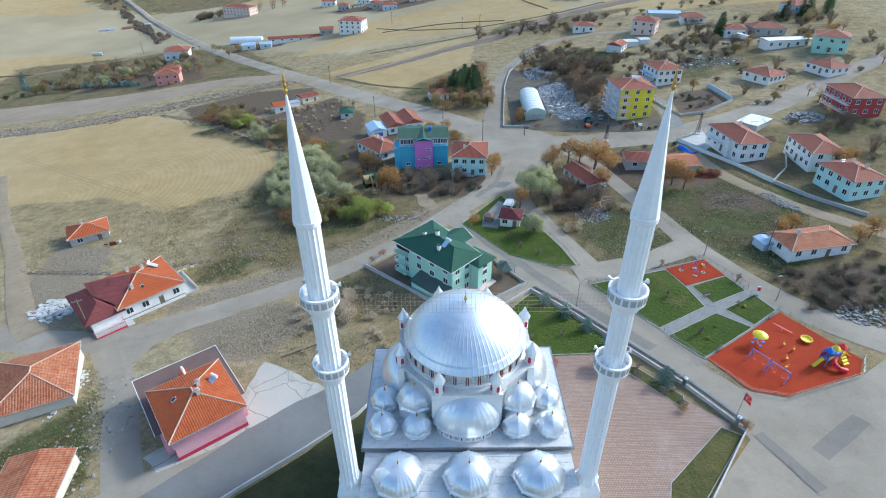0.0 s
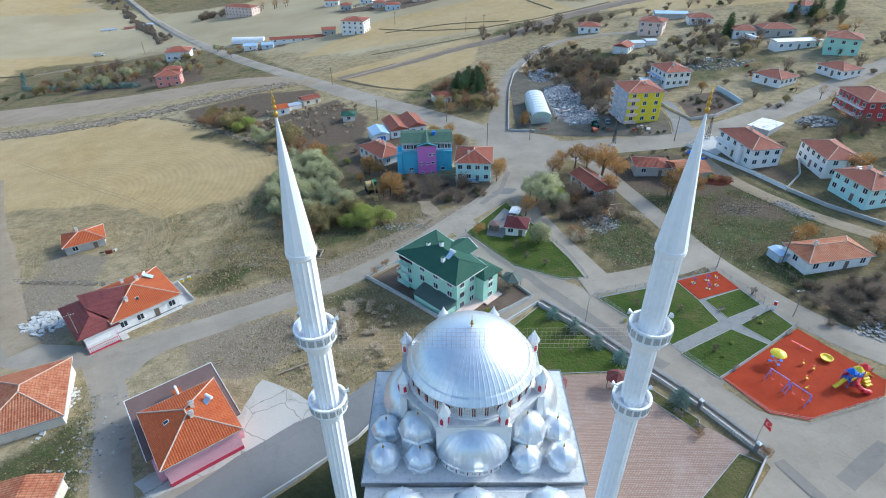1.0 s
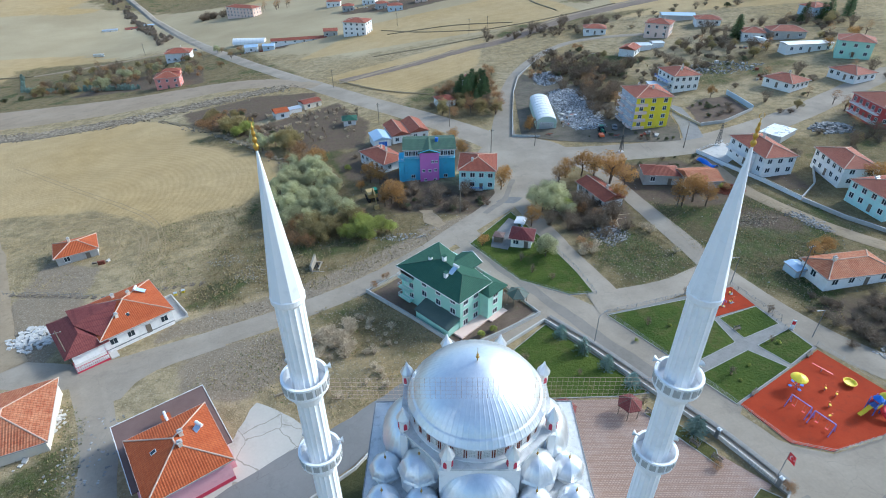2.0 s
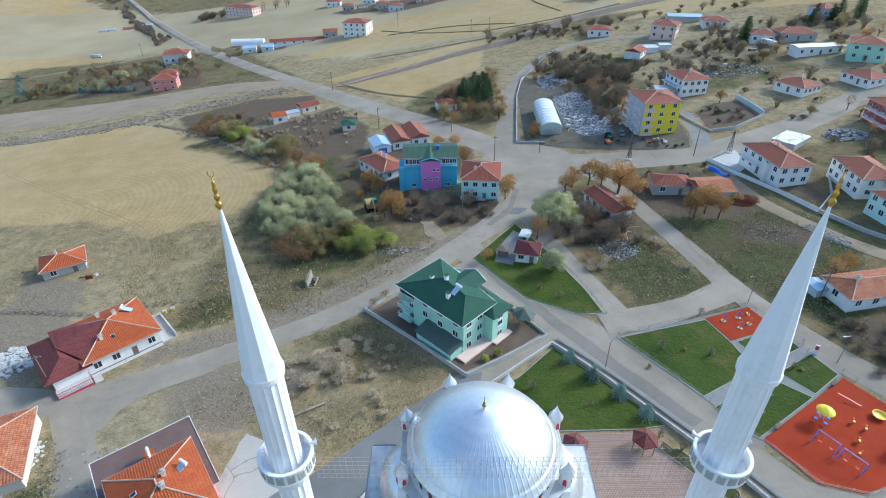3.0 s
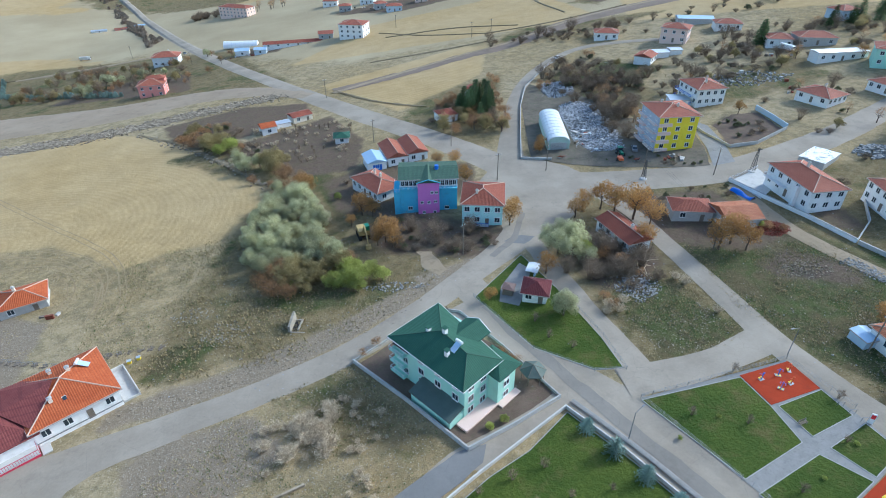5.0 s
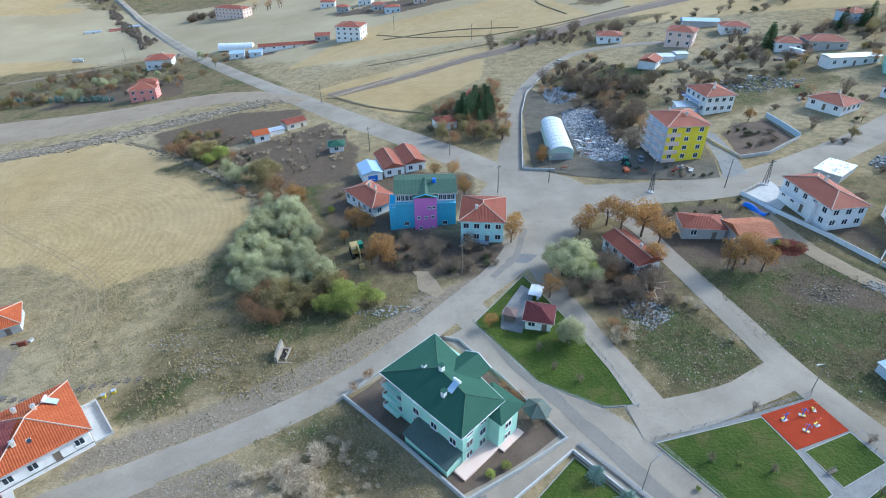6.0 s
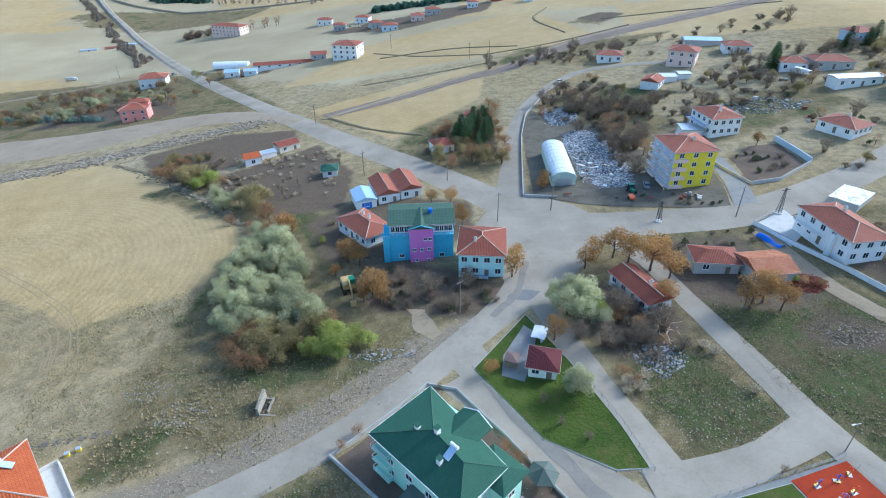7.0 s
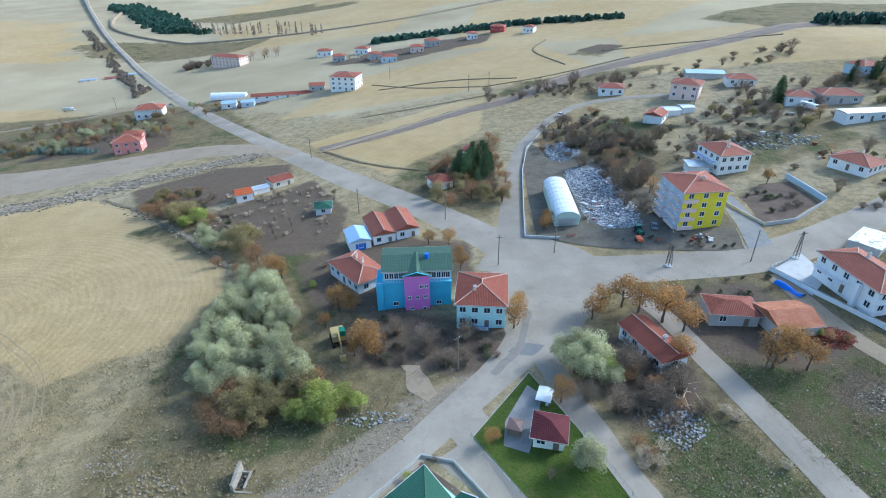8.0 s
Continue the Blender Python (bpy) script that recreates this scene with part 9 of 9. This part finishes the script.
def pylon(x, y, height):
    ob = thing("lattice_mast", x, y, 15, label="dark steel lattice power mast on a concrete foot", category="mast", group="lattice masts")
    part("footing", Shape().lathe([(1.0, -0.5), (1.0, 0.25), (0.8, 0.4)], 14), CONCRETE, ob)
    for sx in (-1, 1):
        for sy in (-1, 1):
            part("leg", Shape().tube((sx * 0.5, sy * 0.5, 0.4), (sx * 0.12, sy * 0.12, height), 0.06, n=4), DARK_STEEL, ob)
    for k in range(9):
        z0, z1 = 0.5 + (height - 1) * k / 9, 0.5 + (height - 1) * (k + 1) / 9
        r0, r1 = 0.5 - 0.38 * z0 / height, 0.5 - 0.38 * z1 / height
        for a, b in (((-1, -1), (1, -1)), ((1, -1), (1, 1)), ((1, 1), (-1, 1)), ((-1, 1), (-1, -1))):
            part("brace", Shape().tube((a[0] * r0, a[1] * r0, z0), (b[0] * r1, b[1] * r1, z1), 0.035, n=3), DARK_STEEL, ob)
    part("crossarm", Shape().box(-1.3, -0.06, height - 0.6, 1.3, 0.06, height - 0.48), DARK_STEEL, ob)


pylon(53.8, 139.6, 6.0)
pylon(85.0, 139.7, 7.5)


def wire(a, b, sag=1.2, height=8.4):
    ob = thing("overhead_cable", a[0], a[1], label="thin sagging overhead power cable", category="cable", group="overhead cables")
    p, q = Vector((a[0], a[1], ground_top(*a) + height)), Vector((b[0], b[1], ground_top(*b) + height))
    base = ob.matrix_world.translation
    for off in (-0.7, 0.0, 0.7):
        sh, d = Shape(), (q - p).normalized()
        side = Vector((-d.y, d.x, 0)) * off
        pts = [p.lerp(q, k / 10) + side - Vector((0, 0, 4 * sag * (k / 10) * (1 - k / 10))) - base for k in range(11)]
        sh.pipe(pts, 0.014, 3)
        part("strand", sh, DARK_STEEL, ob)


wire((58.7, 101.3), (72, 66))
wire((72, 66), (88, 24))
wire((54.5, 142.6), (58.7, 101.3))
wire((0.1, 104.5), (11.4, 116.4), 0.8)
wire((0.1, 104.5), (-36, 72))
wire((54.5, 142.6), (74, 139.4))
wire((27, 150), (54.5, 142.6))

# the old stone trough by the road
tr = thing("stone_trough", -36.3, 78.0, -4, ground_top(-36.3, 79.5), "weathered stone fountain trough with standing slab by the road", "trough")
part("back_slab", Shape().add([(-0.3, 0, -0.6), (0.25, 0, -0.6), (0.25, 4.2, -0.6), (-0.3, 4.2, -0.6), (-0.25, 0.05, 1.5), (0.2, 0.05, 1.5), (0.2, 4.1, 2.3), (-0.25, 4.1, 2.3)], [(3, 2, 1, 0), (4, 5, 6, 7), (0, 1, 5, 4), (1, 2, 6, 5), (2, 3, 7, 6), (3, 0, 4, 7)]), TROUGH_STONE, tr, "grey weathered standing slab")
part("basin_wall", Shape().box(1.5, 0.5, -0.6, 1.8, 3.8, 0.5), TROUGH_STONE, tr)
part("basin_end", Shape().box(0.25, 3.4, -0.6, 1.5, 3.7, 0.5), TROUGH_STONE, tr)
part("basin_floor", Shape().box(0.25, 0.5, -0.6, 1.5, 3.4, 0.1), DARK, tr)
part("apron_wall", Shape().box(0.25, -0.2, -0.6, 5.4, 0.1, 0.25), TROUGH_STONE, tr)


# ---------------------------------------------------------------- vehicles and machines
def wheel(ob, x, y, r, w):
    t = part("tyre", Shape().tube((x, y - w / 2, r), (x, y + w / 2, r), r, n=16), TYRE, ob)
    part("rim", Shape().tube((x, y - w / 2 - 0.01, r), (x, y + w / 2 + 0.01, r), r * 0.5, n=10), STEEL, t)


def car(x, y, yaw, paint, label):
    ob = thing("car", x, y, yaw, ground_top(x, y) + 0.12, label, "car")
    body = Shape().prism([(-2.1, 0.35), (-2.05, 0.75), (-1.2, 0.92), (1.2, 0.92), (2.0, 0.78), (2.12, 0.4)], -0.82, 0.82)
    body.v = [(a, c, b) for a, b, c in body.v]
    part("body", body, paint, ob)
    cab = Shape().add([(-1.35, -0.72, 0.92), (1.15, -0.72, 0.92), (1.15, 0.72, 0.92), (-1.35, 0.72, 0.92), (-0.9, -0.6, 1.42), (0.55, -0.6, 1.42), (0.55, 0.6, 1.42), (-0.9, 0.6, 1.42)], [(0, 1, 5, 4), (1, 2, 6, 5), (2, 3, 7, 6), (3, 0, 4, 7), (4, 5, 6, 7)])
    part("glasshouse", cab, GLASS, ob)
    part("roof", Shape().box(-0.92, -0.62, 1.42, 0.57, 0.62, 1.46), paint, ob)
    for wx in (-1.3, 1.3):
        for wy in (-0.72, 0.72):
            wheel(ob, wx, wy, 0.31, 0.2)
    for s in (-0.55, 0.55):
        part("headlight", Shape().box(2.06, s - 0.18, 0.55, 2.14, s + 0.18, 0.7), ZINC, ob)


def truck(x, y, yaw, cab_paint, box_paint, label, length=6.5):
    ob = thing("truck", x, y, yaw, ground_top(x, y) + 0.05, label, "truck")
    part("chassis", Shape().box(-length / 2, -0.9, 0.5, length / 2, 0.9, 0.75), STEEL, ob)
    part("cab", Shape().box(length / 2 - 1.8, -1.1, 0.75, length / 2, 1.1, 2.6), cab_paint, ob)
    part("windscreen", Shape().box(length / 2, -1.0, 1.6, length / 2 + 0.03, 1.0, 2.4), GLASS, ob)
    part("load_box", Shape().box(-length / 2, -1.15, 0.75, length / 2 - 1.95, 1.15, 2.8), box_paint, ob)
    for wx in (-length / 2 + 1.0, length / 2 - 1.1):
        for wy in (-0.95, 0.95):
            wheel(ob, wx, wy, 0.48, 0.3)


car(51.2, 274.4, 35, WHITE_PAINT, "white car driving up the narrow road")
car(57.0, 160.4, 80, STEEL, "dark grey car parked beside the yellow house")
car(-200.8, 414.0, -50, STEEL, "dark car on the country road")
truck(148.6, 249.6, -60, WHITE_PAINT, WHITE_PAINT, "white minibus parked in a village yard", 7.0)
truck(-300, 449, 12, WHITE_PAINT, ZINC, "pale truck on the dirt road", 8.0)
truck(-201, 398, 10, WHITE_PAINT, WHITE_PAINT, "white van beside the roadside house", 5.0)
tc = thing("tractor", 51.8, 158.0, -85, label="dark green tractor parked at the yard", category="tractor")
part("hood", Shape().box(0.0, -0.4, 0.8, 1.9, 0.4, 1.45), GREEN_PAINT, tc)
part("cab", Shape().box(-1.2, -0.7, 1.0, 0.0, 0.7, 2.3), GLASS, tc)
part("cab_roof", Shape().box(-1.35, -0.8, 2.3, 0.1, 0.8, 2.42), GREEN_PAINT, tc)
for wx, r in ((-0.8, 0.8), (1.4, 0.5)):
    for wy in (-0.85, 0.85):
        wheel(tc, wx, wy, r, 0.4)
im = thing("farm_implement", 50.6, 153.4, -85, label="orange-red sowing machine behind the tractor", category="farm machine")
part("hopper", Shape().box(-1.0, -0.7, 0.6, 1.4, 0.7, 1.3), ORANGE_PAINT, im)
for wy in (-0.9, 0.9):
    wheel(im, -0.2, wy, 0.45, 0.2)
part("drawbar", Shape().tube((1.4, 0, 0.6), (2.2, 0, 0.5), 0.06), STEEL, im)
for x, y, yaw in ((55.6, 152.4, 30), (33.2, 158.4, 10)):
    fmach = thing("farm_implement", x, y, yaw, label="rusty farm machine with tines", category="farm machine")
    part("beam", Shape().box(-1.3, -0.12, 0.6, 1.3, 0.12, 0.8).box(-0.1, -0.9, 0.6, 0.1, 0.9, 0.75), DULL_TILE, fmach)
    for k in range(6):
        part("tine", Shape().tube((-1.2 + 0.48 * k, 0, 0.6), (-1.2 + 0.48 * k, -0.3, 0.05), 0.04), STEEL, fmach)
ex = thing("excavator", -26.0, 116.4, -70, label="old ochre excavator standing among trees", category="excavator")
for s in (-0.95, 0.95):
    tr_ = part("track", Shape().box(-1.7, s - 0.3, 0.0, 1.7, s + 0.3, 0.75), TYRE, ex)
part("house_body", Shape().box(-1.6, -1.1, 0.95, 1.3, 1.1, 2.0), DIGGER_PAINT, ex)
part("cab", Shape().box(0.1, 0.2, 2.0, 1.4, 1.1, 3.0), GREEN_PAINT, ex)
part("boom", Shape().tube((1.2, -0.2, 1.8), (3.0, -0.2, 4.2), 0.25, 0.2, 4).tube((3.0, -0.2, 4.2), (4.8, -0.2, 3.2), 0.2, 0.15, 4), DIGGER_PAINT, ex)
part("arm", Shape().tube((4.8, -0.2, 3.3), (5.4, -0.2, 1.2), 0.16, 0.12, 4), DIGGER_PAINT, ex)
part("bucket", Shape().prism([(5.0, 0.3), (5.9, 0.4), (5.8, 1.3), (5.2, 1.3)], -0.7, 0.3).moved(Matrix(((1, 0, 0, 0), (0, 0, 1, 0), (0, 1, 0, 0), (0, 0, 0, 1)))), DIGGER_PAINT, ex)
ex.scale = (1.3, 1.3, 1.3)

# tarps, stalls and yard clutter
tarp = Shape()
for i in range(9):
    for j in range(7):
        u, v = i / 8, j / 6
        tarp.v.append((-3.4 + 6.8 * u, -1.1 + 2.2 * v, 0.1 + 1.1 * math.sin(math.pi * v) * (0.6 + 0.4 * math.sin(7 * u)) + 0.12 * math.sin(9 * u + 5 * v)))
tarp.f = [(i * 7 + j, (i + 1) * 7 + j, (i + 1) * 7 + j + 1, i * 7 + j + 1) for i in range(8) for j in range(6)]
solo("tarpaulin", tarp, BLUE_PAINT, "crumpled bright blue tarpaulin over a heap by the wall", "tarpaulin", at=pose(76.5, 126.4, ground_top(76.5, 126.4), 0, 0, -66))
sheet = Shape()
for i in range(10):
    for j in range(8):
        u, v = i / 9, j / 7
        sheet.v.append((-5.6 + 11.2 * u, -3.7 + 7.4 * v, 2.15 + 0.06 * math.sin(8 * u + 3 * v) + 0.05 * math.cos(9 * v + u)))
sheet.f = [(i * 8 + j, (i + 1) * 8 + j, (i + 1) * 8 + j + 1, i * 8 + j + 1) for i in range(9) for j in range(7)]
pen = thing("animal_shelter", 105.6, 143.6, 39, label="low shelter covered with white sheeting", category="shelter")
part("cover", sheet, WHITE_PAINT, pen, "wrinkled white plastic cover")
part("wall", Shape().box(-5.4, -3.5, -1, 5.4, -3.3, 2.0).box(-5.4, 3.3, -1, 5.4, 3.5, 2.0).box(-5.4, -3.3, -1, -5.2, 3.3, 2.0).box(5.2, -3.3, -1, 5.4, 3.3, 2.0), GREY_WALL, pen)
stall = thing("market_stall", 15.8, 95.4, 70, label="small stall with white and pale blue canopy", category="stall")
for sx in (-1.6, 1.6):
    for sy in (-1.1, 1.1):
        part("post", Shape().tube((sx, sy, 0), (sx, sy, 1.5), 0.04), STEEL, stall)
part("canopy", Shape().add([(-1.9, -1.4, 1.45), (1.9, -1.4, 1.45), (1.9, 1.4, 1.45), (-1.9, 1.4, 1.45), (-1.9, 0, 1.7), (1.9, 0, 1.7)], [(0, 1, 5, 4), (2, 3, 4, 5), (1, 2, 5), (3, 0, 4)]), WHITE_PAINT, stall)
part("counter", Shape().box(-1.5, -0.9, 0, 1.5, -0.5, 0.8), BLUE_SHEET, stall)
stand = thing("wooden_hut", 9.6, 88.0, -19, ground_top(9.6, 88.0) + 0.2, "small weathered wooden hut with brown roof beside the kiosk", "hut")
part("wall", Shape().box(-1.1, -1.1, 0, 1.1, 1.1, 1.6), POLE_WOOD, stand)
hr, _ = hip_roof(2.2, 2.2, 1.6, 0.5, 0.25)
part("roof", hr, BROWN_SHEET, stand)
box_rng = random.Random(12)
for k in range(60):
    u, v = box_rng.uniform(-5.3, 5.3), box_rng.uniform(-3.4, 3.4)
    w, hh = box_rng.uniform(0.2, 0.6), box_rng.uniform(0.08, 0.25)
    part("wrapped_block", Shape().box(-w / 2, -w / 3, 0, w / 2, w / 3, hh), WHITE_PAINT, pen, at=pose(u, v, 2.12, 0, 0, box_rng.uniform(0, 180)))
for cx, cy, n, rx, ry in ((116, 220, 14, 17, 8), (128, 203, 8, 6, 4), (140, 245, 8, 8, 4), (-146, 380, 12, 12, 6), (-240, 345, 10, 24, 12), (-60, 505, 12, 40, 16), (-110, 58, 4, 6, 5), (-92, 90, 3, 5, 4), (45, 170, 14, 5, 10), (66, 152, 8, 5, 2)):
    for k in range(n):
        x, y = cx + box_rng.uniform(-rx, rx), cy + box_rng.uniform(-ry, ry)
        w, d, hh = box_rng.uniform(0.5, 1.8), box_rng.uniform(0.4, 1.2), box_rng.uniform(0.3, 1.0)
        mat_box = box_rng.choice((ZINC, POLE_WOOD, CONCRETE, POLE_WOOD, GREY_WALL, DULL_TILE))
        crate = thing("yard_crate", x, y, box_rng.uniform(0, 180), label="old crate lying in a littered yard", category="clutter", group="yard clutter")
        part("body", Shape().box(-w / 2, -d / 2, -0.1, w / 2, d / 2, hh), mat_box, crate)
        part("lid", Shape().box(-w / 2 - 0.06, -d / 2 - 0.06, hh, w / 2 + 0.06, d / 2 + 0.06, hh + 0.06), mat_box, crate)
for k in range(18):
    x, y = 39 + box_rng.gauss(0, 3), 96.5 + box_rng.gauss(0, 2)
    z, a = ground_top(x, y), box_rng.uniform(0, 3.14)
    log = thing("cut_branch", x, y, math.degrees(a), label="cut pale branch lying in a heap", category="branch", group="heap of cut branches")
    part("stem", Shape().tube((-1.6, 0, 0.2 + 0.3 * box_rng.random()), (1.6, 0, 0.15 + 0.5 * box_rng.random()), 0.08, 0.04, 6), PALE_TWIG, log)
